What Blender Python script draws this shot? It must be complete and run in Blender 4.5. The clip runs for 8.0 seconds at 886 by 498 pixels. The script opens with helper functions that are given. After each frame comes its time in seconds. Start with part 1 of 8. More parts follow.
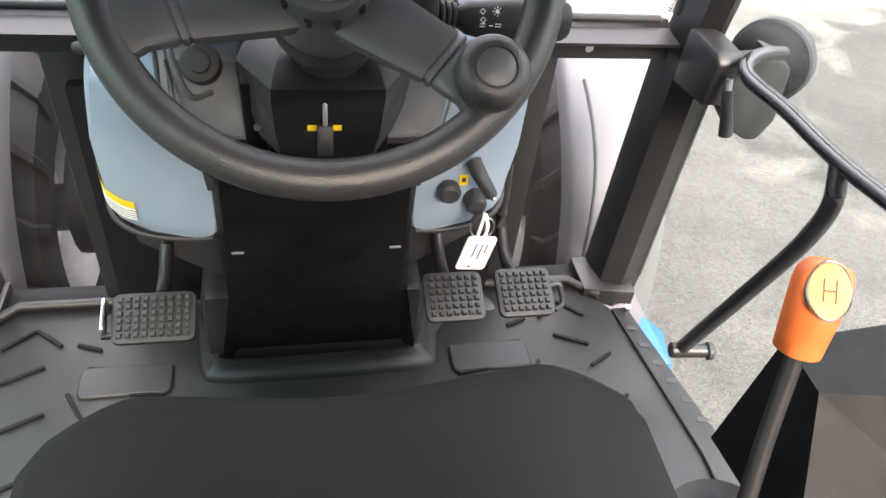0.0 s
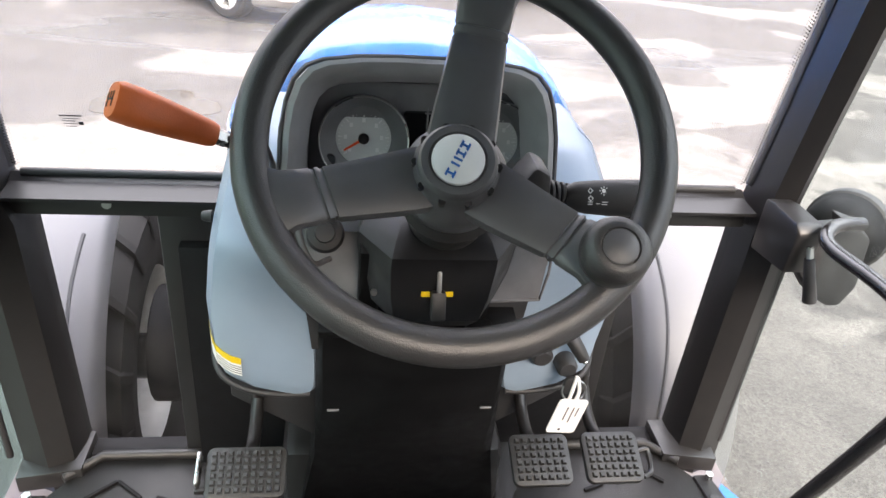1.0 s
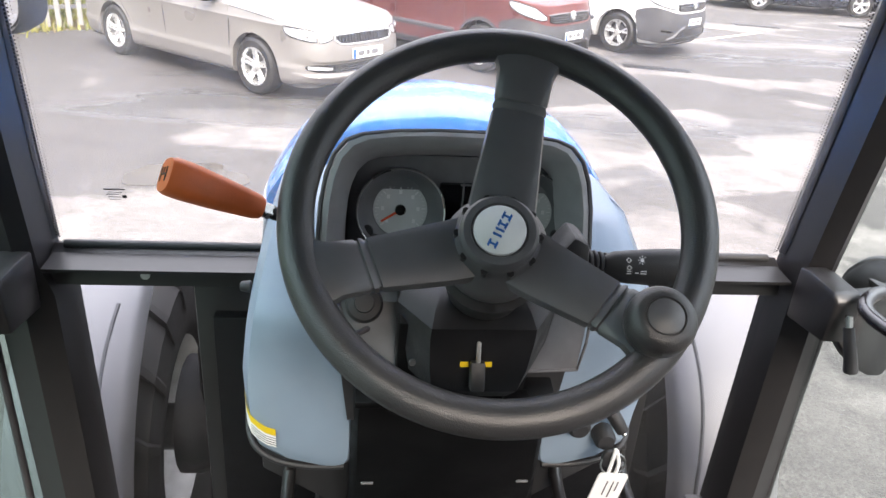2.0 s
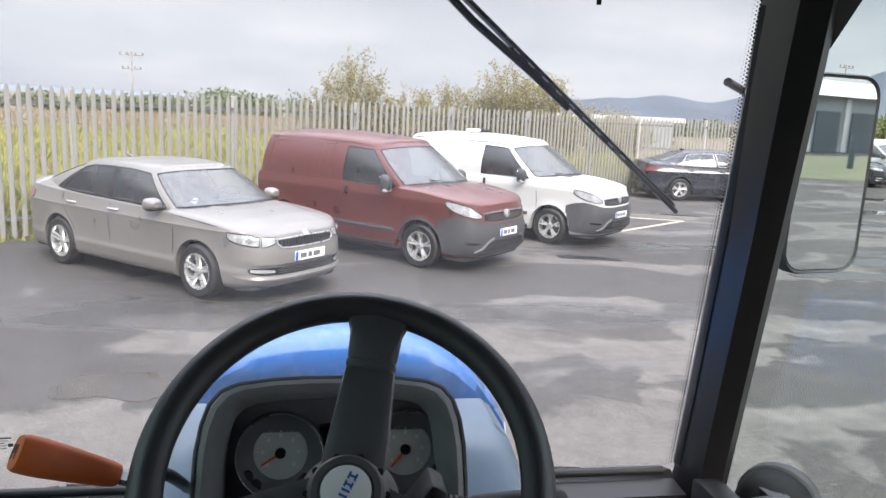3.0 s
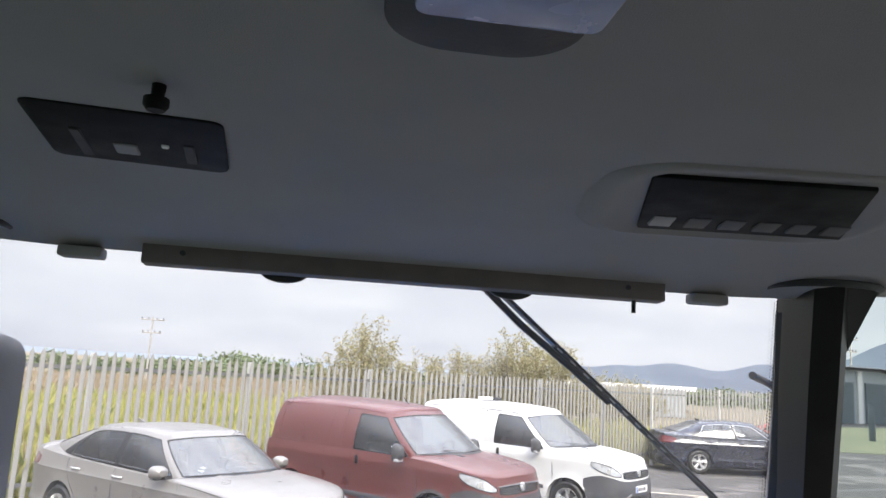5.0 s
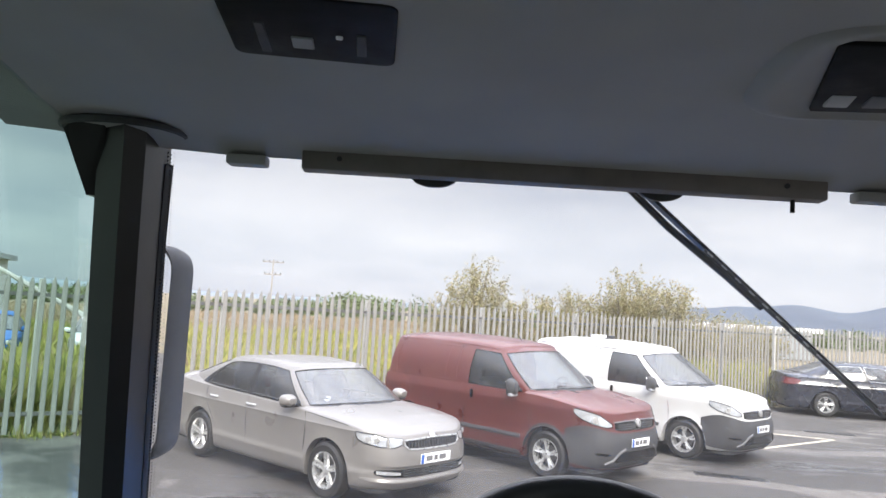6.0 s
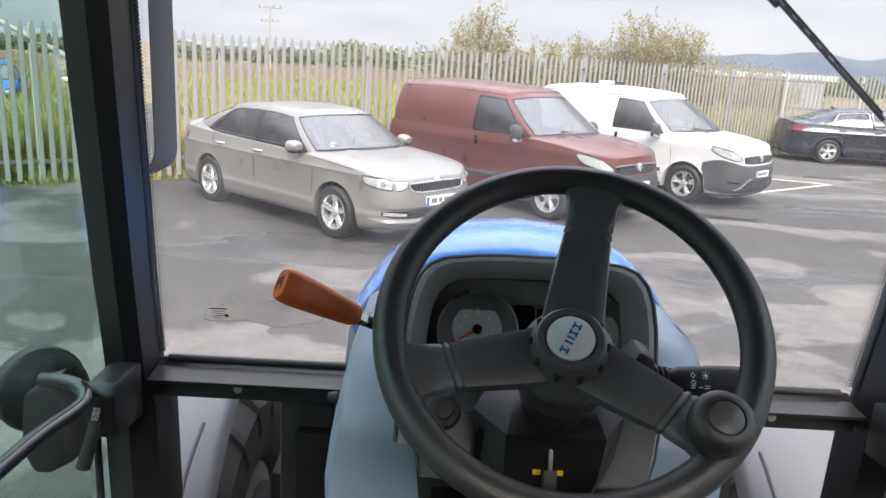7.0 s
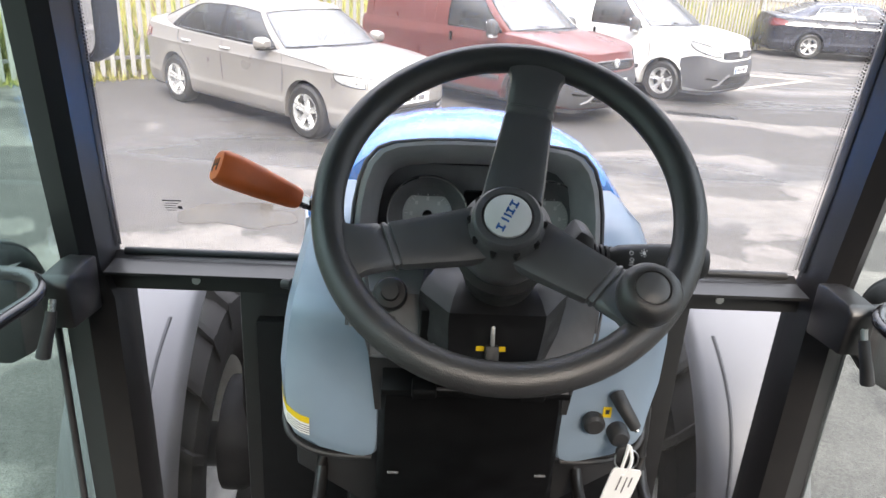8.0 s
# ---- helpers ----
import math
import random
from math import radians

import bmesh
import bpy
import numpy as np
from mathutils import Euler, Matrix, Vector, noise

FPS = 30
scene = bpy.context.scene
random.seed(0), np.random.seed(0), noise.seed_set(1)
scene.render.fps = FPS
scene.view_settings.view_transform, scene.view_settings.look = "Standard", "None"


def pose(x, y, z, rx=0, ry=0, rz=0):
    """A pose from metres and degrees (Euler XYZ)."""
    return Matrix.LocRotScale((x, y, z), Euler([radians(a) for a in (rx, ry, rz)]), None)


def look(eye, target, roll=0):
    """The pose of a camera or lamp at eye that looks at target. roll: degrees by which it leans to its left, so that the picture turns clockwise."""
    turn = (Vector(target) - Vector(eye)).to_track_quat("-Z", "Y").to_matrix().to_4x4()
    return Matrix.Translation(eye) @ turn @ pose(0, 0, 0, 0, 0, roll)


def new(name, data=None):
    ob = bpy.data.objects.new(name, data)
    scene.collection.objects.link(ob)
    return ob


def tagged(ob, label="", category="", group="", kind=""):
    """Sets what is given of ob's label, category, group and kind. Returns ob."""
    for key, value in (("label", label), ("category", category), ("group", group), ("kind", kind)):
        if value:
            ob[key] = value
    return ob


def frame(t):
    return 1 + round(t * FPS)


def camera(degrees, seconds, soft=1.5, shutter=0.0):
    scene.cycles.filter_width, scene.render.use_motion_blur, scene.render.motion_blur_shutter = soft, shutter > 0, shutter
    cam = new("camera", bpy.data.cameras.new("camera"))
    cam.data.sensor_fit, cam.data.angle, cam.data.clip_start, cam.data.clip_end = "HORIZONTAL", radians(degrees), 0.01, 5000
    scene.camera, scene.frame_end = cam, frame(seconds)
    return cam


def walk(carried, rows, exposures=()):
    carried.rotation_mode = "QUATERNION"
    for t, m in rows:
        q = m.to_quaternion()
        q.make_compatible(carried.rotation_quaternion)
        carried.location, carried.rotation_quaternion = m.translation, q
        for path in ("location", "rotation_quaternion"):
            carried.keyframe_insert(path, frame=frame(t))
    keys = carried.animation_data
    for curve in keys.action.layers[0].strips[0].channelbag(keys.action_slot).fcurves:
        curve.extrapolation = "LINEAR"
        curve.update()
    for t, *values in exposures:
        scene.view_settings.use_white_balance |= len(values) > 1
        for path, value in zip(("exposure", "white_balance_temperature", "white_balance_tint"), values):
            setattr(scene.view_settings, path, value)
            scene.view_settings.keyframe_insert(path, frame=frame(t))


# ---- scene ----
cam = camera(62.1, 8.0)
EXPOSURES = [(0, 3.34, 7800, 18), (0.5, 3.37, 7700, 18), (1.0, 3.16, 7600, 18), (2.5, 2.57, 7150, 16), (3.0, 1.92, 7050, 14), (3.5, 1.75, 7000, 14), (4.5, 2.0, 7050, 14), (6.0, 2.02, 7050, 14), (6.5, 1.85, 7050, 14), (7.0, 2.02, 7200, 14), (7.5, 2.43, 7250, 15), (8.0, 2.7, 7300, 15)]
PATH = [
    (0, (-0.032, -0.617, 2.125), (0.36, 0.82, 0.79), 8.0),
    (0.5, (-0.086, -0.615, 2.133), (0.221, 0.97, 0.954), 6.3),
    (1, (-0.107, -0.625, 2.152), (0.169, 1.074, 1.132), 5.5),
    (1.2, (-0.108, -0.624, 2.152), (0.154, 1.103, 1.178), 5.1),
    (2.3, (-0.131, -0.634, 2.159), (0.062, 1.202, 1.39), 3.5),
    (2.5, (-0.113, -0.643, 2.178), (0.068, 1.231, 1.505), 3.0),
    (3, (-0.03, -0.671, 2.246), (0.304, 1.266, 1.875), 2.7),
    (3.5, (0.01, -0.732, 2.304), (0.431, 1.223, 2.284), 2.6),
    (4, (-0.011, -0.744, 2.311), (0.42, 1.198, 2.523), 3.0),
    (4.5, (-0.063, -0.746, 2.3), (0.294, 1.194, 2.632), 3.2),
    (5.8, (-0.161, -0.744, 2.244), (-0.108, 1.229, 2.57), 3.5),
    (6, (-0.167, -0.746, 2.224), (-0.172, 1.248, 2.387), 3.5),
    (6.5, (-0.161, -0.731, 2.177), (-0.165, 1.261, 1.998), 3.3),
    (7, (-0.146, -0.726, 2.152), (-0.127, 1.21, 1.651), 3.3),
    (7.5, (-0.13, -0.729, 2.137), (-0.076, 1.141, 1.431), 3.3),
    (8, (-0.101, -0.734, 2.131), (-0.013, 1.119, 1.382), 3.3),
]
walk(cam, [(t, look(eye, target, roll)) for t, eye, target, roll in PATH],
     exposures=EXPOSURES)

# ---- light ----
world = bpy.data.worlds.new("overcast_sky")
scene.world = world
world.use_nodes = True
wn, wl = world.node_tree.nodes, world.node_tree.links
wn.clear()
w_out, w_bg = wn.new("ShaderNodeOutputWorld"), wn.new("ShaderNodeBackground")
w_sky, w_mix, w_noise, w_ramp = wn.new("ShaderNodeTexSky"), wn.new("ShaderNodeMixRGB"), wn.new("ShaderNodeTexNoise"), wn.new("ShaderNodeValToRGB")
w_co, w_map = wn.new("ShaderNodeTexCoord"), wn.new("ShaderNodeMapping")
w_sky.sky_type, w_sky.sun_disc = "NISHITA", False
w_sky.sun_elevation, w_sky.sun_rotation = radians(42), radians(171)
w_map.inputs["Scale"].default_value = (1.0, 1.0, 4.5)
w_noise.inputs["Scale"].default_value, w_noise.inputs["Detail"].default_value = 1.7, 5.0
w_noise.inputs["Roughness"].default_value = 0.55
w_ramp.color_ramp.elements[0].position, w_ramp.color_ramp.elements[0].color = 0.34, (4.1, 4.5, 5.9, 1)
w_ramp.color_ramp.elements[1].position, w_ramp.color_ramp.elements[1].color = 0.68, (7.7, 7.8, 8.7, 1)
w_mix.inputs["Fac"].default_value = 0.88
w_bg.inputs["Strength"].default_value = 0.1
wl.new(w_co.outputs["Generated"], w_map.inputs["Vector"])
wl.new(w_map.outputs["Vector"], w_noise.inputs["Vector"])
wl.new(w_noise.outputs["Fac"], w_ramp.inputs["Fac"])
wl.new(w_sky.outputs["Color"], w_mix.inputs["Color1"])
wl.new(w_ramp.outputs["Color"], w_mix.inputs["Color2"])
# an overcast dome is about three times as bright overhead as at the horizon
w_sep, w_rise, w_gain = wn.new("ShaderNodeSeparateXYZ"), wn.new("ShaderNodeMapRange"), wn.new("ShaderNodeVectorMath")
w_gain.operation = "SCALE"
w_rise.interpolation_type = "SMOOTHSTEP"
for k, v in (("From Min", 0.26), ("From Max", 1.0), ("To Min", 0.315), ("To Max", 2.6)):
    w_rise.inputs[k].default_value = v
wl.new(w_co.outputs["Generated"], w_sep.inputs[0])
wl.new(w_sep.outputs["Z"], w_rise.inputs["Value"])
wl.new(w_mix.outputs["Color"], w_gain.inputs[0])
# and a paler strip lies along the horizon
w_low, w_sum = wn.new("ShaderNodeMapRange"), wn.new("ShaderNodeMath")
for k, v in (("From Min", 0.03), ("From Max", 0.17), ("To Min", 0.09), ("To Max", 0.0)):
    w_low.inputs[k].default_value = v
wl.new(w_sep.outputs["Z"], w_low.inputs["Value"])
wl.new(w_rise.outputs["Result"], w_sum.inputs[0])
wl.new(w_low.outputs["Result"], w_sum.inputs[1])
wl.new(w_sum.outputs["Value"], w_gain.inputs["Scale"])
wl.new(w_gain.outputs[0], w_bg.inputs["Color"])
wl.new(w_bg.outputs["Background"], w_out.inputs["Surface"])
sun = new("sun", bpy.data.lights.new("sun", "SUN"))
sun.data.energy, sun.data.angle, sun.data.color = 1.5, radians(28), (1.0, 0.96, 0.9)
sun.matrix_world = look((1.4, -9, 8.2), (0, 0, 0))


# ---- materials ----
def nodes_of(name):
    m = bpy.data.materials.new(name)
    m.use_nodes = True
    nt = m.node_tree
    return m, nt, nt.nodes["Principled BSDF"]


def mat(name, base, rough=0.5, metal=0.0, var=0.15, scale=30.0, bump=0.15, bscale=300.0, coat=0.0, spec=0.5, rvar=0.1, stain=0.0, stain_col=(0.3, 0.28, 0.25), stain_scale=3.0):
    """A surface with tone changes at two scales, roughness changes, fine relief and, if asked, stains."""
    m, nt, p = nodes_of(name)
    n, l = nt.nodes, nt.links
    co, info = n.new("ShaderNodeTexCoord"), n.new("ShaderNodeObjectInfo")
    big, fine = n.new("ShaderNodeTexNoise"), n.new("ShaderNodeTexNoise")
    big.inputs["Scale"].default_value, big.inputs["Detail"].default_value = scale, 4
    fine.inputs["Scale"].default_value, fine.inputs["Detail"].default_value = bscale, 3
    off = n.new("ShaderNodeVectorMath")
    l.new(co.outputs["Object"], off.inputs[0])
    l.new(info.outputs["Random"], off.inputs[1])
    for t in (big, fine):
        l.new(off.outputs[0], t.inputs["Vector"])
    mul = n.new("ShaderNodeMapRange")
    mul.inputs["From Min"].default_value, mul.inputs["From Max"].default_value = 0.3, 0.7
    mul.inputs["To Min"].default_value, mul.inputs["To Max"].default_value = 1 - var, 1 + var
    l.new(big.outputs["Fac"], mul.inputs["Value"])
    hsv = n.new("ShaderNodeHueSaturation")
    hsv.inputs["Color"].default_value = (*base, 1)
    l.new(mul.outputs["Result"], hsv.inputs["Value"])
    col = hsv.outputs["Color"]
    if stain > 0:
        st, rp, mx = n.new("ShaderNodeTexNoise"), n.new("ShaderNodeMapRange"), n.new("ShaderNodeMixRGB")
        st.inputs["Scale"].default_value, st.inputs["Detail"].default_value = stain_scale, 6
        l.new(off.outputs[0], st.inputs["Vector"])
        rp.inputs["From Min"].default_value, rp.inputs["From Max"].default_value, rp.inputs["To Max"].default_value = 0.48, 0.68, stain
        l.new(st.outputs["Fac"], rp.inputs["Value"])
        l.new(rp.outputs["Result"], mx.inputs["Fac"])
        l.new(col, mx.inputs["Color1"])
        mx.inputs["Color2"].default_value = (*stain_col, 1)
        col = mx.outputs["Color"]
    l.new(col, p.inputs["Base Color"])
    rr = n.new("ShaderNodeMapRange")
    rr.inputs["From Min"].default_value, rr.inputs["From Max"].default_value = 0.3, 0.7
    rr.inputs["To Min"].default_value, rr.inputs["To Max"].default_value = max(rough - rvar, 0.02), min(rough + rvar, 1)
    l.new(big.outputs["Fac"], rr.inputs["Value"])
    l.new(rr.outputs["Result"], p.inputs["Roughness"])
    p.inputs["Metallic"].default_value, p.inputs["Coat Weight"].default_value = metal, coat
    p.inputs["Coat Roughness"].default_value, p.inputs["Specular IOR Level"].default_value = 0.05, spec
    if bump > 0:
        b = n.new("ShaderNodeBump")
        b.inputs["Strength"].default_value, b.inputs["Distance"].default_value = bump, 0.002
        l.new(fine.outputs["Fac"], b.inputs["Height"])
        l.new(b.outputs["Normal"], p.inputs["Normal"])
    return m


def glass(name, tint=(0.93, 0.96, 0.96), dust=0.04, spots=0.05, gloss=1.0, veil=False):
    """A clear pane: it lets light through straight, mirrors by Fresnel, and carries a thin film of dust and dried
    drops; with veil, that film also carries haze.
    """
    m, nt, p = nodes_of(name)
    n, l = nt.nodes, nt.links
    n.remove(p)
    tr, gl, df, fr = n.new("ShaderNodeBsdfTransparent"), n.new("ShaderNodeBsdfGlossy"), n.new("ShaderNodeBsdfTranslucent" if veil else "ShaderNodeBsdfDiffuse"), n.new("ShaderNodeLayerWeight")
    a, b, no, rp, co = n.new("ShaderNodeMixShader"), n.new("ShaderNodeMixShader"), n.new("ShaderNodeTexNoise"), n.new("ShaderNodeMapRange"), n.new("ShaderNodeTexCoord")
    tr.inputs["Color"].default_value, df.inputs["Color"].default_value = (*tint, 1), (0.7, 0.69, 0.67, 1)
    gl.inputs["Roughness"].default_value, fr.inputs["Blend"].default_value = 0.01, 0.5
    no.inputs["Scale"].default_value, no.inputs["Detail"].default_value = 9.0, 8
    l.new(co.outputs["Object"], no.inputs["Vector"])
    rp.inputs["From Min"].default_value, rp.inputs["From Max"].default_value = 0.45, 0.8
    rp.inputs["To Min"].default_value, rp.inputs["To Max"].default_value = dust, dust + spots
    l.new(no.outputs["Fac"], rp.inputs["Value"])
    pw, g = n.new("ShaderNodeMath"), n.new("ShaderNodeMath")
    pw.operation, g.operation = "POWER", "MULTIPLY_ADD"
    pw.inputs[1].default_value, g.inputs[1].default_value, g.inputs[2].default_value = 5.0, 0.9 * min(gloss, 1.0), 0.02 * gloss
    l.new(fr.outputs["Facing"], pw.inputs[0])
    l.new(pw.outputs["Value"], g.inputs[0])
    l.new(rp.outputs["Result"], a.inputs["Fac"])
    l.new(tr.outputs["BSDF"], a.inputs[1])
    l.new(df.outputs["BSDF"], a.inputs[2])
    l.new(g.outputs["Value"], b.inputs["Fac"])
    l.new(a.outputs["Shader"], b.inputs[1])
    l.new(gl.outputs["BSDF"], b.inputs[2])
    l.new(b.outputs["Shader"], n["Material Output"].inputs["Surface"])
    return m


def asphalt(name):
    """Worn tarmac: stone chips, pale dried patches with wandering edges, dark damp ground and a few wet spots."""
    m, nt, p = nodes_of(name)
    n, l = nt.nodes, nt.links
    co = n.new("ShaderNodeTexCoord")

    def tex(kind, sc, detail=4, dist=0.0, stretch=None):
        t = n.new(kind)
        t.inputs["Scale"].default_value = sc
        if kind == "ShaderNodeTexNoise":
            t.inputs["Detail"].default_value, t.inputs["Distortion"].default_value = detail, dist
        src = co.outputs["Object"]
        if stretch:
            mp = n.new("ShaderNodeMapping")
            mp.inputs["Scale"].default_value, mp.inputs["Rotation"].default_value = stretch, (0, 0, radians(-25))
            l.new(src, mp.inputs["Vector"])
            src = mp.outputs["Vector"]
        l.new(src, t.inputs["Vector"])
        return t

    def rng(src, a, b, c=0.0, d=1.0):
        r = n.new("ShaderNodeMapRange")
        for k, v in (("From Min", a), ("From Max", b), ("To Min", c), ("To Max", d)):
            r.inputs[k].default_value = v
        l.new(src, r.inputs["Value"])
        return r.outputs["Result"]

    def mix(fac, c1, c2, mode="MIX"):
        x = n.new("ShaderNodeMixRGB")
        x.blend_type = mode
        for k, v in (("Fac", fac), ("Color1", c1), ("Color2", c2)):
            if isinstance(v, (float, int)):
                x.inputs[k].default_value = v
            elif isinstance(v, tuple):
                x.inputs[k].default_value = (*v, 1)
            else:
                l.new(v, x.inputs[k])
        return x.outputs["Color"]

    chips, grit = tex("ShaderNodeTexVoronoi", 85), tex("ShaderNodeTexNoise", 160, 3)
    large, patch, wet = tex("ShaderNodeTexNoise", 0.16, 5, 0.4), tex("ShaderNodeTexNoise", 0.42, 7, 1.3, (0.75, 1.3, 1)), tex("ShaderNodeTexNoise", 0.3, 6, 0.8, (0.5, 1.6, 1))
    base = mix(rng(large.outputs["Fac"], 0.35, 0.65), (0.036, 0.032, 0.029), (0.068, 0.061, 0.055))
    base = mix(rng(patch.outputs["Fac"], 0.545, 0.60, 0, 0.75), base, (0.165, 0.148, 0.133))
    warp = tex("ShaderNodeTexNoise", 1.1, 6, 0.6)
    for cx, cy, rx, ry, amount in ((-1.55, 6.95, 0.62, 0.30, 0.8), (-1.5, 3.7, 2.3, 1.0, 0.7), (0.3, 7.6, 0.9, 0.35, 0.6), (2.9, 7.5, 1.3, 0.5, 0.7), (3.4, 5.7, 1.2, 0.55, 0.7), (5.2, 6.6, 1.4, 0.5, 0.6), (2.4, 4.0, 1.6, 0.7, 0.55), (7.5, 9.5, 1.8, 0.6, 0.6), (11, 12.5, 2.5, 0.7, 0.6), (1.8, 1.6, 1.6, 1.2, 0.25)):
        mp = n.new("ShaderNodeMapping")
        mp.vector_type = "POINT"
        mp.inputs["Location"].default_value = (-cx / rx, -cy / ry, 0)
        mp.inputs["Scale"].default_value = (1 / rx, 1 / ry, 0)
        l.new(co.outputs["Object"], mp.inputs["Vector"])
        ln, ad = n.new("ShaderNodeVectorMath"), n.new("ShaderNodeMath")
        ln.operation, ad.operation = "LENGTH", "MULTIPLY_ADD"
        l.new(mp.outputs["Vector"], ln.inputs[0])
        l.new(warp.outputs["Fac"], ad.inputs[0])
        ad.inputs[1].default_value = 2.6
        l.new(ln.outputs["Value"], ad.inputs[2])
        base = mix(rng(ad.outputs["Value"], 2.2, 2.32, amount * 1.1, 0.0), base, (0.170, 0.152, 0.137))
    for sc_, lo_, hi_ in ((2.6, 0.78, 1.16), (14.0, 0.9, 1.08)):
        mott = tex("ShaderNodeTexNoise", sc_, 8, 0.5)
        base = mix(1.0, base, rng(mott.outputs["Fac"], 0.34, 0.66, lo_, hi_), "MULTIPLY")
    base = mix(rng(wet.outputs["Fac"], 0.58, 0.63, 0, 0.55), base, (0.040, 0.040, 0.042))
    base = mix(rng(chips.outputs["Distance"], 0.0, 0.7, 0.0, 0.3), base, (0.12, 0.114, 0.108))
    base = mix(1.0, base, rng(chips.outputs["Color"], 0.0, 1.0, 0.72, 1.28), "MULTIPLY")
    base = mix(rng(grit.outputs["Fac"], 0.35, 0.7, 0.68, 1.22), (0, 0, 0), base)
    p.inputs["Specular IOR Level"].default_value = 0.28
    l.new(base, p.inputs["Base Color"])
    l.new(rng(wet.outputs["Fac"], 0.56, 0.66, 0.78, 0.16), p.inputs["Roughness"])
    b = n.new("ShaderNodeBump")
    b.inputs["Strength"].default_value, b.inputs["Distance"].default_value = 0.8, 0.008
    l.new(chips.outputs["Distance"], b.inputs["Height"])
    l.new(b.outputs["Normal"], p.inputs["Normal"])
    return m


M_BLACK = mat("black_moulded_plastic", (0.026, 0.026, 0.028), 0.5, bump=0.25, bscale=900, var=0.25, stain=0.2, stain_col=(0.03, 0.029, 0.028), stain_scale=9)
# The next two plastics are paled to put the binnacle's haze into their colour.
M_BINN = mat("dark_grey_soft_plastic", (0.15, 0.15, 0.158), 0.4, bump=0.25, bscale=900, var=0.15, stain=0.2, stain_col=(0.07, 0.07, 0.07), stain_scale=8)
M_BINNFRAME = mat("haze_paled_plastic", (0.36, 0.36, 0.37), 0.4, bump=0.2, bscale=900, var=0.1)
M_COLUMN = mat("black_column_plastic", (0.013, 0.013, 0.0145), 0.42, spec=0.45, bump=0.2, bscale=900, var=0.2)
# Black plastic with shade put into its near-zero base colour.
M_CONSOLE = mat("shade_black_plastic", (0.0045, 0.0045, 0.005), 0.5, spec=0.2, bump=0.15, bscale=900, var=0.2)
M_DARK = mat("matt_black_recess", (0.007, 0.007, 0.008), 0.65, spec=0.2, bump=0.1, var=0.15)
M_PALEGREY = mat("pale_grey_blue_paint", (0.46, 0.50, 0.54), 0.3, coat=0.3, bump=0.0, var=0.05)
M_RUBBER = mat("grained_black_rubber", (0.036, 0.036, 0.038), 0.33, bump=0.3, bscale=700, var=0.1, scale=25, spec=0.8, rvar=0.02)
M_SPOKE = mat("satin_black_plastic", (0.085, 0.085, 0.09), 0.34, spec=0.8, bump=0.2, bscale=1100, var=0.08, rvar=0.02)
M_FRAME = mat("dark_painted_steel", (0.016, 0.0155, 0.016), 0.38, bump=0.05, bscale=250, var=0.1, rvar=0.03)
M_LINER = mat("grey_moulded_headliner", (0.35, 0.335, 0.325), 0.8, bump=0.3, bscale=800, var=0.08, scale=6)
M_PANEL = mat("grey_blue_plastic_panel", (0.225, 0.295, 0.37), 0.38, bump=0.12, bscale=900, var=0.06, scale=10, stain=0.12, stain_col=(0.4, 0.42, 0.42), stain_scale=7)
M_BLUE = mat("glossy_blue_paint", (0.03, 0.27, 0.78), 0.25, coat=0.7, bump=0.0, var=0.05)
M_BAR = mat("gloss_black_tube", (0.022, 0.022, 0.024), 0.18, coat=0.4, bump=0.03, var=0.1, rvar=0.03)
M_ORANGE = mat("orange_plastic_grip", (0.78, 0.16, 0.04), 0.45, bump=0.2, bscale=700, var=0.1)
M_ORANGE_LT = mat("light_orange_insert", (0.75, 0.25, 0.04), 0.3, bump=0.0, var=0.06)
M_STEEL = mat("bright_steel", (0.55, 0.55, 0.54), 0.3, 1.0, bump=0.05, var=0.15)
M_MAT = mat("grey_rubber_floor_mat", (0.0175, 0.0175, 0.0185), 0.40, rvar=0.04, bump=0.4, bscale=500, var=0.15, stain=0.45, stain_col=(0.045, 0.043, 0.04), stain_scale=5)
M_SEAT = mat("charcoal_seat_fabric", (0.0125, 0.0135, 0.015), 0.9, bump=0.7, bscale=1400, var=0.15, spec=0.2)
M_WHITE = mat("white_plastic", (0.78, 0.78, 0.77), 0.4, bump=0.0, var=0.04)
M_LOGOBLUE = mat("blue_print", (0.02, 0.13, 0.42), 0.4, bump=0.0, var=0.05)
M_YELLOW = mat("yellow_sticker", (0.75, 0.52, 0.02), 0.4, bump=0.0, var=0.06)
M_RED = mat("red_plastic", (0.6, 0.03, 0.02), 0.35, bump=0.0)
M_NEEDLE = mat("orange_needle", (0.85, 0.09, 0.02), 0.4, bump=0.0)
M_DIAL = mat("dark_dial_face", (0.58, 0.59, 0.58), 0.35, bump=0.0, var=0.05)
M_SCREEN = mat("black_display", (0.008, 0.008, 0.009), 0.12, bump=0.0)
M_TYRE = mat("tyre_rubber", (0.014, 0.0135, 0.013), 0.5, spec=0.5, bump=0.4, bscale=150, var=0.3, stain=0.4, stain_col=(0.018, 0.017, 0.015), stain_scale=8)
M_LUGTYRE = mat("dusty_tractor_rubber", (0.016, 0.015, 0.014), 0.85, spec=0.2, bump=0.4, bscale=150, var=0.3)
M_RIMPALE = mat("pale_painted_rim", (0.62, 0.62, 0.60), 0.45, bump=0.05, var=0.12, stain=0.3, stain_scale=6)
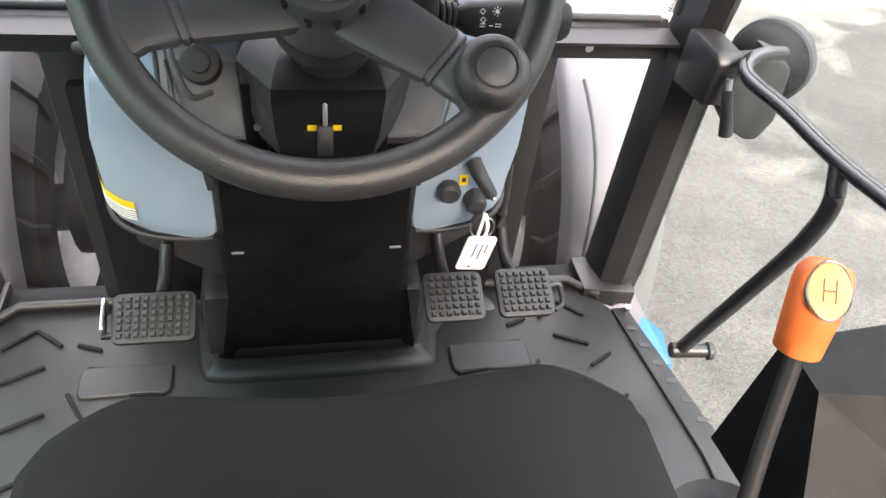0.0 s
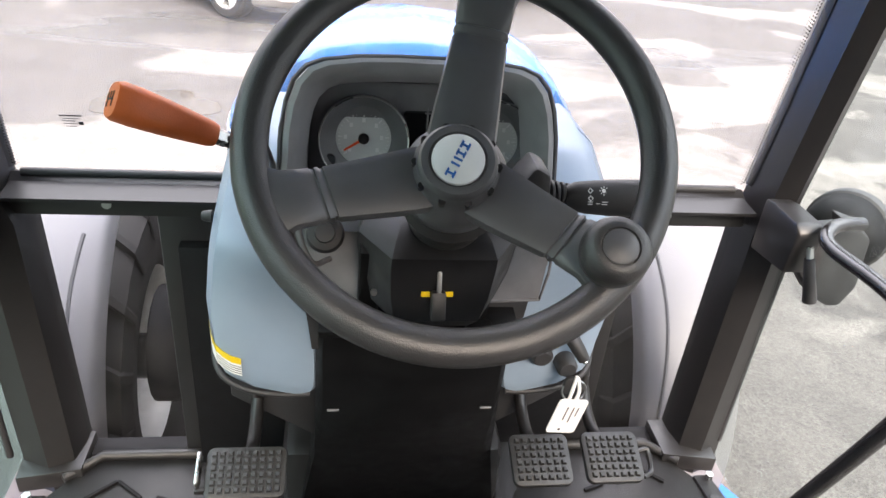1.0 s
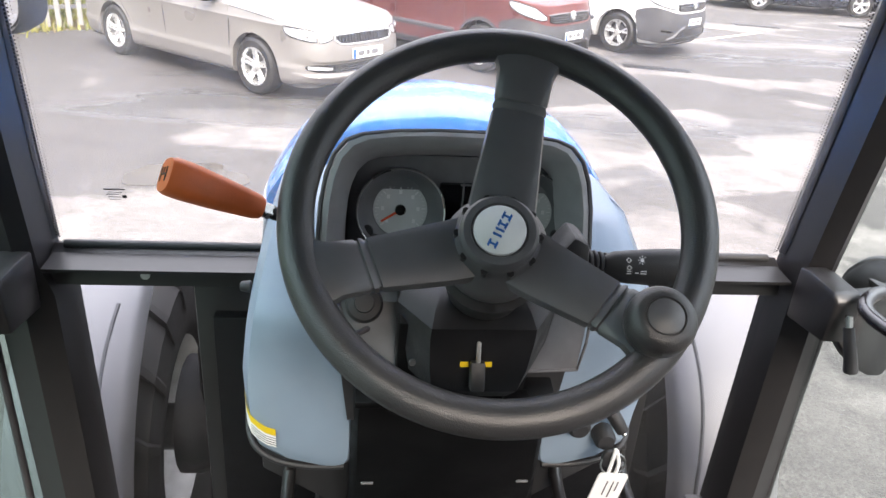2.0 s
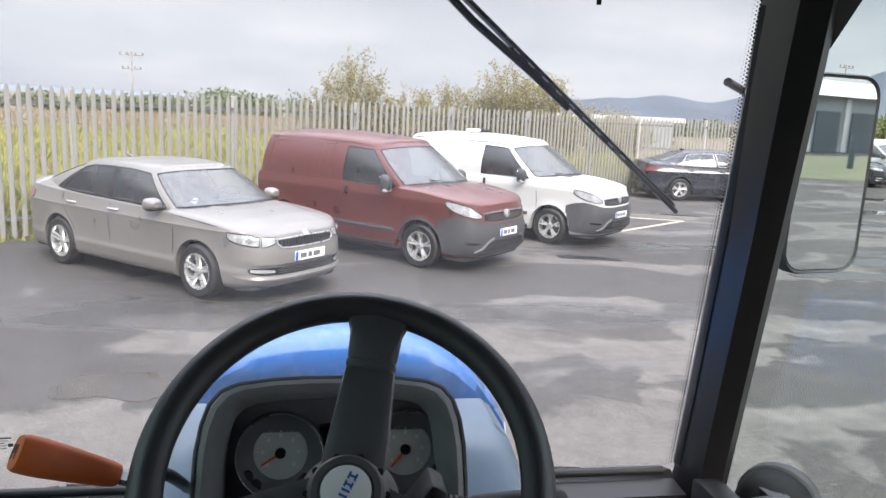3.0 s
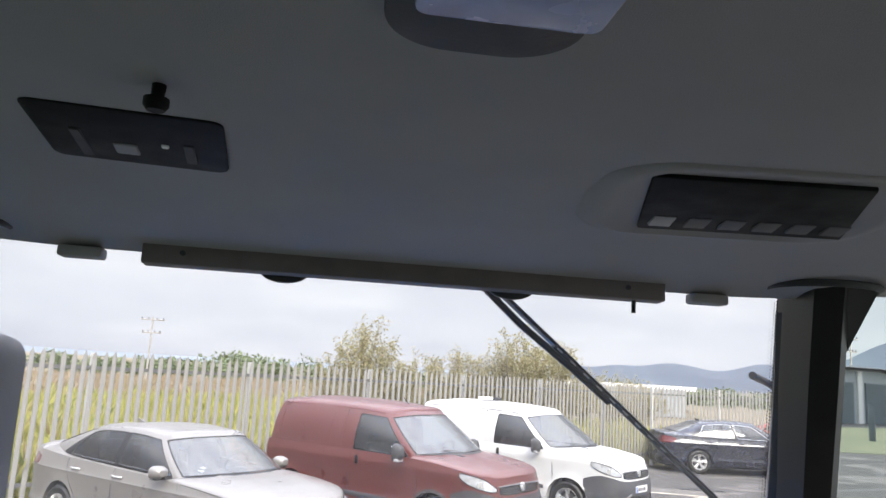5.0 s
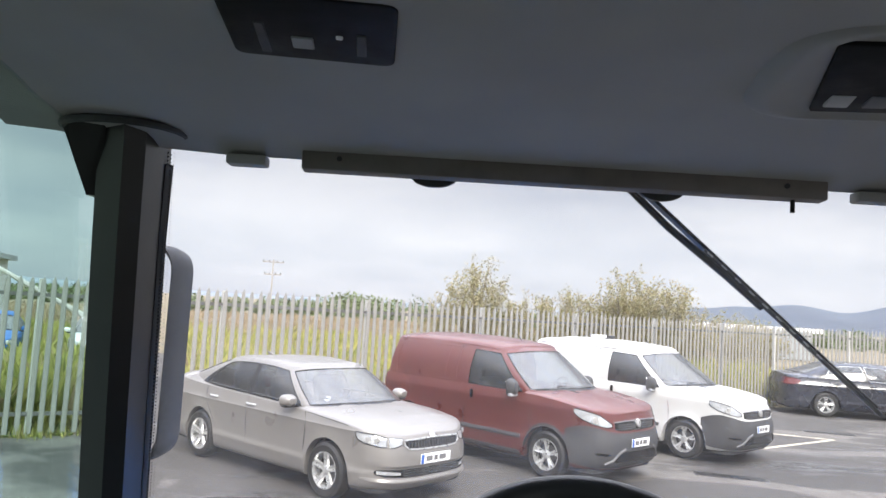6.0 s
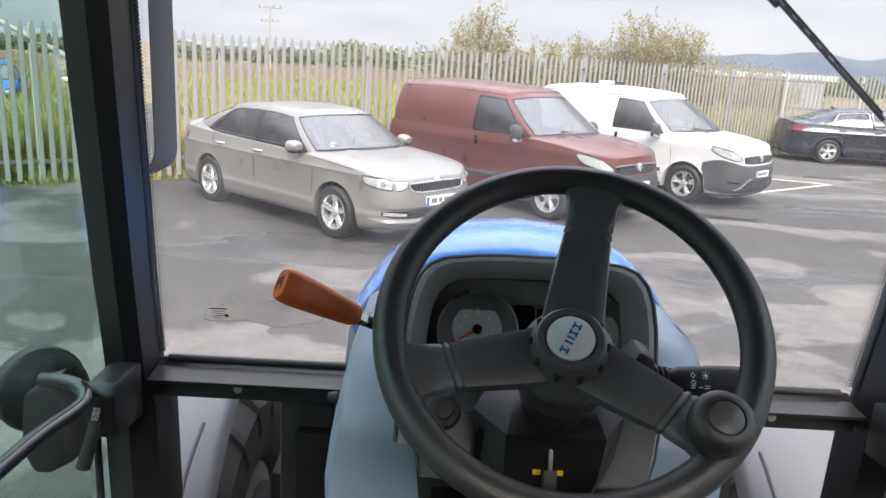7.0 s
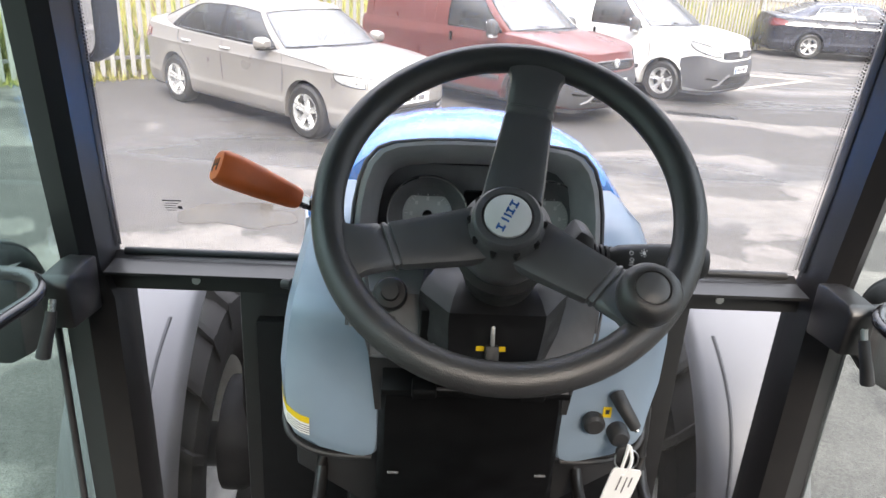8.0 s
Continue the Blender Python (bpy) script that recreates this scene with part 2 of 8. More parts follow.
M_FENDER = mat("grey_plastic_mudguard", (0.120, 0.117, 0.122), 0.55, bump=0.1, bscale=400, var=0.08, scale=6, stain=0.25, stain_col=(0.135, 0.132, 0.13), stain_scale=4)
M_STEP = mat("blue_painted_step", (0.002, 0.085, 0.28), 0.45, bump=0.05, var=0.08)
M_ASPHALT = asphalt("worn_tarmac")
M_WATER = mat("still_rain_water", (0.035, 0.032, 0.028), 0.03, bump=0.0, var=0.2, scale=2, rvar=0.02, spec=0.9)
M_LINE = mat("worn_road_paint", (0.46, 0.41, 0.31), 0.7, var=0.3, scale=8, bump=0.3, bscale=120, stain=0.7, stain_col=(0.12, 0.115, 0.11), stain_scale=6)
M_GALV = mat("galvanised_steel", (0.44, 0.43, 0.41), 0.7, 0.0, var=0.06, scale=3, bump=0.06, bscale=60, stain=0.10, stain_col=(0.38, 0.36, 0.31), stain_scale=4)
M_FIELD = mat("rough_meadow", (0.165, 0.128, 0.080), 0.95, var=0.4, scale=0.5, bump=0.8, bscale=6, stain=0.55, stain_col=(0.12, 0.13, 0.05), stain_scale=0.12)
M_LAWN = mat("green_grass", (0.135, 0.19, 0.07), 0.95, var=0.3, scale=1.2, bump=0.8, bscale=20, stain=0.5, stain_col=(0.13, 0.15, 0.04), stain_scale=0.5)
def weeds(name, tones):
    """Leaves of many plants: each blade or leaf takes its own tone."""
    m, nt, p = nodes_of(name)
    n, l = nt.nodes, nt.links
    geo, ramp = n.new("ShaderNodeNewGeometry"), n.new("ShaderNodeValToRGB")
    while len(ramp.color_ramp.elements) < len(tones):
        ramp.color_ramp.elements.new(0.5)
    for k, (e, c) in enumerate(zip(ramp.color_ramp.elements, tones)):
        e.position, e.color = k / (len(tones) - 1), (*c, 1)
    l.new(geo.outputs["Random Per Island"], ramp.inputs["Fac"])
    l.new(ramp.outputs["Color"], p.inputs["Base Color"])
    p.inputs["Roughness"].default_value, p.inputs["Specular IOR Level"].default_value = 0.8, 0.2
    tr_, mx_ = n.new("ShaderNodeBsdfTranslucent"), n.new("ShaderNodeMixShader")
    mx_.inputs["Fac"].default_value = 0.3
    l.new(ramp.outputs["Color"], tr_.inputs["Color"])
    l.new(p.outputs["BSDF"], mx_.inputs[1])
    l.new(tr_.outputs["BSDF"], mx_.inputs[2])
    l.new(mx_.outputs["Shader"], n["Material Output"].inputs["Surface"])
    return m


M_VERGE = mat("rough_verge_grass", (0.085, 0.09, 0.045), 0.95, var=0.35, scale=0.8, bump=0.8, bscale=15, stain=0.5, stain_col=(0.12, 0.105, 0.06), stain_scale=0.3)
M_BLADE = weeds("tall_yellow_green_weeds", ((0.16, 0.19, 0.06), (0.27, 0.28, 0.085), (0.40, 0.37, 0.125), (0.33, 0.32, 0.105), (0.29, 0.22, 0.14)))
M_DRY = weeds("dry_pinkish_grass", ((0.24, 0.175, 0.12), (0.31, 0.23, 0.16), (0.21, 0.19, 0.10), (0.36, 0.28, 0.20)))
M_LEAF = weeds("pale_willow_leaves", ((0.20, 0.19, 0.09), (0.34, 0.30, 0.17), (0.30, 0.23, 0.13), (0.24, 0.25, 0.11), (0.42, 0.36, 0.23)))
M_PALE = mat("weathered_galvanised_pale", (0.255, 0.247, 0.232), 0.8, var=0.03, scale=1.5, bump=0.0, spec=0.2, rvar=0.02)
M_RAIL = mat("dark_galvanised_rail", (0.10, 0.098, 0.095), 0.7, var=0.1, scale=3, bump=0.06, bscale=60)
M_HEDGE = weeds("mixed_hedge_leaves", ((0.09, 0.12, 0.045), (0.15, 0.19, 0.065), (0.25, 0.25, 0.09), (0.20, 0.17, 0.08)))
M_LEAFDK = mat("dark_green_leaves", (0.10, 0.13, 0.055), 0.7, var=0.5, scale=2.0, bump=0.0, stain=0.4, stain_col=(0.11, 0.12, 0.04), stain_scale=0.6)
M_BARK = mat("grey_bark", (0.20, 0.17, 0.13), 0.9, var=0.3, scale=12, bump=0.6, bscale=60)
# Both far ranges carry the haze of distance in their base colours.
M_HILL = mat("distant_hillside", (0.062, 0.074, 0.096), 1.0, var=0.2, scale=0.004, bump=0.0, stain=0.5, stain_col=(0.08, 0.10, 0.11), stain_scale=0.003)
M_HAZE = mat("hazed_far_ridge", (0.15, 0.175, 0.20), 1.0, var=0.1, scale=0.004, bump=0.0)
M_POLE = mat("weathered_pole_timber", (0.33, 0.31, 0.29), 0.85, var=0.2, scale=4, bump=0.3, bscale=50)
M_CLAD = mat("grey_sheet_cladding", (0.30, 0.32, 0.33), 0.5, var=0.08, scale=1, bump=0.0, stain=0.2, stain_scale=0.7)
M_CLADDK = mat("dark_shutter", (0.10, 0.12, 0.13), 0.5, var=0.1, scale=1, bump=0.0)
M_ROOFPALE = mat("pale_roof_sheet", (0.62, 0.60, 0.57), 0.6, var=0.1, scale=0.5, bump=0.0)
M_SILVER = mat("beige_silver_car_paint", (0.186, 0.174, 0.163), 0.36, 0.2, coat=0.4, bump=0.0, var=0.05, scale=3)
M_CRIMSON = mat("dark_red_car_paint", (0.102, 0.025, 0.021), 0.36, 0.1, coat=0.4, bump=0.0, var=0.06, scale=3)
M_VANWHITE = mat("white_car_paint", (0.53, 0.525, 0.515), 0.4, coat=0.3, bump=0.0, var=0.03, scale=3, stain=0.1, stain_scale=2)
M_NAVY = mat("dark_navy_car_paint", (0.014, 0.016, 0.026), 0.25, 0.2, coat=0.8, bump=0.0, var=0.06, scale=3)
M_ORANGECAR = mat("orange_red_car_paint", (0.30, 0.035, 0.02), 0.3, coat=0.7, bump=0.0, var=0.05)
M_BLACKCAR = mat("black_car_paint", (0.012, 0.012, 0.013), 0.25, coat=0.8, bump=0.0)
M_BUMPER = mat("grey_black_bumper_plastic", (0.042, 0.042, 0.045), 0.65, bump=0.2, bscale=300, var=0.15)
M_ALLOY = mat("silver_alloy", (0.62, 0.62, 0.61), 0.32, 0.75, bump=0.0, var=0.06)
M_PLATE = mat("white_plate", (0.80, 0.81, 0.80), 0.45, bump=0.0, var=0.03)
M_PLATEBLUE = mat("blue_plate_band", (0.02, 0.10, 0.42), 0.45, bump=0.0)
M_INK = mat("dark_print", (0.03, 0.03, 0.035), 0.5, bump=0.0)
M_LAMP = mat("headlamp_lens", (0.42, 0.43, 0.44), 0.15, 0.3, bump=0.0, coat=1.0, var=0.25, scale=14)
M_TAIL = mat("red_tail_lens", (0.10, 0.008, 0.008), 0.15, bump=0.0, coat=1.0)
M_INTERIOR = mat("dark_car_interior", (0.03, 0.03, 0.032), 0.9, bump=0.0)
M_MIRROR = mat("mirror_silver", (0.88, 0.89, 0.9), 0.01, 1.0, bump=0.0, var=0.0, rvar=0.0)
# Besides real dust, the film here paints in a veil of haze.
M_GLASS = glass("windscreen_glass", dust=0.025, spots=0.035, veil=True)
M_LOWGLASS = glass("lower_pane_glass", dust=0.002, spots=0.008)
M_SWITCH = mat("pale_grey_switch", (0.22, 0.22, 0.225), 0.5, bump=0.0, var=0.1)
M_BLIND = mat("dark_brown_blind_cloth", (0.17, 0.145, 0.135), 0.6, bump=0.3, bscale=900, var=0.12)
# Both doors share one glass; the left tint has extra darkening put in.
M_DOORGLASS_L = glass("dimmed_left_door_glass", (0.66, 0.80, 0.77), dust=0.002, spots=0.006)
# Unseen rear pane, given a dark tint to hold back light from behind.
M_REARGLASS = glass("light_cutting_rear_glass", (0.36, 0.38, 0.38), dust=0.004, spots=0.012)
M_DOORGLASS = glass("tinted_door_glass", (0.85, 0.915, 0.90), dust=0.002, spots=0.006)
# The dust value here paints pale reflected sky into the car windscreens.
M_CARGLASS = glass("car_window_glass", (0.42, 0.46, 0.47), dust=0.07, spots=0.05, gloss=6.0)
M_CARSIDE = glass("car_side_glass", (0.35, 0.39, 0.40), dust=0.012, spots=0.01, gloss=5.0)


# ---- building helpers ----
ORIGIN = {}


def thing(name, at, label, category, group="", kind="", turn=0.0):
    ob = new(name)
    ob.empty_display_size = 0.1
    ob.location, ob.rotation_euler = at, (0, 0, radians(turn))
    ORIGIN[ob.name] = Vector(at) if turn == 0 else None
    return tagged(ob, label, category, group, kind)


def part(name, bm, material, parent=None, label="", local=False, smooth=True, angle=38):
    """Links a bmesh as one mesh object under a thing or a part. Its corners are in world metres, or in the thing's own if local."""
    o = ORIGIN.get(parent.name) if parent else None
    if o is not None and not local:
        bmesh.ops.translate(bm, verts=bm.verts, vec=-o)
    bmesh.ops.recalc_face_normals(bm, faces=bm.faces)
    me = bpy.data.meshes.new(name)
    if smooth:
        lim = radians(angle)
        for f in bm.faces:
            f.smooth = True
        for e in bm.edges:
            if len(e.link_faces) == 2 and e.calc_face_angle(0) > lim:
                e.smooth = False
    bm.to_mesh(me)
    bm.free()
    me.materials.append(material)
    ob = new(name, me)
    if parent:
        ob.parent = parent
        ORIGIN[ob.name] = None if local else o
    if label:
        ob["label"] = label
    return ob


def solo(name, bm, material, label, category="", kind="", group="", smooth=True):
    return tagged(part(name, bm, material, None, "", True, smooth), label, category, group, kind)


def box(c, s, rot=None, bevel=0.0, seg=2, bm=None):
    """A box with its middle at c and the sizes s, with rounded edges."""
    out = bmesh.new() if bm is None else bm
    b = bmesh.new()
    bmesh.ops.create_cube(b, size=1)
    bmesh.ops.scale(b, verts=b.verts, vec=s)
    if bevel > 0:
        bmesh.ops.bevel(b, geom=b.edges[:], offset=bevel, segments=seg, profile=0.5, affect="EDGES", clamp_overlap=True)
    m = Matrix.Translation(c) @ (rot.to_4x4() if rot else Matrix())
    b.transform(m)
    return join(out, b)


def join(out, b):
    base = [out.verts.new(v.co) for v in b.verts]
    b.verts.index_update()
    for f in b.faces:
        try:
            out.faces.new([base[v.index] for v in f.verts])
        except ValueError:
            pass
    b.free()
    return out


def cyl(p0, p1, r0, r1=None, seg=16, bevel=0.0, bm=None):
    """A solid round bar from p0 to p1, with its radii."""
    out = bmesh.new() if bm is None else bm
    r1 = r0 if r1 is None else r1
    p0, p1 = Vector(p0), Vector(p1)
    prof = [(0, 0), (r0, 0), (r1, (p1 - p0).length), (0, (p1 - p0).length)]
    if bevel > 0:
        d = (p1 - p0).length
        prof = [(0, 0), (r0 - bevel, 0), (r0, bevel), (r1, d - bevel), (r1 - bevel, d), (0, d)]
    q = (p1 - p0).to_track_quat("Z", "Y").to_matrix().to_4x4()
    return lathe(prof, Matrix.Translation(p0) @ q, seg, out)


def lathe(prof, m=None, seg=24, bm=None):
    """Turns a profile of (radius, height) round the z axis of m."""
    out = bmesh.new() if bm is None else bm
    m = m or Matrix()
    rings = []
    for r, z in prof:
        if r <= 1e-6:
            rings.append([out.verts.new(m @ Vector((0, 0, z)))])
        else:
            rings.append([out.verts.new(m @ Vector((r * math.cos(2 * math.pi * k / seg), r * math.sin(2 * math.pi * k / seg), z))) for k in range(seg)])
    for a, b in zip(rings, rings[1:]):
        for k in range(seg):
            vs = [a[k % len(a)], a[(k + 1) % len(a)], b[(k + 1) % len(b)], b[k % len(b)]]
            vs = [v for i, v in enumerate(vs) if v not in vs[:i]]
            if len(vs) > 2:
                out.faces.new(vs)
    return out


def smooth_path(pts, n=6):
    """A Catmull-Rom line through the points."""
    p = [Vector(q) for q in pts]
    p = [p[0] * 2 - p[1], *p, p[-1] * 2 - p[-2]]
    out = []
    for i in range(1, len(p) - 2):
        for k in range(n):
            t = k / n
            out.append(0.5 * (2 * p[i] + (p[i + 1] - p[i - 1]) * t + (2 * p[i - 1] - 5 * p[i] + 4 * p[i + 1] - p[i + 2]) * t * t + (3 * p[i] - p[i - 1] - 3 * p[i + 1] + p[i + 2]) * t ** 3))
    return out + [p[-2]]


def tube(pts, r, seg=10, r_end=None, bm=None):
    """A round bar along a line of points."""
    out = bmesh.new() if bm is None else bm
    p = [Vector(q) for q in pts]
    r_end = r if r_end is None else r_end
    rings, ref = [], Vector((0.13, 0.31, 0.94)).normalized()
    for i, q in enumerate(p):
        d = (p[min(i + 1, len(p) - 1)] - p[max(i - 1, 0)]).normalized()
        u = d.cross(ref).normalized()
        v = d.cross(u)
        rad = r + (r_end - r) * i / max(len(p) - 1, 1)
        rings.append([out.verts.new(q + rad * (u * math.cos(2 * math.pi * k / seg) + v * math.sin(2 * math.pi * k / seg))) for k in range(seg)])
    for a, b in zip(rings, rings[1:]):
        for k in range(seg):
            out.faces.new((a[k], a[(k + 1) % seg], b[(k + 1) % seg], b[k]))
    out.faces.new(rings[0][::-1])
    out.faces.new(rings[-1])
    return out


def slab(poly, axis, a, b, bevel=0.0, seg=2, bm=None):
    """A flat outline in the two other axes, given depth from a to b along axis x, y or z."""
    out = bmesh.new() if bm is None else bm
    i = "xyz".index(axis)

    def at(p, h):
        q = list(p)
        q.insert(i, h)
        return q
    t = bmesh.new()
    lo, hi = [t.verts.new(at(p, a)) for p in poly], [t.verts.new(at(p, b)) for p in poly]
    t.faces.new(lo)
    t.faces.new(hi[::-1])
    for k in range(len(poly)):
        t.faces.new((lo[k], hi[k], hi[(k + 1) % len(poly)], lo[(k + 1) % len(poly)]))
    bmesh.ops.recalc_face_normals(t, faces=t.faces)
    if bevel > 0:
        bmesh.ops.bevel(t, geom=t.edges[:], offset=bevel, segments=seg, profile=0.5, affect="EDGES", clamp_overlap=True)
    return join(out, t)


def loft(rings, cap=True, closed=True, bm=None):
    """Skins a row of rings of equal length."""
    out = bmesh.new() if bm is None else bm
    rv = [[out.verts.new(p) for p in r] for r in rings]
    n = len(rings[0])
    for a, b in zip(rv, rv[1:]):
        for k in range(n if closed else n - 1):
            out.faces.new((a[k], a[(k + 1) % n], b[(k + 1) % n], b[k]))
    if cap and closed:
        out.faces.new(rv[0][::-1])
        out.faces.new(rv[-1])
    return out


def rounded(w, h, r, n=4, cx=0.0, cy=0.0):
    """The outline of a rectangle with round corners."""
    out = []
    for sx, sy, a0 in ((1, 1, 0), (-1, 1, 90), (-1, -1, 180), (1, -1, 270)):
        for k in range(n + 1):
            a = radians(a0 + 90 * k / n)
            out.append((cx + sx * (w / 2 - r) + r * math.cos(a), cy + sy * (h / 2 - r) + r * math.sin(a)))
    return out


def mirrored(bm):
    """The same shape on the other side of the tractor."""
    bmesh.ops.scale(bm, verts=bm.verts, vec=(-1, 1, 1))
    bmesh.ops.reverse_faces(bm, faces=bm.faces)
    return bm


def sided(bm, s):
    return bm if s > 0 else mirrored(bm)


# ---- ground ----
def grid_sheet(x0, x1, y0, y1, z, n=1):
    bm = bmesh.new()
    bmesh.ops.create_grid(bm, x_segments=n, y_segments=n, size=0.5)
    for v in bm.verts:
        v.co = Vector((x0 + (v.co.x + 0.5) * (x1 - x0), y0 + (v.co.y + 0.5) * (y1 - y0), z))
    return bm


FDIR, FNOR = Vector((0.829, 0.56, 0)), Vector((-0.56, 0.829, 0))
F0 = Vector((-4.3, 11.4, 0))
CORNER = Vector((9.45, 20.66, 0))
solo("ground", grid_sheet(-2500, 2500, -2500, 2500, -0.06, 4), M_FIELD, "rough meadow with dry yellow-green grass", "ground", "structure", smooth=False)
yard = [F0 - FDIR * 26, CORNER, CORNER + Vector((8.0, 2.6, 0)), Vector((20, 37, 0)), Vector((70, 43, 0)), Vector((98, -60, 0)), Vector((-30, -60, 0))]
solo("pavement", slab([(p.x, p.y) for p in yard], "z", -0.25, 0.0), M_ASPHALT, "worn damp tarmac yard with pale dried patches", "tarmac", "structure", smooth=False)
lawn = [F0 - FDIR * 26 + FNOR * 0.35, F0 - FDIR * 1.5 + FNOR * 0.35, F0 + FNOR * 16 - FDIR * 2, F0 + FNOR * 22 - FDIR * 30]
solo("lawn", slab([(p.x, p.y) for p in lawn], "z", -0.2, -0.03), M_LAWN, "mown green grass behind the fence", "grass", "structure", smooth=False)

# painted bay lines on the tarmac
for a, b in (((5.54, 12.91), (8.2, 14.9)), ((6.2, 15.55), (8.2, 14.9))):
    d = (Vector(b) - Vector(a)).normalized() * 0.05
    q = Vector((-d.y, d.x))
    solo("road_marking", slab([tuple(Vector(a) - q), tuple(Vector(b) - q), tuple(Vector(b) + q), tuple(Vector(a) + q)], "z", -0.01, 0.004), M_LINE, "worn pale painted parking bay line", "road marking", "structure", smooth=False)
# standing rain water in shallow dips
M_PUDDLE = mat("muddy_rain_water", (0.035, 0.028, 0.02), 0.10, bump=0.0, var=0.3, scale=3, rvar=0.03, spec=0.9)
for k, (cx, cy, rx, ry, mt) in enumerate(((-1.55, 5.12, 0.42, 0.33, M_PUDDLE), (8.2, 9.3, 1.0, 0.35, M_WATER), (10.2, 10.4, 1.5, 0.3, M_WATER), (15.2, 17.4, 1.6, 0.5, M_WATER), (19.2, 20.8, 1.9, 0.5, M_WATER), (13.0, 14.2, 1.3, 0.3, M_WATER))):
    q = random.Random(60 + k)
    ph = [q.uniform(0, 6.28) for _ in range(4)]
    out = []
    for j in range(48):
        a = 2 * math.pi * j / 48
        r = 1 + 0.16 * math.sin(2 * a + ph[0]) + 0.12 * math.sin(3 * a + ph[1]) + 0.09 * math.sin(5 * a + ph[2]) + 0.05 * math.sin(9 * a + ph[3])
        out.append((cx + rx * r * math.cos(a), cy + ry * r * math.sin(a)))
    solo("puddle", slab(out, "z", -0.01, 0.004), mt, "shallow puddle of still rain water on tarmac", "puddle", "structure", "puddles", smooth=False)
# damp drain covers
for c in ((4.3, 10.45, 0), (8.6, 15.9, 0), (11.6, 16.6, 0)):
    gt = thing("drain_grate", c, "dark wet cast iron drain grate set in tarmac", "drain", turn=-12)
    part("frame", slab(rounded(1.05, 0.26, 0.03), "z", -0.02, 0.006), M_FRAME, gt, local=True)
    for k in range(9):
        part("bar", box((-0.44 + 0.11 * k, 0, 0.008), (0.05, 0.2, 0.012)), M_FRAME, gt, local=True, smooth=False)

# ---- cab shell ----
FLOOR = 0.93
fl = thing("floor", (0, 0, FLOOR), "grey ribbed rubber mat on the cab floor", "floor", kind="structure")
part("mat", slab([(-0.73, -0.9), (0.73, -0.9), (0.725, 0.05), (0.68, 0.44), (0.6, 0.545), (-0.6, 0.545), (-0.68, 0.44), (-0.725, 0.05)], "z", FLOOR - 0.04, FLOOR, 0.006), M_MAT, fl)
part("edge_lip", tube([(-0.655, 0.48, FLOOR + 0.008), (-0.59, 0.535, FLOOR + 0.012), (0.59, 0.535, FLOOR + 0.012), (0.655, 0.48, FLOOR + 0.008)], 0.011), M_MAT, fl)
rib = random.Random(3)
for sx in (-1, 1):
    for k, (x, y, a, ln) in enumerate(((0.36, 0.355, 8, 0.15), (0.36, 0.30, 8, 0.15), (0.36, 0.2, 5, 0.15), (0.52, 0.45, 40, 0.07), (0.575, 0.45, -40, 0.07), (0.55, 0.36, -25, 0.08), (0.6, 0.3, 30, 0.06), (0.53, 0.25, -25, 0.08), (0.6, 0.19, 30, 0.06), (0.53, 0.12, -25, 0.08), (0.6, 0.06, 30, 0.06), (0.36, 0.1, 5, 0.15), (0.53, 0.0, -25, 0.08), (0.44, 0.42, 20, 0.05), (0.44, 0.27, 60, 0.09))):
        part("rib", box((sx * x, y, FLOOR + 0.003), (ln, 0.007, 0.0075), Matrix.Rotation(radians(sx * a), 3, "Z"), 0.001, 1), M_DARK, fl)
    part("raised_pad", slab(rounded(0.17, 0.07, 0.01, 2, sx * 0.36, 0.33), "z", FLOOR - 0.002, FLOOR + 0.008, 0.003, 1), M_MAT, fl)
# door sills with a ribbed strip
for sx in (-1, 1):
    sl = thing("door_sill", (sx * 0.72, 0.0, FLOOR), "dark ribbed rubber door sill strip", "sill", "door sills", "structure")
    part("strip", sided(slab([(0.672, 0.44), (0.71, 0.44), (0.775, 0.08), (0.79, -0.9), (0.722, -0.9), (0.722, 0.05)], "z", FLOOR - 0.05, FLOOR + 0.008, 0.004), sx), M_MAT, sl)
    for k in range(7):
        part("marking", sided(box((0.697 + 0.0115 * k, 0.375 - 0.05 * k, FLOOR + 0.008), (0.022, 0.011, 0.0024), Matrix.Rotation(radians(-12), 3, "Z")), sx), M_FRAME, sl, smooth=False)
    part("bolt", sided(cyl((0.705, 0.43, FLOOR + 0.004), (0.705, 0.43, FLOOR + 0.02), 0.009, seg=6), sx), M_STEEL, sl)

CX = 0.014  # the cab is centred a little to the right of the wheel


# front pillars, each a folded steel post that leans back above the waist
def pillar_rings(s):
    rows = ((0.88, 0.69, 0.57), (1.5, 0.70, 0.575), (1.56, 0.70, 0.572), (1.75, 0.695, 0.535), (2.05, 0.672, 0.455), (2.30, 0.652, 0.39), (2.43, 0.64, 0.355), (2.50, 0.635, 0.335))
    out = []
    for z, x, y in rows:
        up = z > 1.55
        w = 0.047 if not up else (0.025 if s < 0 else (0.034 if z < 2.2 else 0.039))
        o = 0.062 if not up else (0.052 if s < 0 else 0.034)
        out.append([(CX + s * (x - w), y - 0.005, z), (CX + s * (x - w * 0.8), y - 0.055, z), (CX + s * (x + w * 0.15), y - 0.075, z), (CX + s * (x + o), y - 0.05, z), (CX + s * (x + o), y + 0.03, z), (CX + s * (x - w * 0.3), y + 0.045, z), (CX + s * (x - w), y + 0.03, z)])
    return out


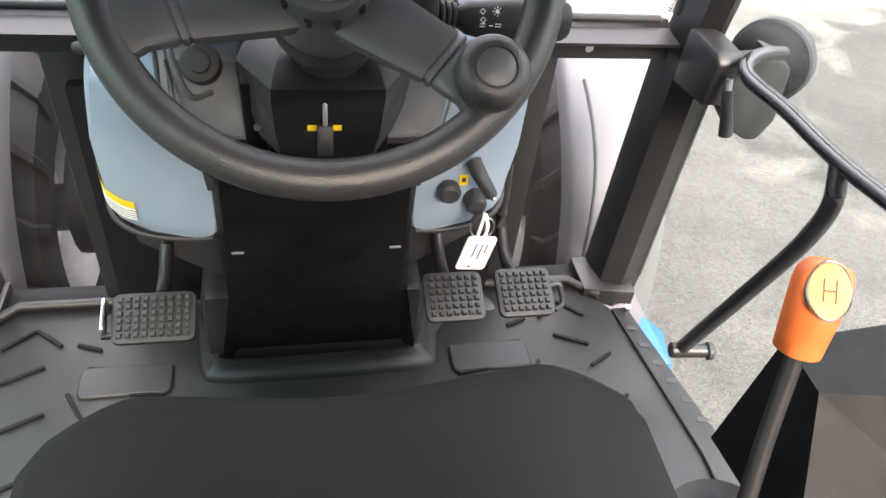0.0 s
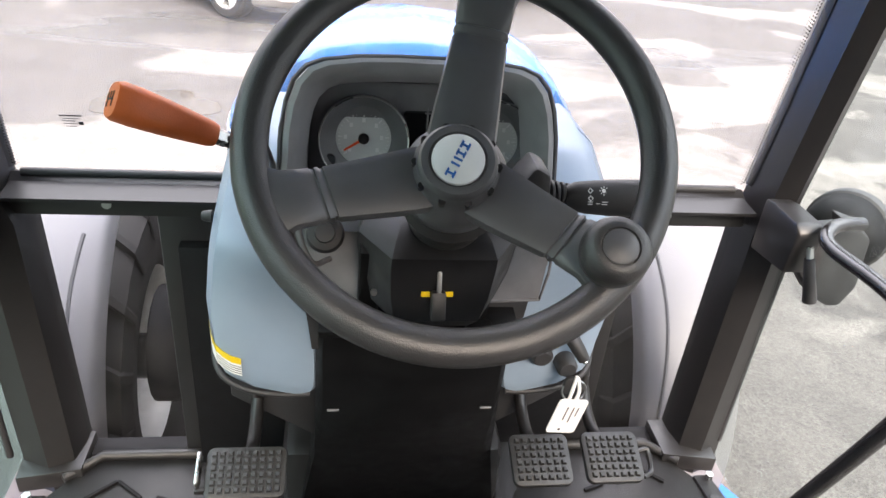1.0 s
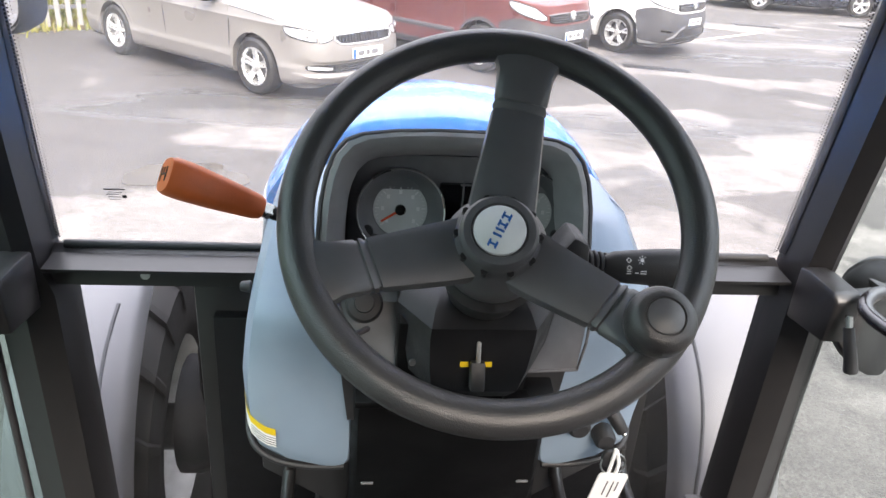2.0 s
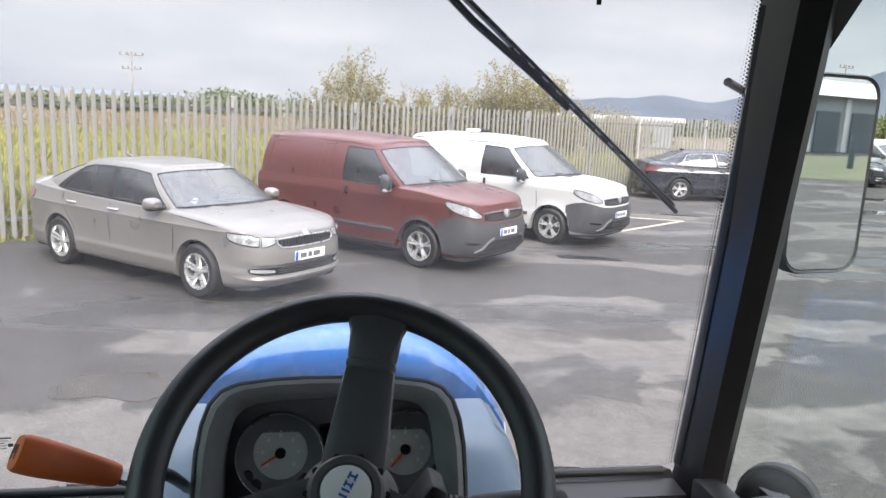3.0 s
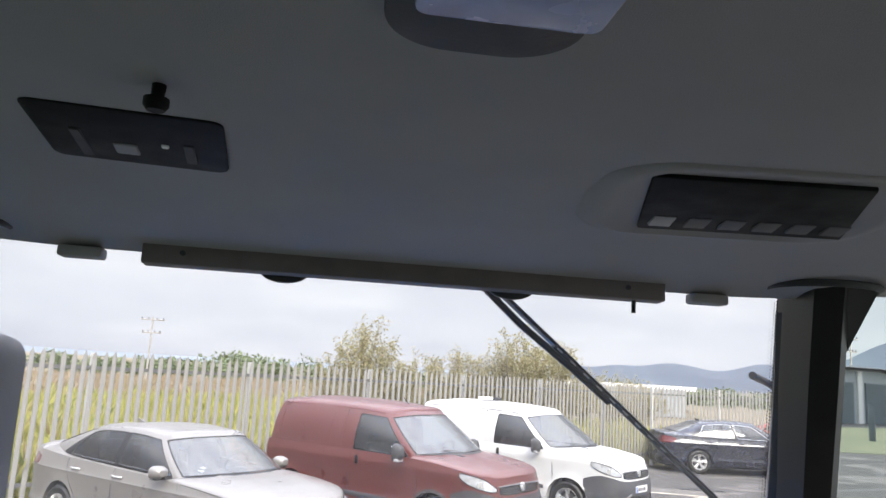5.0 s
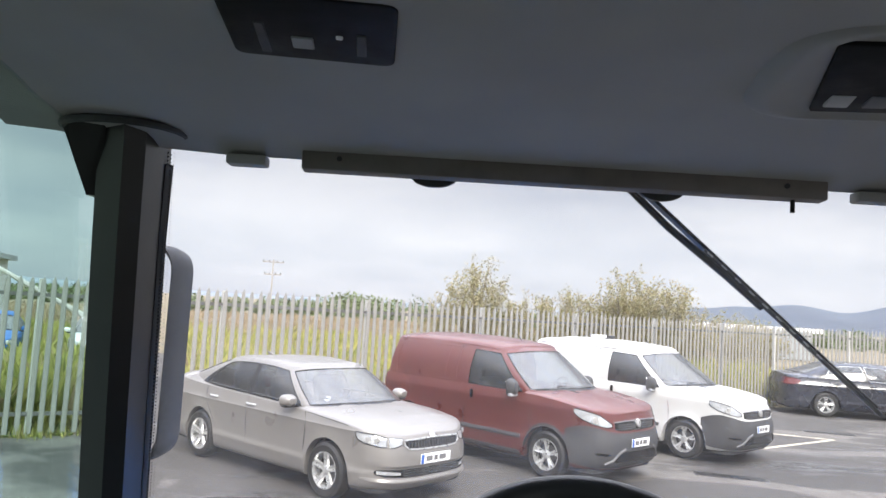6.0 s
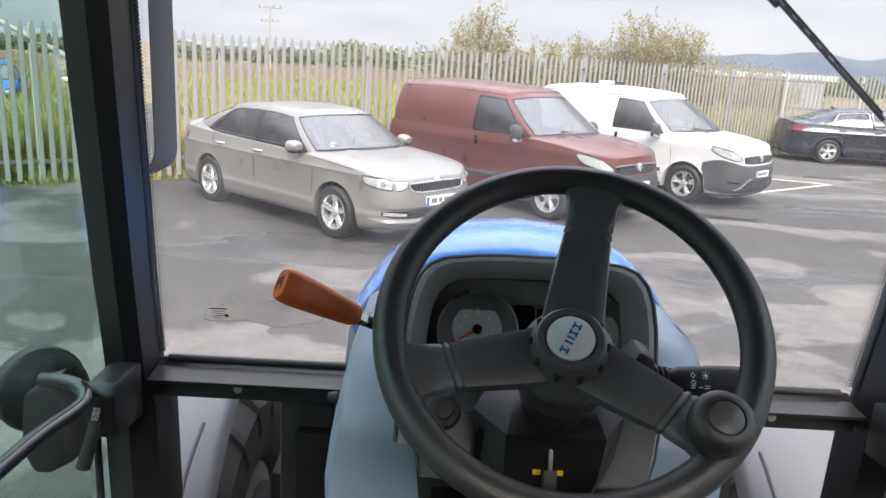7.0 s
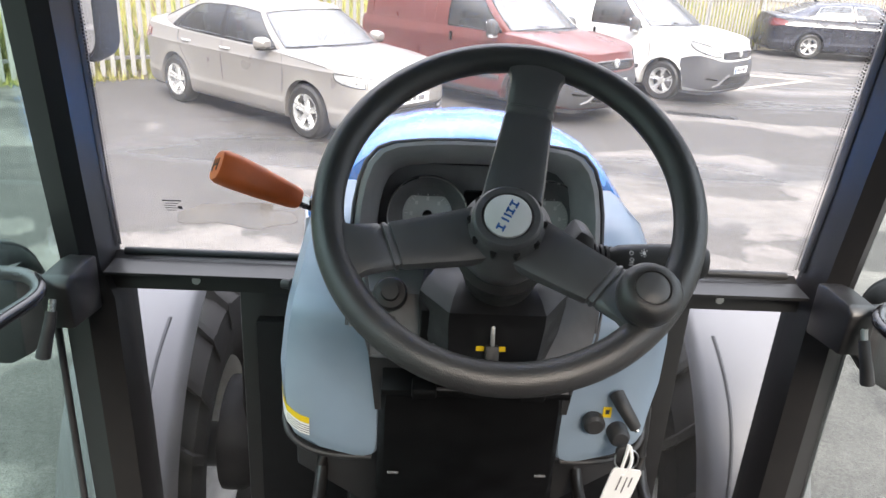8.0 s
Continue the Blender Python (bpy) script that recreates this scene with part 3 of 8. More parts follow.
for s, nm in ((-1, "left"), (1, "right")):
    pl = thing("front_pillar", (s * 0.7, 0.55, FLOOR), "black painted steel front pillar of the cab", "pillar", "front pillars", "structure")
    part("post", loft(pillar_rings(s)), M_FRAME, pl, angle=25)
    ins = 0.032 if s < 0 else 0.042
    part("seal", loft([[(CX + s * (x - ins), y + 0.02, z), (CX + s * (x - ins + 0.006), y + 0.006, z), (CX + s * (x - ins + 0.014), y + 0.02, z), (CX + s * (x - ins + 0.006), y + 0.034, z)] for z, x, y in ((1.58, 0.70, 0.57), (1.75, 0.695, 0.535), (2.05, 0.672, 0.455), (2.30, 0.652, 0.39), (2.42, 0.64, 0.36))]), M_BLACK, pl)
    part("foot_plate", sided(slab([(0.62, 0.49), (0.74, 0.47), (0.75, 0.60), (0.62, 0.60)], "z", FLOOR - 0.02, FLOOR + 0.022, 0.004), s), M_FRAME, pl)
    col = [(s * (0.637 + 0.085 * math.cos(a)), 0.30 + 0.07 * math.sin(a), 2.453) for a in (2 * math.pi * k / 20 for k in range(20))]
    part("collar", tube(col + col[:2], 0.006, 8), M_BLACK, pl, "black ring where the post meets the headliner")
    part("gusset", sided(loft([[(0.66, 0.28, 2.46), (0.718, 0.27, 2.46), (0.718, 0.36, 2.46), (0.66, 0.38, 2.46)], [(0.67, 0.34, 2.36), (0.70, 0.33, 2.36), (0.70, 0.39, 2.36), (0.67, 0.40, 2.36)]]), s), M_FRAME, pl)
# crossbar under the windscreen, and the inner posts of the lower panes
cb = thing("front_crossbar", (0, 0.57, 1.53), "black painted steel crossbar below the windscreen", "cab frame", kind="structure")
part("beam", slab([(0.535, 1.512), (0.60, 1.512), (0.62, 1.56), (0.575, 1.575), (0.535, 1.553)], "x", -0.66, 0.66, 0.004), M_FRAME, cb, angle=25)
part("seal", tube([(-0.64, 0.573, 1.574), (0.64, 0.573, 1.574)], 0.008), M_BLACK, cb)
part("sill_ledge", slab([(0.50, 1.555), (0.56, 1.557), (0.575, 1.566), (0.50, 1.561)], "x", -0.655, 0.655), M_FRAME, cb)
for s in (-1, 1):
    part("inner_post", box((CX + s * 0.388, 0.57, 1.22), (0.10, 0.05, 0.60), None, 0.005), M_FRAME, cb)
    part("bolt", sided(cyl((0.50, 0.532, 1.535), (0.50, 0.542, 1.535), 0.008, seg=10), s), M_STEEL, cb)
    part("bottom_rail", sided(box((0.52, 0.575, 0.905), (0.30, 0.05, 0.05), None, 0.004), s), M_DARK, cb)

# windscreen and lower panes, with a printed dotted border
ws = thing("window_1", (0, 0.6, 1.57), "wide clear windscreen with dust, dried drops and a haze veil", "windscreen", kind="structure")
ring = [(-0.675, 0.583, 1.572), (0.705, 0.583, 1.572), (0.607, 0.372, 2.45), (-0.607, 0.372, 2.45)]
pane = part("pane", loft([ring, [(x, y + 0.006, z + 0.001) for x, y, z in ring]]), M_GLASS, ws, smooth=False)
pane.visible_shadow = False
for s, y0, y1 in ((-1, 0, 1), (1, 0, 1)):
    dots = bmesh.new()
    for k in range(150):
        f = (k + 0.5) / 150
        c = Vector((CX + s * ((0.646 if s > 0 else 0.668) - 0.054 * f), 0.580 - 0.211 * f, 1.585 + 0.855 * f))
        for j in range(3):
            q, r = c - Vector((s * 0.005 * j, 0, 0.003 * (j % 2))), 0.0020 - 0.0006 * j
            vs = [dots.verts.new(q + Vector((r * math.cos(a), -0.001, r * math.sin(a)))) for a in (0, 1.05, 2.09, 3.14, 4.19, 5.24)]
            dots.faces.new(vs)
    tagged(part("dotted_border", dots, M_BLACK, ws, smooth=False), kind="stuff")
for s in (-1, 1):
    wl_ = thing("window_2" if s < 0 else "window_3", (s * 0.54, 0.57, 0.93), "narrow clear lower front pane of the cab", "window", "lower panes", "structure")
    o = part("pane", box((CX + s * 0.545, 0.575, 1.22), (0.235, 0.005, 0.60)), M_LOWGLASS, wl_, smooth=False)
    o.visible_shadow = False
# maker's mark on the glass: plain bars
mk = thing("glass_marking", (-0.54, 0.558, 1.67), "small dark printed mark low on the windscreen", "print")
for k, (dx, dz, w, h) in enumerate(((0, 0.014, 0.034, 0.0022), (0, 0.0085, 0.024, 0.001), (-0.004, 0.004, 0.02, 0.001), (-0.002, -0.001, 0.022, 0.001), (0.014, 0.0, 0.007, 0.006), (-0.002, -0.006, 0.018, 0.001))):
    part("bar", box((-0.54 + dx, 0.5585 - 0.24 * dz, 1.67 + dz), (w, 0.001, h), Matrix.Rotation(radians(13.6), 3, "X")), M_INK, mk, smooth=False)

# headliner: a moulded roof lining with a rolled front edge
ce = bmesh.new()
prof = [(-0.95, 2.50), (-0.30, 2.505), (0.0, 2.492), (0.12, 2.476), (0.22, 2.462), (0.29, 2.452), (0.33, 2.444), (0.352, 2.436), (0.362, 2.446), (0.366, 2.48), (0.366, 2.56)]
xs = [-0.80, -0.78, -0.74, -0.68, -0.60, -0.5, -0.35, -0.2, 0, 0.2, 0.35, 0.5, 0.60, 0.68, 0.74, 0.78, 0.80]
def liner_z(x, y, z):
    e = max(abs(x) - 0.5, 0) / 0.3
    return z + 0.012 * min(1, e * 1.35) ** 2 * (1 if z < 2.55 else 0)
rows = [[ce.verts.new((x, y - (0.07 if y > 0.2 else 0.0) * (max(abs(x) - 0.45, 0) / 0.35) ** 2, liner_z(x, y, z))) for x in xs] for y, z in prof]
top = [[ce.verts.new((x, y, 2.62)) for x in xs] for y in (-0.95, 0.366)]
for a, b in zip(rows, rows[1:]):
    for k in range(len(xs) - 1):
        ce.faces.new((a[k], a[k + 1], b[k + 1], b[k]))
for k in range(len(xs) - 1):
    ce.faces.new((top[0][k], top[0][k + 1], top[1][k + 1], top[1][k]))
    ce.faces.new((rows[-1][k], rows[-1][k + 1], top[1][k + 1], top[1][k]))
    ce.faces.new((rows[0][k], rows[0][k + 1], top[0][k + 1], top[0][k]))
for k in (0, -1):
    ce.faces.new([r[k] for r in rows] + [top[1][k], top[0][k]])
solo("ceiling", ce, M_LINER, "dark grey moulded cab headliner with rolled front edge", "headliner", "structure")
solo("roof", slab(rounded(1.72, 1.7, 0.12, 4, 0, -0.22), "z", 2.625, 2.70, 0.03), M_BLUE, "blue moulded cab roof", "roof", "structure")

# rear of the cab, closed behind the camera
rw = thing("wall_rear", (0, -0.95, FLOOR), "dark steel rear wall of the cab with a wide window", "cab wall", kind="structure")
part("lower_panel", box((0, -0.97, 1.25), (1.44, 0.05, 0.7), None, 0.005), M_FRAME, rw)
for s in (-1, 1):
    part("post", box((s * 0.70, -0.95, 2.03), (0.09, 0.07, 0.88), None, 0.005), M_FRAME, rw)
part("header", box((0, -0.97, 2.45), (1.44, 0.05, 0.1), None, 0.005), M_FRAME, rw)
rp_ = part("pane", box((0, -0.985, 2.0), (1.32, 0.006, 0.82)), M_REARGLASS, rw, smooth=False)
rp_.visible_shadow = False
for s in (-1, 1):
    wa = thing("wall_left" if s < 0 else "wall_right", (s * 0.76, -0.6, FLOOR), "dark moulded rear mudguard wall inside the cab", "cab wall", kind="structure")
    part("panel", sided(slab([(-0.95, FLOOR - 0.05), (-0.2, FLOOR - 0.05), (-0.28, 1.25), (-0.45, 1.42), (-0.95, 1.5)], "x", 0.70, 0.74, 0.006), s), M_BLACK, wa)

# doors: tinted glass, a tube frame with an inner grab bar and a hinge block
for s in (-1, 1):
    dr = thing("door_1" if s < 0 else "door_2", (s * 0.75, 0.0, 0.95), "closed full-glass cab door with a black tube grab bar", "door", "cab doors", "structure")
    rg = [(0.768, -0.88, 0.90), (0.768, 0.60, 0.90), (0.768, 0.61, 1.55), (0.707, 0.385, 2.50), (0.707, -0.88, 2.50)]
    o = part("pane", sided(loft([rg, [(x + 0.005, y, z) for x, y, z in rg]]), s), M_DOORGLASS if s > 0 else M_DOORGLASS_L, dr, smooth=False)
    o.visible_shadow = False
    part("edge_seal", sided(tube([(0.764, 0.522, 0.96), (0.764, 0.525, 1.5)], 0.007), s), M_BLACK, dr)
    bar = part("grab_bar", sided(tube(smooth_path([(0.785, 0.397, 1.60), (0.745, 0.385, 1.605), (0.715, 0.374, 1.603), (0.696, 0.356, 1.594), (0.696, 0.325, 1.587), (0.712, 0.24, 1.585), (0.722, 0.11, 1.583), (0.735, -0.1, 1.60), (0.74, -0.45, 1.62)], 5), 0.0125, 12), s), M_BAR, dr, "black painted tube grab bar")
    part("brace_bar", sided(tube(smooth_path([(0.722, 0.11, 1.578), (0.722, 0.088, 1.53), (0.722, 0.092, 1.47), (0.722, 0.12, 1.37), (0.722, 0.235, 1.03)], 5), 0.0145, 12), s), M_BAR, dr)
    part("brace_pin", sided(cyl((0.70, 0.235, 1.03), (0.775, 0.222, 1.035), 0.016, 0.014, 14, 0.003), s), M_FRAME, dr)
    part("pin_cap", sided(cyl((0.772, 0.222, 1.035), (0.785, 0.22, 1.036), 0.019, seg=14, bevel=0.003), s), M_BLACK, dr)
    part("hinge_block", sided(slab([(0.385, 1.505), (0.50, 1.49), (0.50, 1.595), (0.47, 1.60), (0.395, 1.60), (0.38, 1.585)], "x", 0.662, 0.712, 0.006), s), M_FRAME, dr)
    part("latch_case", sided(slab([(0.705, 1.50), (0.754, 1.44), (0.795, 1.415), (0.822, 1.415), (0.842, 1.458), (0.83, 1.56), (0.80, 1.585), (0.72, 1.575)], "y", 0.41, 0.455, 0.008), s), M_BLACK, dr)
    part("latch_lever", sided(tube(smooth_path([(0.685, 0.362, 1.55), (0.688, 0.352, 1.525), (0.694, 0.346, 1.50), (0.70, 0.342, 1.475)], 4), 0.009, 10, 0.012), s), M_BLACK, dr, "black plastic latch lever")
    part("latch_rod", sided(cyl((0.683, 0.368, 1.57), (0.686, 0.358, 1.54), 0.006, seg=8), s), M_STEEL, dr)
    # round work lamp on a bracket, outside the pillar
    wk = thing("work_lamp", (s * 0.865, 0.50, 1.53), "round black work lamp on the outside of the pillar", "lamp", "pillar lamps")
    ax = Matrix.Translation((s * 0.845, 0.50, 1.53)) @ Matrix.Rotation(radians(90), 4, "X") @ Matrix.Rotation(radians(-52 * s), 4, "Y")
    part("housing", lathe([(0, 0.075), (0.036, 0.073), (0.056, 0.06), (0.07, 0.035), (0.075, 0.0), (0.075, -0.03), (0.065, -0.036), (0, -0.036)], ax, 28), M_DARK, wk)
    part("rim", lathe([(0.073, 0.004), (0.079, 0.0), (0.079, -0.02), (0.073, -0.024)], ax, 28), M_BUMPER, wk)
    part("bracket", sided(box((0.815, 0.47, 1.555), (0.06, 0.05, 0.06), None, 0.006), s), M_FRAME, wk)

# rear view mirrors on arms
for s in (-1, 1):
    mr = thing("door_mirror", (s * 0.80, 0.70, 2.1), "tall rounded rear view mirror in a black housing", "mirror", "door mirrors")
    mx = 1.005 if s > 0 else -0.765
    my = 0.70
    rot = Matrix.Rotation(radians(10 if s > 0 else -24), 4, "Z")
    base = Matrix.Translation((mx, my, 2.15 if s > 0 else 2.11)) @ rot @ Matrix.Rotation(radians(90), 4, "X")
    outl = rounded(0.20, 0.41, 0.045, 5)
    hb = bmesh.new()
    loft([[(x * k, y * k2, z) for x, y in outl] for k, k2, z in ((0.7, 0.85, -0.065), (0.93, 0.97, -0.05), (1, 1, -0.02), (1, 1, 0.006), (0.97, 0.985, 0.012), (0.93, 0.965, 0.006))], bm=hb)
    hb.transform(base)
    part("housing", hb, M_BUMPER, mr)
    gb = bmesh.new()
    loft([[(x * 0.92, y * 0.955, z) for x, y in outl] for z in (0.004, 0.0085)], bm=gb)
    gb.transform(base)
    part("mirror_glass", gb, M_MIRROR, mr, "silvered mirror glass", smooth=False)
    part("arm", tube(smooth_path([(s * 0.70, 0.60, 2.32), (s * 0.80, 0.68, 2.30), (mx, my + 0.05, 2.22), (mx, my + 0.055, 2.05)], 5), 0.008), M_FRAME, mr)
    part("clamp", box((mx, my + 0.055, 2.13), (0.05, 0.03, 0.06), None, 0.006), M_BLACK, mr)

# ---- steering wheel ----
WHEEL = Matrix.Translation((0.001, 0.014, 1.885)) @ Matrix.Rotation(radians(-6), 4, "Z") @ Matrix.Rotation(radians(43.5), 4, "X")
sw = thing("steering_wheel", (0.001, 0.014, 1.885), "black three-spoke steering wheel with grained rim", "steering wheel")


def on_wheel(bm):
    bm.transform(WHEEL)
    return bm


rim = bmesh.new()
RM, NU, NV = 0.1935, 96, 14
rr_ = []
for i in range(NU):
    a = 2 * math.pi * i / NU
    row = []
    for j in range(NV):
        b = 2 * math.pi * j / NV
        rad = 0.0168 * (1 + 0.06 * math.cos(2 * b)) * (0.94 if abs(math.cos(b) + 0.75) < 0.14 else 1)
        row.append(rim.verts.new(((RM + rad * math.cos(b)) * math.cos(a), (RM + rad * math.cos(b)) * math.sin(a), 1.06 * rad * math.sin(b))))
    rr_.append(row)
for i in range(NU):
    for j in range(NV):
        rim.faces.new((rr_[i][j], rr_[(i + 1) % NU][j], rr_[(i + 1) % NU][(j + 1) % NV], rr_[i][(j + 1) % NV]))
part("rim", on_wheel(rim), M_RUBBER, sw, "grained black rubber rim")
HUB = Vector((0.001, -0.019, -0.010))
for a in (82, 203, 324):
    d = Vector((math.cos(radians(a)), math.sin(radians(a)), 0))
    n_ = Vector((-d.y, d.x, 0))
    rings = []
    end = (d * 0.19 - HUB).length
    for f, w, h, z in ((0.0, 0.040, 0.020, -0.020), (0.3, 0.037, 0.020, -0.018), (0.55, 0.033, 0.018, -0.012), (0.655, 0.0315, 0.0172, -0.009), (0.662, 0.0295, 0.0152, -0.009), (0.675, 0.0295, 0.0152, -0.0085), (0.682, 0.0315, 0.0172, -0.008), (0.70, 0.0315, 0.0172, -0.007), (0.707, 0.0295, 0.0152, -0.007), (0.72, 0.0295, 0.0152, -0.0065), (0.727, 0.031, 0.017, -0.006), (0.86, 0.033, 0.0165, -0.002), (0.95, 0.041, 0.0160, 0.0), (1.0, 0.05, 0.0155, 0.0)):
        c = HUB + (d * 0.19 - HUB) * f
        sec = []
        for k in range(12):
            b = 2 * math.pi * k / 12
            cx, cy = math.copysign(abs(math.cos(b)) ** 0.55, math.cos(b)), math.copysign(abs(math.sin(b)) ** 0.55, math.sin(b))
            sec.append(c + n_ * (w * 0.9 * cx) + Vector((0, 0, z + h * 0.62 * cy)))
        rings.append(sec)
    part("spoke", on_wheel(loft(rings)), M_SPOKE, sw, angle=50)
hubm = Matrix.Translation(HUB)
part("hub", on_wheel(lathe([(0, -0.075), (0.044, -0.075), (0.052, -0.05), (0.054, -0.03), (0.051, -0.018), (0.0445, -0.010), (0.040, 0.0), (0.0385, 0.007), (0.0375, 0.013), (0.0345, 0.016), (0.028, 0.0165), (0.0265, 0.013), (0, 0.013)], hubm, 40)), M_SPOKE, sw)
for k in range(10):
    a = 2 * math.pi * k / 10
    part("rivet", on_wheel(cyl((HUB.x + 0.0395 * math.cos(a), HUB.y + 0.0395 * math.sin(a), -0.016), (HUB.x + 0.0400 * math.cos(a), HUB.y + 0.0400 * math.sin(a), -0.006), 0.0036, seg=8)), M_FRAME, sw)
badge = part("hub_badge", on_wheel(lathe([(0, 0.0185), (0.0235, 0.0185), (0.025, 0.0175), (0.025, 0.013), (0, 0.013)], hubm, 40)), M_WHITE, sw, "round white hub badge")
# plain slanted shapes in place of the maker's mark
dmark = Vector((math.cos(radians(66)), math.sin(radians(66)), 0))
nmark = Vector((-dmark.y, dmark.x, 0))
bx = bmesh.new()
for k, (p0, w) in enumerate(((-0.0165, 0.0075), (-0.0065, 0.0022), (-0.0008, 0.0022), (0.0055, 0.0065), (0.0145, 0.0075))):
    c = HUB + dmark * p0
    for q in (-0.0035, 0.0035):
        vs = [c + dmark * u * w / 2 + nmark * (q + v * 0.0011) + dmark * v * 0.0006 + Vector((0, 0, 0.0191)) for u, v in ((-1, -1), (1, -1), (1, 1), (-1, 1))]
        bx.faces.new([bx.verts.new(v) for v in vs])
    vs = [c + dmark * (u * 0.0012) + nmark * (v * 0.004) + Vector((0, 0, 0.0192)) for u, v in ((-1, -1), (1, -1), (1, 1), (-1, 1))]
    bx.faces.new([bx.verts.new(v) for v in vs])
part("mark", on_wheel(bx), M_LOGOBLUE, badge, "blue slanted printed mark", smooth=False)
KN = Vector((0.140, -0.106, -0.006))
knob = part("spinner_knob", on_wheel(lathe([(0, 0.008), (0.022, 0.01), (0.024, 0.016), (0.0285, 0.022), (0.031, 0.034), (0.0305, 0.046), (0.027, 0.053), (0.021, 0.0565), (0.0175, 0.0568), (0.017, 0.0552), (0, 0.0552)], Matrix.Translation(KN), 36)), M_RUBBER, sw, "round black spinner knob")
part("knob_cap", on_wheel(lathe([(0, 0.0572), (0.0145, 0.0572), (0.0158, 0.0562), (0.0158, 0.053), (0, 0.053)], Matrix.Translation(KN), 32)), M_SPOKE, knob)

# ---- steering column ----
sc = thing("steering_column", (0, 0.12, 1.6), "black steering column shroud with a tilt lever", "steering column")
part("boss", on_wheel(lathe([(0, -0.15), (0.044, -0.15), (0.05, -0.10), (0.056, -0.072), (0.045, -0.06), (0, -0.06)], hubm, 28)), M_BLACK, sc)
def hexring(y, z, w, d, top):
    return [(-w, y, z), (-w * 0.62, y - d, z), (w * 0.62, y - d, z), (w, y, z), (w * 0.9, y + 0.1, z + top), (-w * 0.9, y + 0.1, z + top)]
SHROUD = ((0.16, 1.600, 0.050, 0.040), (0.150, 1.606, 0.068, 0.050), (0.140, 1.625, 0.082, 0.056), (0.132, 1.665, 0.092, 0.060), (0.124, 1.712, 0.096, 0.062), (0.120, 1.728, 0.095, 0.062), (0.128, 1.740, 0.088, 0.052), (0.142, 1.752, 0.074, 0.040), (0.16, 1.758, 0.06, 0.03))
part("shroud", loft([[(x + 0.008, y_, z_) for x, y_, z_ in hexring(y, z, w, d, 0.0)] for y, z, w, d in SHROUD]), M_COLUMN, sc, angle=18)
lv = part("tilt_lever", box((0.004, 0.055, 1.668), (0.017, 0.014, 0.035), Matrix.Rotation(radians(-18), 3, "X"), 0.003), M_BLACK, sc)
part("lever_rod", box((0.004, 0.062, 1.70), (0.0055, 0.005, 0.045), Matrix.Rotation(radians(-18), 3, "X"), 0.0015), M_STEEL, lv, "bright steel rod")
for s in (-1, 1):
    part("sticker", box((0.004 + s * 0.0135, 0.070, 1.676), (0.010, 0.002, 0.010), Matrix.Rotation(radians(-8), 3, "X")), M_YELLOW, sc, "small yellow warning sticker", smooth=False)
for s in (-1, 1):
    part("screw", cyl((s * 0.068, 0.088, 1.665), (s * 0.068, 0.084, 1.665), 0.004, seg=10), M_STEEL, sc)
# indicator stalk
st = thing("indicator_stalk", (0.11, 0.10, 1.80), "black indicator stalk with white printed symbols", "stalk")
part("base", slab([(0.075, 1.80), (0.10, 1.835), (0.118, 1.825), (0.122, 1.785), (0.11, 1.765), (0.08, 1.77)], "y", 0.075, 0.125, 0.006), M_BLACK, st)
for k in range(4):
    part("ridge", cyl((0.122 + 0.0065 * k, 0.092, 1.797), (0.1265 + 0.0065 * k, 0.092, 1.797), 0.0145 - 0.001 * k, seg=16, bevel=0.001), M_BLACK, st)
stem = part("stem", loft([[(x, 0.088 + w * math.cos(a) * 0.8, zc + w * math.sin(a)) for a in (2 * math.pi * k / 14 for k in range(14))] for x, w, zc in ((0.140, 0.011, 1.796), (0.150, 0.017, 1.795), (0.165, 0.0195, 1.794), (0.20, 0.022, 1.794), (0.235, 0.0225, 1.794), (0.254, 0.022, 1.794), (0.261, 0.018, 1.794))]), M_BLACK, st)
sy = bmesh.new()
def symbol(bm, c, pts):
    u, v = Vector((1, 0.0, 0)), Vector((0, 0.55, 0.83))
    bm.faces.new([bm.verts.new(Vector(c) + u * a * 1.1 + v * b * 1.1) for a, b in pts])
SY = Vector((0.164, 0.0735, 1.8048))
for k in (0, 1):
    c = SY + Vector((0, 0.0055, 0.0065)) * (0.5 - k)
    for a, b in (((-0.003, 0), (0, 0.003)), ((0, 0.003), (0.003, 0)), ((0.003, 0), (0, -0.003)), ((0, -0.003), (-0.003, 0))):
        a, b = Vector(a), Vector(b)
        symbol(sy, c, [a, b, b * 0.68, a * 0.68])
c = SY + Vector((0.0155, 0.003, 0.0035))
symbol(sy, c, [(0.0022 * math.cos(a), 0.0022 * math.sin(a)) for a in (k * math.pi / 4 for k in range(8))])
for k in range(8):
    a = k * math.pi / 4
    d, q = Vector((math.cos(a), math.sin(a))), Vector((-math.sin(a), math.cos(a))) * 0.00045
    symbol(sy, c, [d * 0.003 + q, d * 0.0046 + q, d * 0.0046 - q, d * 0.003 - q])
for dx, w in ((-0.001, 0.005), (0.0155, 0.006), (0.008, 0.004)):
    for dz in ((0.0, 0.0028) if w > 0.0045 else (0.0008,)):
        symbol(sy, SY + Vector((dx, -0.0065, -0.0085 + dz)), [(-w / 2, -0.0004), (w / 2, -0.0004), (w / 2, 0.0004), (-w / 2, 0.0004)])
part("printed_symbols", sy, M_WHITE, stem, "white printed symbols", smooth=False)

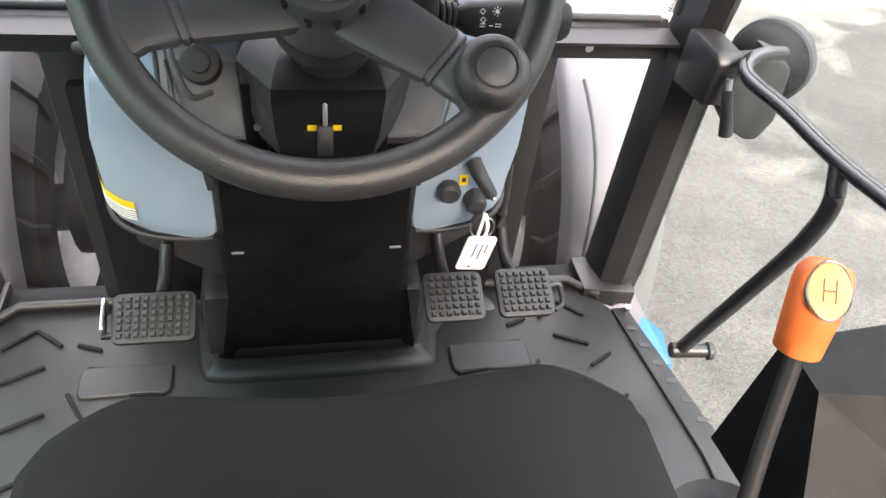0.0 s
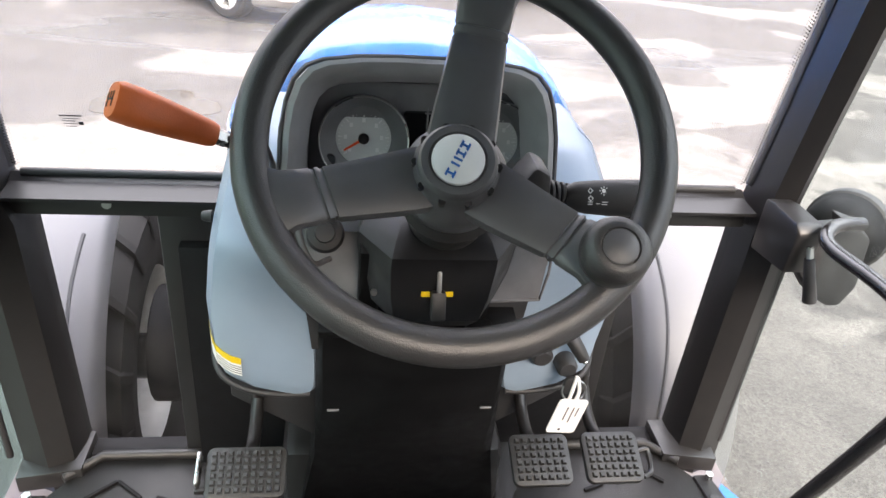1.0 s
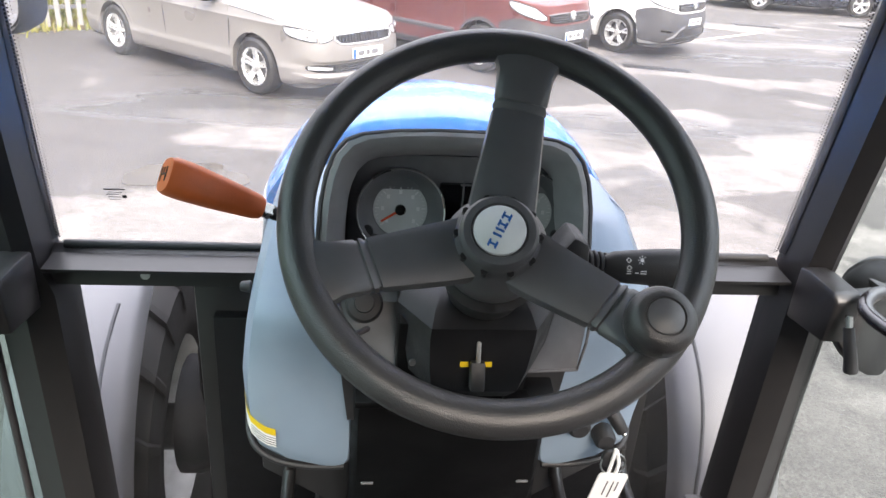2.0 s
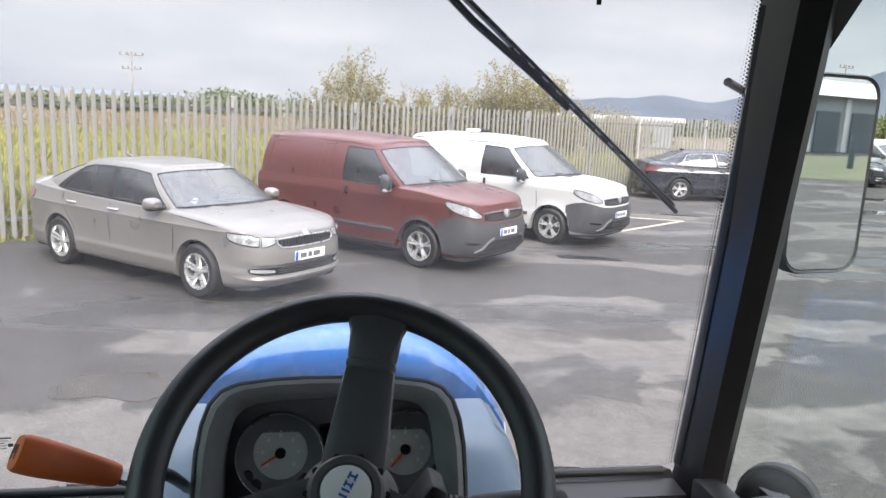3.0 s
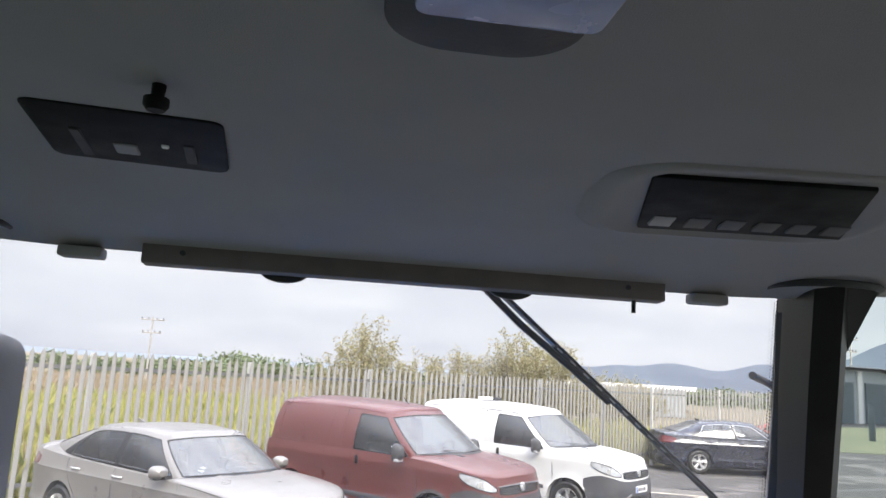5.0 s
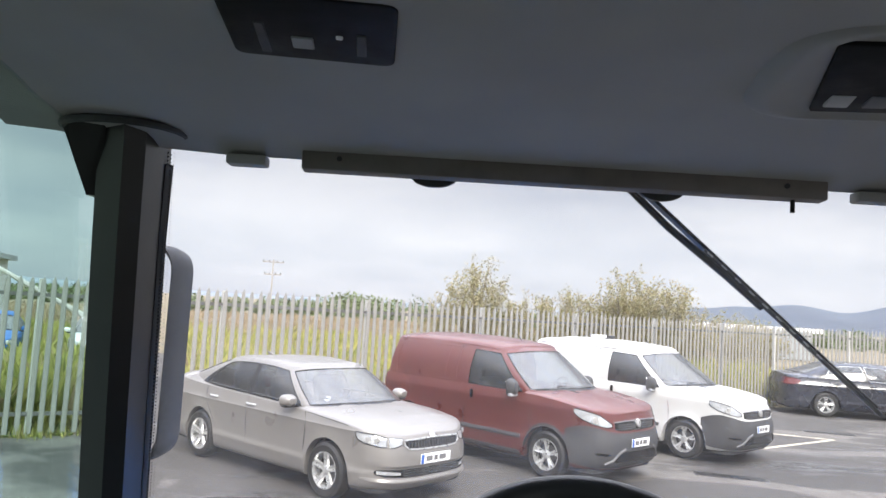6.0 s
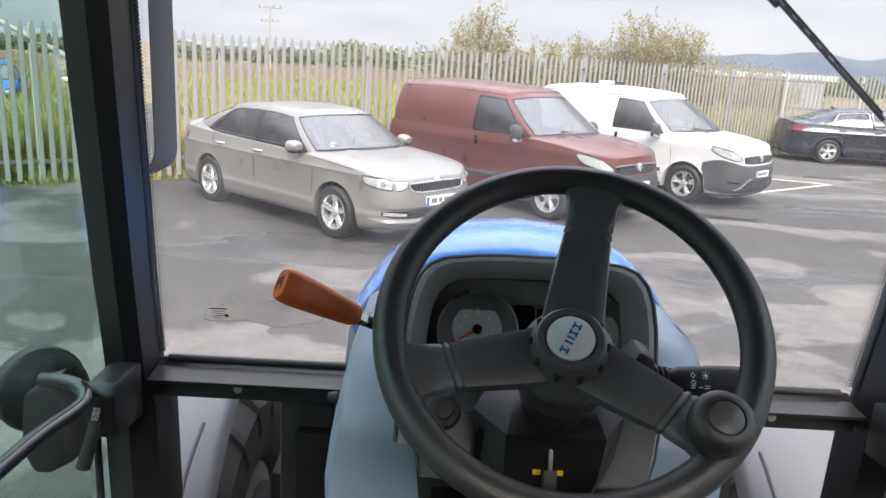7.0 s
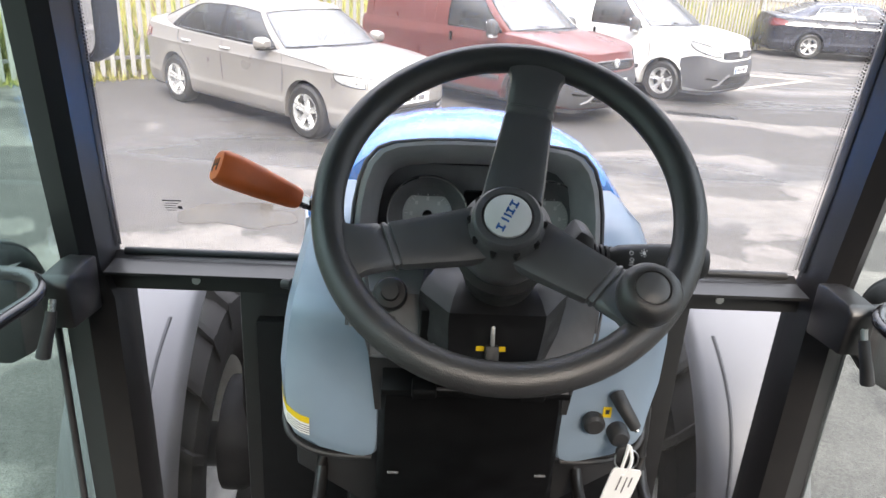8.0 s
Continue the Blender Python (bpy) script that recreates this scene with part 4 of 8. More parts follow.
# ---- dashboard: grey-blue side cowls, dark binnacle, black lower console ----
db = thing("dashboard", (0, 0.3, FLOOR), "dashboard with grey-blue side panels and dark instrument binnacle", "dashboard")
def cowl_side(s):
    """One side panel: a face to the driver that folds back below the bonnet, bulging at its outer edge."""
    rows = (  # height, inner x, outer x, face y, outer depth y
        (1.388, 0.155, 0.195, 0.222, 0.26), (1.393, 0.144, 0.235, 0.220, 0.27), (1.402, 0.139, 0.265, 0.219, 0.29), (1.418, 0.137, 0.284, 0.218, 0.31), (1.438, 0.137, 0.292, 0.218, 0.33), (1.475, 0.137, 0.295, 0.218, 0.34), (1.53, 0.138, 0.297, 0.219, 0.35),
        (1.60, 0.139, 0.289, 0.220, 0.36), (1.625, 0.140, 0.285, 0.222, 0.37), (1.638, 0.141, 0.283, 0.230, 0.375), (1.652, 0.142, 0.281, 0.248, 0.38), (1.695, 0.152, 0.273, 0.310, 0.39), (1.728, 0.165, 0.263, 0.360, 0.41), (1.742, 0.18, 0.245, 0.39, 0.43))
    rings = []
    for z, xi, xo, y, yd in rows:
        if s > 0:
            xo += 0.016 * min(max((z - 1.48) / 0.12, 0), 1)
        rings.append([(s * xi, y + 0.10, z), (s * xi, y + 0.006, z), (s * (xi + 0.006), y, z), (s * (xi * 0.5 + xo * 0.5), y, z), (s * (xo - 0.035), y + 0.004, z), (s * (xo - 0.012), y + 0.018, z), (s * (xo - 0.001), y + 0.05, z), (s * xo, yd, z), (s * (xo - 0.002), 0.545, z), (s * xi, 0.545, z)])
    return loft(rings)


for s in (-1, 1):
    pn = part("side_panel", cowl_side(s), M_PANEL, db, "satin grey-blue plastic panel", angle=28)
    part("panel_seal", sided(tube(smooth_path([(0.15, 0.226, 1.384), (0.20, 0.226, 1.384), (0.25, 0.232, 1.392), (0.283, 0.248, 1.41), (0.295, 0.29, 1.43), (0.297, 0.35, 1.45)], 4), 0.005), s), M_BLACK, db)
# stickers that follow the rounded edge of the side panels
def band(rows, dz0, dz1, lift):
    """A thin strip along (x, y, z) rows, between two heights, lifted off the panel."""
    return loft([[(x, y - lift, z + dz0), (x, y - lift, z + dz1), (x, y - lift + 0.001, z + dz1), (x, y - lift + 0.001, z + dz0)] for x, y, z in rows])


stk = thing("warning_sticker", (-0.26, 0.216, 1.46), "yellow and white warning sticker round the panel edge", "sticker", "panel stickers")
edge = [(-0.2935, 0.262, 1.496), (-0.289, 0.246, 1.482), (-0.2825, 0.2355, 1.472), (-0.272, 0.2285, 1.466), (-0.260, 0.2218, 1.462), (-0.246, 0.2200, 1.458)]
part("white_band", band(edge, -0.032, -0.008, 0.0014), M_WHITE, stk, smooth=False)
part("yellow_band", band(edge, -0.011, 0.0, 0.002), M_YELLOW, stk, smooth=False)
for k in range(4):
    part("text_bar", band(edge[2:], -0.0165 - 0.004 * k, -0.0155 - 0.004 * k, 0.002), M_FENDER, stk, smooth=False)
stk = thing("warning_sticker", (0.272, 0.23, 1.535), "small yellow warning sticker on the panel edge", "sticker", "panel stickers")
part("yellow_band", band([(0.294, 0.262, 1.538), (0.2915, 0.249, 1.537), (0.286, 0.238, 1.536)], -0.005, 0.005, 0.0014), M_YELLOW, stk, smooth=False)
# binnacle: a hooded frame round the instruments
HOOD = ((1.0, 0.0), (0.995, 0.25), (0.985, 0.48), (0.965, 0.66), (0.93, 0.79), (0.875, 0.89), (0.79, 0.955), (0.68, 0.985), (0.45, 1.005), (0.2, 1.012))
def hood(w, z0, z1, y0, y1):
    half = [((w - 0.020) * u, y0 + (y1 - y0) * v, z0 + (z1 - z0) * v) for u, v in HOOD]
    return [(x - 0.006, y, z) for x, y, z in half + [(-x, y, z) for x, y, z in half[::-1]]]


part("binnacle", loft([hood(0.207, 1.60, 1.79, 0.31, 0.46), hood(0.206, 1.61, 1.855, 0.240, 0.33), hood(0.204, 1.615, 1.880, 0.226, 0.275), hood(0.199, 1.618, 1.886, 0.220, 0.264), hood(0.192, 1.625, 1.882, 0.220, 0.260), hood(0.186, 1.63, 1.872, 0.226, 0.264), hood(0.170, 1.645, 1.845, 0.270, 0.300), hood(0.168, 1.655, 1.838, 0.33, 0.33)], cap=False), M_BINNFRAME, db, "dark grey instrument binnacle with rounded hood", angle=35)
part("binnacle_edge", tube([(x, y, z) for x, y, z in hood(0.2035, 1.62, 1.8865, 0.222, 0.268)], 0.003, 6), M_FENDER, db)
face = part("instrument_face", slab([(-0.158, 1.64), (0.146, 1.64), (0.144, 1.79), (0.11, 1.84), (-0.122, 1.84), (-0.156, 1.79)], "y", 0.318, 0.36), M_BINN, db)
# instruments
ic = thing("instrument_cluster", (0, 0.318, 1.75), "twin round dials with orange needle in dark surround", "instruments")
for s, gx in ((-1, -0.078), (1, 0.098)):
    gm = Matrix.Translation((gx, 0.316, 1.762)) @ Matrix.Rotation(radians(90 - 12), 4, "X")
    ringp = part("dial_ring", lathe([(0.060, 0.0), (0.061, 0.022), (0.059, 0.027), (0.052, 0.014), (0.040, 0.004), (0.036, 0.002)], gm, 40), M_BINN, ic, "black dished dial ring")
    # thin bright ring added as a glint on the dial ring's lip
    part("ring_glint", lathe([(0.0605, 0.0265), (0.0595, 0.0282), (0.0582, 0.0276)], gm, 40), M_STEEL, ringp)
    dl = part("dial", lathe([(0, 0.004), (0.0375, 0.004), (0.0375, 0.001), (0, 0.001)], gm, 40), M_DIAL, ic, "dark grey dial face with pale ticks")
    tk = bmesh.new()
    for k in range(31):
        a = radians(220 - 260 * k / 30)
        r0 = 0.029 if k % 5 == 0 else 0.032
        d, q = Vector((math.cos(a), math.sin(a), 0)), Vector((-math.sin(a), math.cos(a), 0)) * (0.0008 if k % 5 == 0 else 0.0004)
        tk.faces.new([tk.verts.new(gm @ (v + Vector((0, 0, 0.0046)))) for v in (d * r0 - q, d * 0.035 - q, d * 0.035 + q, d * r0 + q)])
        if k % 5 == 0:
            c = d * 0.0245
            tk.faces.new([tk.verts.new(gm @ (c + Vector((u * 0.0022, v * 0.0028, 0.0046)))) for u, v in ((-1, -1), (1, -1), (1, 1), (-1, 1))])
    part("tick_marks", tk, M_WHITE, dl, smooth=False)
    a = radians(212 if s < 0 else 230)
    d, q = Vector((math.cos(a), math.sin(a), 0)), Vector((-math.sin(a), math.cos(a), 0))
    nd = bmesh.new()
    lo = [gm @ (v + Vector((0, 0, 0.007))) for v in (-d * 0.006 - q * 0.002, d * 0.031 - q * 0.0012, d * 0.031 + q * 0.0012, -d * 0.006 + q * 0.002)]
    loft([lo, [p + gm.to_3x3() @ Vector((0, 0, 0.0015)) for p in lo]], bm=nd)
    part("needle", nd, M_NEEDLE, dl, "orange needle", smooth=False)
    part("needle_boss", lathe([(0, 0.0105), (0.006, 0.0105), (0.0075, 0.009), (0.0075, 0.004)], gm, 20), M_SCREEN, dl)
    for j, (bx_, bz_) in enumerate(((-0.046, -0.030), (-0.034, -0.043))):
        part("push_button", lathe([(0.0, 0.018), (0.008, 0.0175), (0.0095, 0.014), (0.0095, 0.002)], gm @ Matrix.Translation((bx_ if s < 0 else -bx_, bz_, 0)), 18), M_BLACK, ic, "round black push button")
scr = part("display", slab(rounded(0.082, 0.055, 0.004, 2, 0.016, 1.775), "y", 0.309, 0.32), M_SCREEN, ic, "small dark display")
part("display_edge", box((0.006, 0.300, 1.775), (0.0022, 0.002, 0.075)), M_FENDER, ic, smooth=False)
part("display_top", box((0.028, 0.308, 1.803), (0.05, 0.002, 0.002)), M_FENDER, ic, smooth=False)
bars = bmesh.new()
for k in range(3):
    box((-0.078 - 0.008 + 0.010 * k, 0.3105, 1.722), (0.007, 0.001, 0.0045), bm=bars)
part("dial_lettering", bars, M_WHITE, ic, "plain pale bars of lettering", smooth=False)

# recess and shelf between the panels, below the binnacle
part("recess_back", slab([(-0.145, 1.49), (0.145, 1.49), (0.165, 1.66), (-0.165, 1.66)], "y", 0.20, 0.26), M_BLACK, db)
for s in (-1, 1):
    part("shelf", sided(loft([[(0.075, 0.14, 1.615), (0.150, 0.145, 1.615), (0.155, 0.24, 1.62), (0.075, 0.24, 1.62)], [(0.078, 0.165, 1.70), (0.165, 0.172, 1.70), (0.17, 0.26, 1.70), (0.078, 0.26, 1.70)]]), s), M_BINN, db, angle=15)
    part("shelf_edge", sided(tube([(0.077, 0.139, 1.615), (0.151, 0.144, 1.615), (0.160, 0.152, 1.65), (0.167, 0.170, 1.70)], 0.0022, 6), s), M_FENDER, db)
    # struts, feet and ledge take the shade-dark plastic too
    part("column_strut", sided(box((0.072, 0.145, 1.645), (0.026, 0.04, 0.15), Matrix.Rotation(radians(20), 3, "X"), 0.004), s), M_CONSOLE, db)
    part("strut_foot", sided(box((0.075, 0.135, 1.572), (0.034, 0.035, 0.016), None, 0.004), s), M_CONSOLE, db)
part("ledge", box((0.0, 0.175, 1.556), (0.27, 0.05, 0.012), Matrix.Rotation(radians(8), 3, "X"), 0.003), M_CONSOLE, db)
# pale strip paints a thin highlight along the ledge
part("ledge_edge", box((0.03, 0.149, 1.562), (0.20, 0.003, 0.003)), M_FENDER, db, smooth=False)
# lower console, a black box with flared feet; its colour holds the footwell's shade
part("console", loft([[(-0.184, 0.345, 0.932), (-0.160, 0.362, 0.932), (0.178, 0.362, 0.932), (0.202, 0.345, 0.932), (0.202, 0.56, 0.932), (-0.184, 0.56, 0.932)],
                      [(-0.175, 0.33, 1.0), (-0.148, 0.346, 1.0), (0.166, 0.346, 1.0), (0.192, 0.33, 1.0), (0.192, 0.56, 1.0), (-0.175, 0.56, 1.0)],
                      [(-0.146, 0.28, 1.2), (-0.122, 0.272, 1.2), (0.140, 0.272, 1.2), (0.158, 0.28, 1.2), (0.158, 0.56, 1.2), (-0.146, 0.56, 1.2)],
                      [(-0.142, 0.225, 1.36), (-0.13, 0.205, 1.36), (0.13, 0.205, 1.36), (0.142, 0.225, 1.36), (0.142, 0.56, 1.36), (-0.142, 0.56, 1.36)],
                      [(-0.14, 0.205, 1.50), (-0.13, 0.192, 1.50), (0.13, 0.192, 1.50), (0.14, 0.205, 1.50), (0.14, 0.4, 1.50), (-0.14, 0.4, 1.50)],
                      [(-0.136, 0.20, 1.548), (-0.126, 0.185, 1.548), (0.126, 0.185, 1.548), (0.136, 0.20, 1.548), (0.14, 0.3, 1.548), (-0.14, 0.3, 1.548)]]), M_CONSOLE, db, "black moulded lower console with shade in its colour", angle=48)
inner = smooth_path([(-0.31, 0.575, 0), (-0.212, 0.54, 0), (-0.198, 0.44, 0), (-0.189, 0.364, 0), (-0.165, 0.338, 0), (0.02, 0.337, 0), (0.180, 0.343, 0), (0.203, 0.368, 0), (0.214, 0.44, 0), (0.238, 0.53, 0), (0.33, 0.575, 0)], 5)
outer = smooth_path([(-0.33, 0.535, 0), (-0.25, 0.50, 0), (-0.232, 0.42, 0), (-0.222, 0.344, 0), (-0.185, 0.312, 0), (0.03, 0.308, 0), (0.212, 0.314, 0), (0.245, 0.342, 0), (0.258, 0.41, 0), (0.30, 0.45, 0), (0.40, 0.47, 0)], 5)
part("console_flange", loft([[a.lerp(b, f) + Vector((0, 0, z)) for f, z in ((-0.7, 0.925), (-0.6, 0.936), (-0.3, 0.94), (-0.15, 0.958), (0.0, 0.970), (0.22, 0.970), (0.4, 0.958), (0.8, 0.944), (0.95, 0.942), (1.1, 0.925))] for a, b in zip(inner, outer)]), M_COLUMN, db, "raised moulded flange round the console foot", angle=60)
for s in (-1, 1):
    part("firewall", sided(box((0.26, 0.535, 1.19), (0.26, 0.03, 0.54), None, 0.004), s), M_DARK, db)
    part("clip", sided(box((0.115, 0.196, 1.378), (0.018, 0.004, 0.004), None, 0.001, 1), s), M_FENDER, db)
    part("under_panel", sided(slab([(0.145, 1.16), (0.29, 1.26), (0.29, 1.40), (0.145, 1.40)], "y", 0.36, 0.42, 0.004), s), M_BLACK, db)
    part("under_slot", sided(box((0.185, 0.352, 1.305), (0.05, 0.01, 0.02), Matrix.Rotation(radians(10), 3, "Y"), 0.003), s), M_BLACK, db)
    part("slot_edge", sided(box((0.19, 0.345, 1.30), (0.05, 0.003, 0.004), Matrix.Rotation(radians(-12), 3, "Y")), s), M_FENDER, db, smooth=False)
# hose and cap in the left recess
cap = thing("filler_cap", (-0.125, 0.135, 1.715), "round black ribbed cap on a short stub", "cap")
capm = Matrix.Translation((-0.125, 0.155, 1.70)) @ Matrix.Rotation(radians(55), 4, "X")
part("stub", lathe([(0, 0), (0.018, 0), (0.019, 0.02), (0, 0.02)], capm, 24), M_FRAME, cap)
part("cap", lathe([(0.020, 0.014), (0.0225, 0.018), (0.0225, 0.03), (0.0195, 0.034), (0.012, 0.036), (0.011, 0.046), (0, 0.047)], capm, 24), M_BLACK, cap)
part("red_tab", box((-0.142, 0.16, 1.745), (0.022, 0.012, 0.012), None, 0.002), M_RED, cap, "small red plastic tab")
part("cable", tube(smooth_path([(-0.165, 0.19, 1.74), (-0.155, 0.15, 1.70), (-0.14, 0.14, 1.67), (-0.12, 0.16, 1.665)], 5), 0.004, 8), M_FENDER, cap)
# side bolt on the left cowl
for s in (-1,):
    part("side_bolt", cyl((s * 0.282, 0.30, 1.645), (s * 0.298, 0.30, 1.645), 0.009, 0.007, 12, 0.002), M_BLACK, db)

# ignition key with a paper tag, and two push knobs
ky = thing("ignition_switch", (0.235, 0.216, 1.45), "ignition lock with key hanging a white paper tag", "ignition switch")
part("lock", lathe([(0, 0.022), (0.012, 0.022), (0.016, 0.016), (0.017, -0.005)], Matrix.Translation((0.232, 0.214, 1.452)) @ Matrix.Rotation(radians(90), 4, "X"), 24), M_BLACK, ky)
part("key_bow", slab(rounded(0.026, 0.03, 0.01, 4, 0.232, 1.445), "y", 0.165, 0.173, 0.002), M_BLACK, ky, "black plastic key head")
part("key_ring", tube([(0.236 + 0.018 * math.cos(a), 0.166 + 0.002 * math.sin(a), 1.437 + 0.018 * math.sin(a)) for a in (2 * math.pi * k / 20 for k in range(21))], 0.0015, 6), M_STEEL, ky)
part("tag_loop", tube(smooth_path([(0.236, 0.165, 1.465), (0.231, 0.160, 1.44), (0.228, 0.158, 1.418), (0.236, 0.158, 1.418), (0.242, 0.160, 1.44), (0.238, 0.165, 1.462)], 4), 0.0028, 6), M_WHITE, ky)
tagb = slab(rounded(0.049, 0.066, 0.006, 3, 0, 0), "y", -0.001, 0.001)
tagb.transform(Matrix.Translation((0.231, 0.158, 1.394)) @ Matrix.Rotation(radians(12), 4, "Y") @ Matrix.Rotation(radians(8), 4, "Z"))
tg = part("paper_tag", tagb, M_WHITE, ky, "white paper key tag with faint writing", smooth=False)
tm = Matrix.Translation((0.231, 0.158, 1.394)) @ Matrix.Rotation(radians(12), 4, "Y") @ Matrix.Rotation(radians(8), 4, "Z")
tb = bmesh.new()
for k, (dx, dz, h) in enumerate(((-0.006, 0.006, 0.026), (0.004, 0.004, 0.030), (0.012, 0.010, 0.018))):
    b = box((dx, -0.0016, dz), (0.0022, 0.0004, h))
    b.transform(tm)
    join(tb, b)
part("writing_bar", tb, M_FENDER, tg, smooth=False)
hole = cyl((-0.004, -0.0016, -0.026), (-0.004, -0.0010, -0.026), 0.0022, seg=10)
hole.transform(tm)
part("punched_hole", hole, M_INK, tg)
for nm, c, r in (("push_knob", (0.190, 0.216, 1.474), 0.0165), ("pull_knob", (0.232, 0.214, 1.512), 0.015)):
    kb = thing(nm, c, "black rubber knob on the dash panel", "knob", "dash knobs")
    if nm == "push_knob":
        part("head", lathe([(0, 0.024), (0.012, 0.0235), (r, 0.018), (r, 0.004), (0.011, -0.004)], Matrix.Translation(c) @ Matrix.Rotation(radians(90), 4, "X"), 22), M_BLACK, kb)
    else:
        part("grip", tube(smooth_path([(0.221, 0.212, 1.522), (0.228, 0.192, 1.512), (0.238, 0.182, 1.498), (0.246, 0.178, 1.486)], 4), 0.012, 12, 0.009), M_BLACK, kb)
        part("tip", cyl((0.2465, 0.1765, 1.485), (0.2485, 0.174, 1.482), 0.004, seg=10), M_STEEL, kb)
ys = thing("knob_sticker", (0.214, 0.2165, 1.482), "small yellow warning sticker beside the knobs", "sticker", "panel stickers")
part("label_plate", box((0.212, 0.2165, 1.486), (0.013, 0.0016, 0.018)), M_YELLOW, ys, smooth=False)
part("printed_mark", box((0.212, 0.2154, 1.487), (0.006, 0.001, 0.007)), M_INK, ys, smooth=False)

# orange range lever at the left of the dash
ol = thing("shuttle_lever", (-0.20, 0.12, 1.84), "lever with tapered orange plastic grip and dark rod", "lever", "orange levers")
tip, neck = Vector((-0.313, 0.041, 1.905)), Vector((-0.233, 0.080, 1.857))
d = (neck - tip)
u = d.normalized().cross(Vector((0, 0.5, 1))).normalized()
v = d.normalized().cross(u).normalized()
rings = []
for f, a, b in ((-0.012, 0.009, 0.011), (0.0, 0.0145, 0.0165), (0.05, 0.0165, 0.0185), (0.2, 0.0165, 0.0188), (0.5, 0.0150, 0.0170), (0.8, 0.0130, 0.0142), (0.95, 0.0118, 0.0126), (1.0, 0.0105, 0.011)):
    rings.append([tip + d * f + u * (a * math.copysign(abs(math.cos(t)) ** 0.7, math.cos(t))) + v * (b * math.copysign(abs(math.sin(t)) ** 0.7, math.sin(t))) for t in (2 * math.pi * k / 20 for k in range(20))])
og = part("grip", loft(rings), M_ORANGE, ol, "tapered orange plastic grip", angle=50)
gbm = bmesh.new()
dn = -d.normalized()
for a, b in (((-0.006, -0.007), (-0.006, 0.007)), ((0.006, -0.007), (0.006, 0.007)), ((-0.006, 0), (0.006, 0)), ((0, -0.007), (0, 0))):
    p0, p1 = tip + d * -0.0128 + u * a[0] + v * a[1], tip + d * -0.0128 + u * b[0] + v * b[1]
    tube([p0, p1], 0.0009, 5, bm=gbm)
part("shift_pattern", gbm, M_INK, og, "dark moulded shift pattern")
part("nut", cyl(neck + d * 0.02, neck + d * 0.12, 0.0085, seg=6), M_STEEL, ol)
part("rod", tube(smooth_path([neck + d * 0.1, (-0.208, 0.092, 1.843), (-0.198, 0.15, 1.82), (-0.20, 0.30, 1.72)], 5), 0.0075, 10), M_FRAME, ol)

# ---- pedals ----
def pedal(name, label, x0, x1, y, z, tilt, worn):
    w, h = x1 - x0, (0.080 if worn else 0.086)
    pd = thing(name, ((x0 + x1) / 2, y, FLOOR), label, "pedal", "floor pedals")
    m = Matrix.Translation(((x0 + x1) / 2, y, z)) @ Matrix.Rotation(radians(tilt), 4, "X")
    b = slab(rounded(w, h, 0.012, 4), "z", -0.006, 0.006, 0.003)
    b.transform(m)
    pad = part("pad", b, M_MAT, pd)
    k = 0
    nx, ny = (9, 6) if worn else (7, 6)
    for i in range(nx):
        for j in range(ny):
            c = Vector(((i + 0.5) / nx * (w - 0.012) - (w - 0.012) / 2, (j + 0.5) / ny * (h - 0.012) - (h - 0.012) / 2, 0.006))
            stud = [[c + Vector((u * r, v * r, zz)) for u, v in ((-1, -1), (1, -1), (1, 1), (-1, 1))] for r, zz in ((0.0042, 0), (0.0026, 0.0045))]
            b = loft(stud)
            b.transform(m)
            part("stud", b, M_BUMPER if worn else M_MAT, pad, smooth=False)
    part("arm", tube(smooth_path([m @ Vector((0, 0.03, -0.006)), m @ Vector((0, 0.07, -0.06)), ((x0 + x1) / 2, y + 0.17, 1.26), ((x0 + x1) / 2, y + 0.2, 1.38)], 4), 0.011, 10), M_FRAME, pd)
    return pd, m


pedal("clutch_pedal", "worn dusty studded rubber clutch pedal", -0.305, -0.185, 0.185, 1.262, 22, True)
cp, m = pedal("brake_pedal", "black studded rubber brake pedal", 0.17, 0.268, 0.195, 1.262, 22, False)
bp, m2 = pedal("brake_pedal", "black studded rubber brake pedal with a side bar", 0.292, 0.388, 0.197, 1.262, 22, False)
part("side_bar", tube(smooth_path([(0.385, 0.205, 1.266), (0.402, 0.208, 1.268), (0.405, 0.20, 1.262), (0.403, 0.175, 1.252), (0.388, 0.165, 1.25)], 4), 0.0045, 8), M_FRAME, bp)
lk = thing("pedal_latch", (-0.315, 0.19, 1.262), "small bright steel pedal latch bar", "latch")
part("plate", box((-0.3145, 0.185, 1.272), (0.006, 0.05, 0.022), Matrix.Rotation(radians(22), 3, "X"), 0.002), M_STEEL, lk)
part("tab", box((-0.310, 0.16, 1.255), (0.016, 0.01, 0.008), None, 0.002), M_FRAME, lk)

# ---- seat ----
se = thing("driver_seat", (0, -0.45, FLOOR), "charcoal fabric driver seat with rounded front cushion", "seat")
cu = bmesh.new()
NX, NY = 33, 25
front = lambda x: -0.075 - 0.012 * math.cos(x / 0.12) * (1 if abs(x - 0.02) < 0.3 else 0) - 0.9 * max(abs(x - 0.02) - 0.21, 0) ** 1.6 * 3.2
gr = []
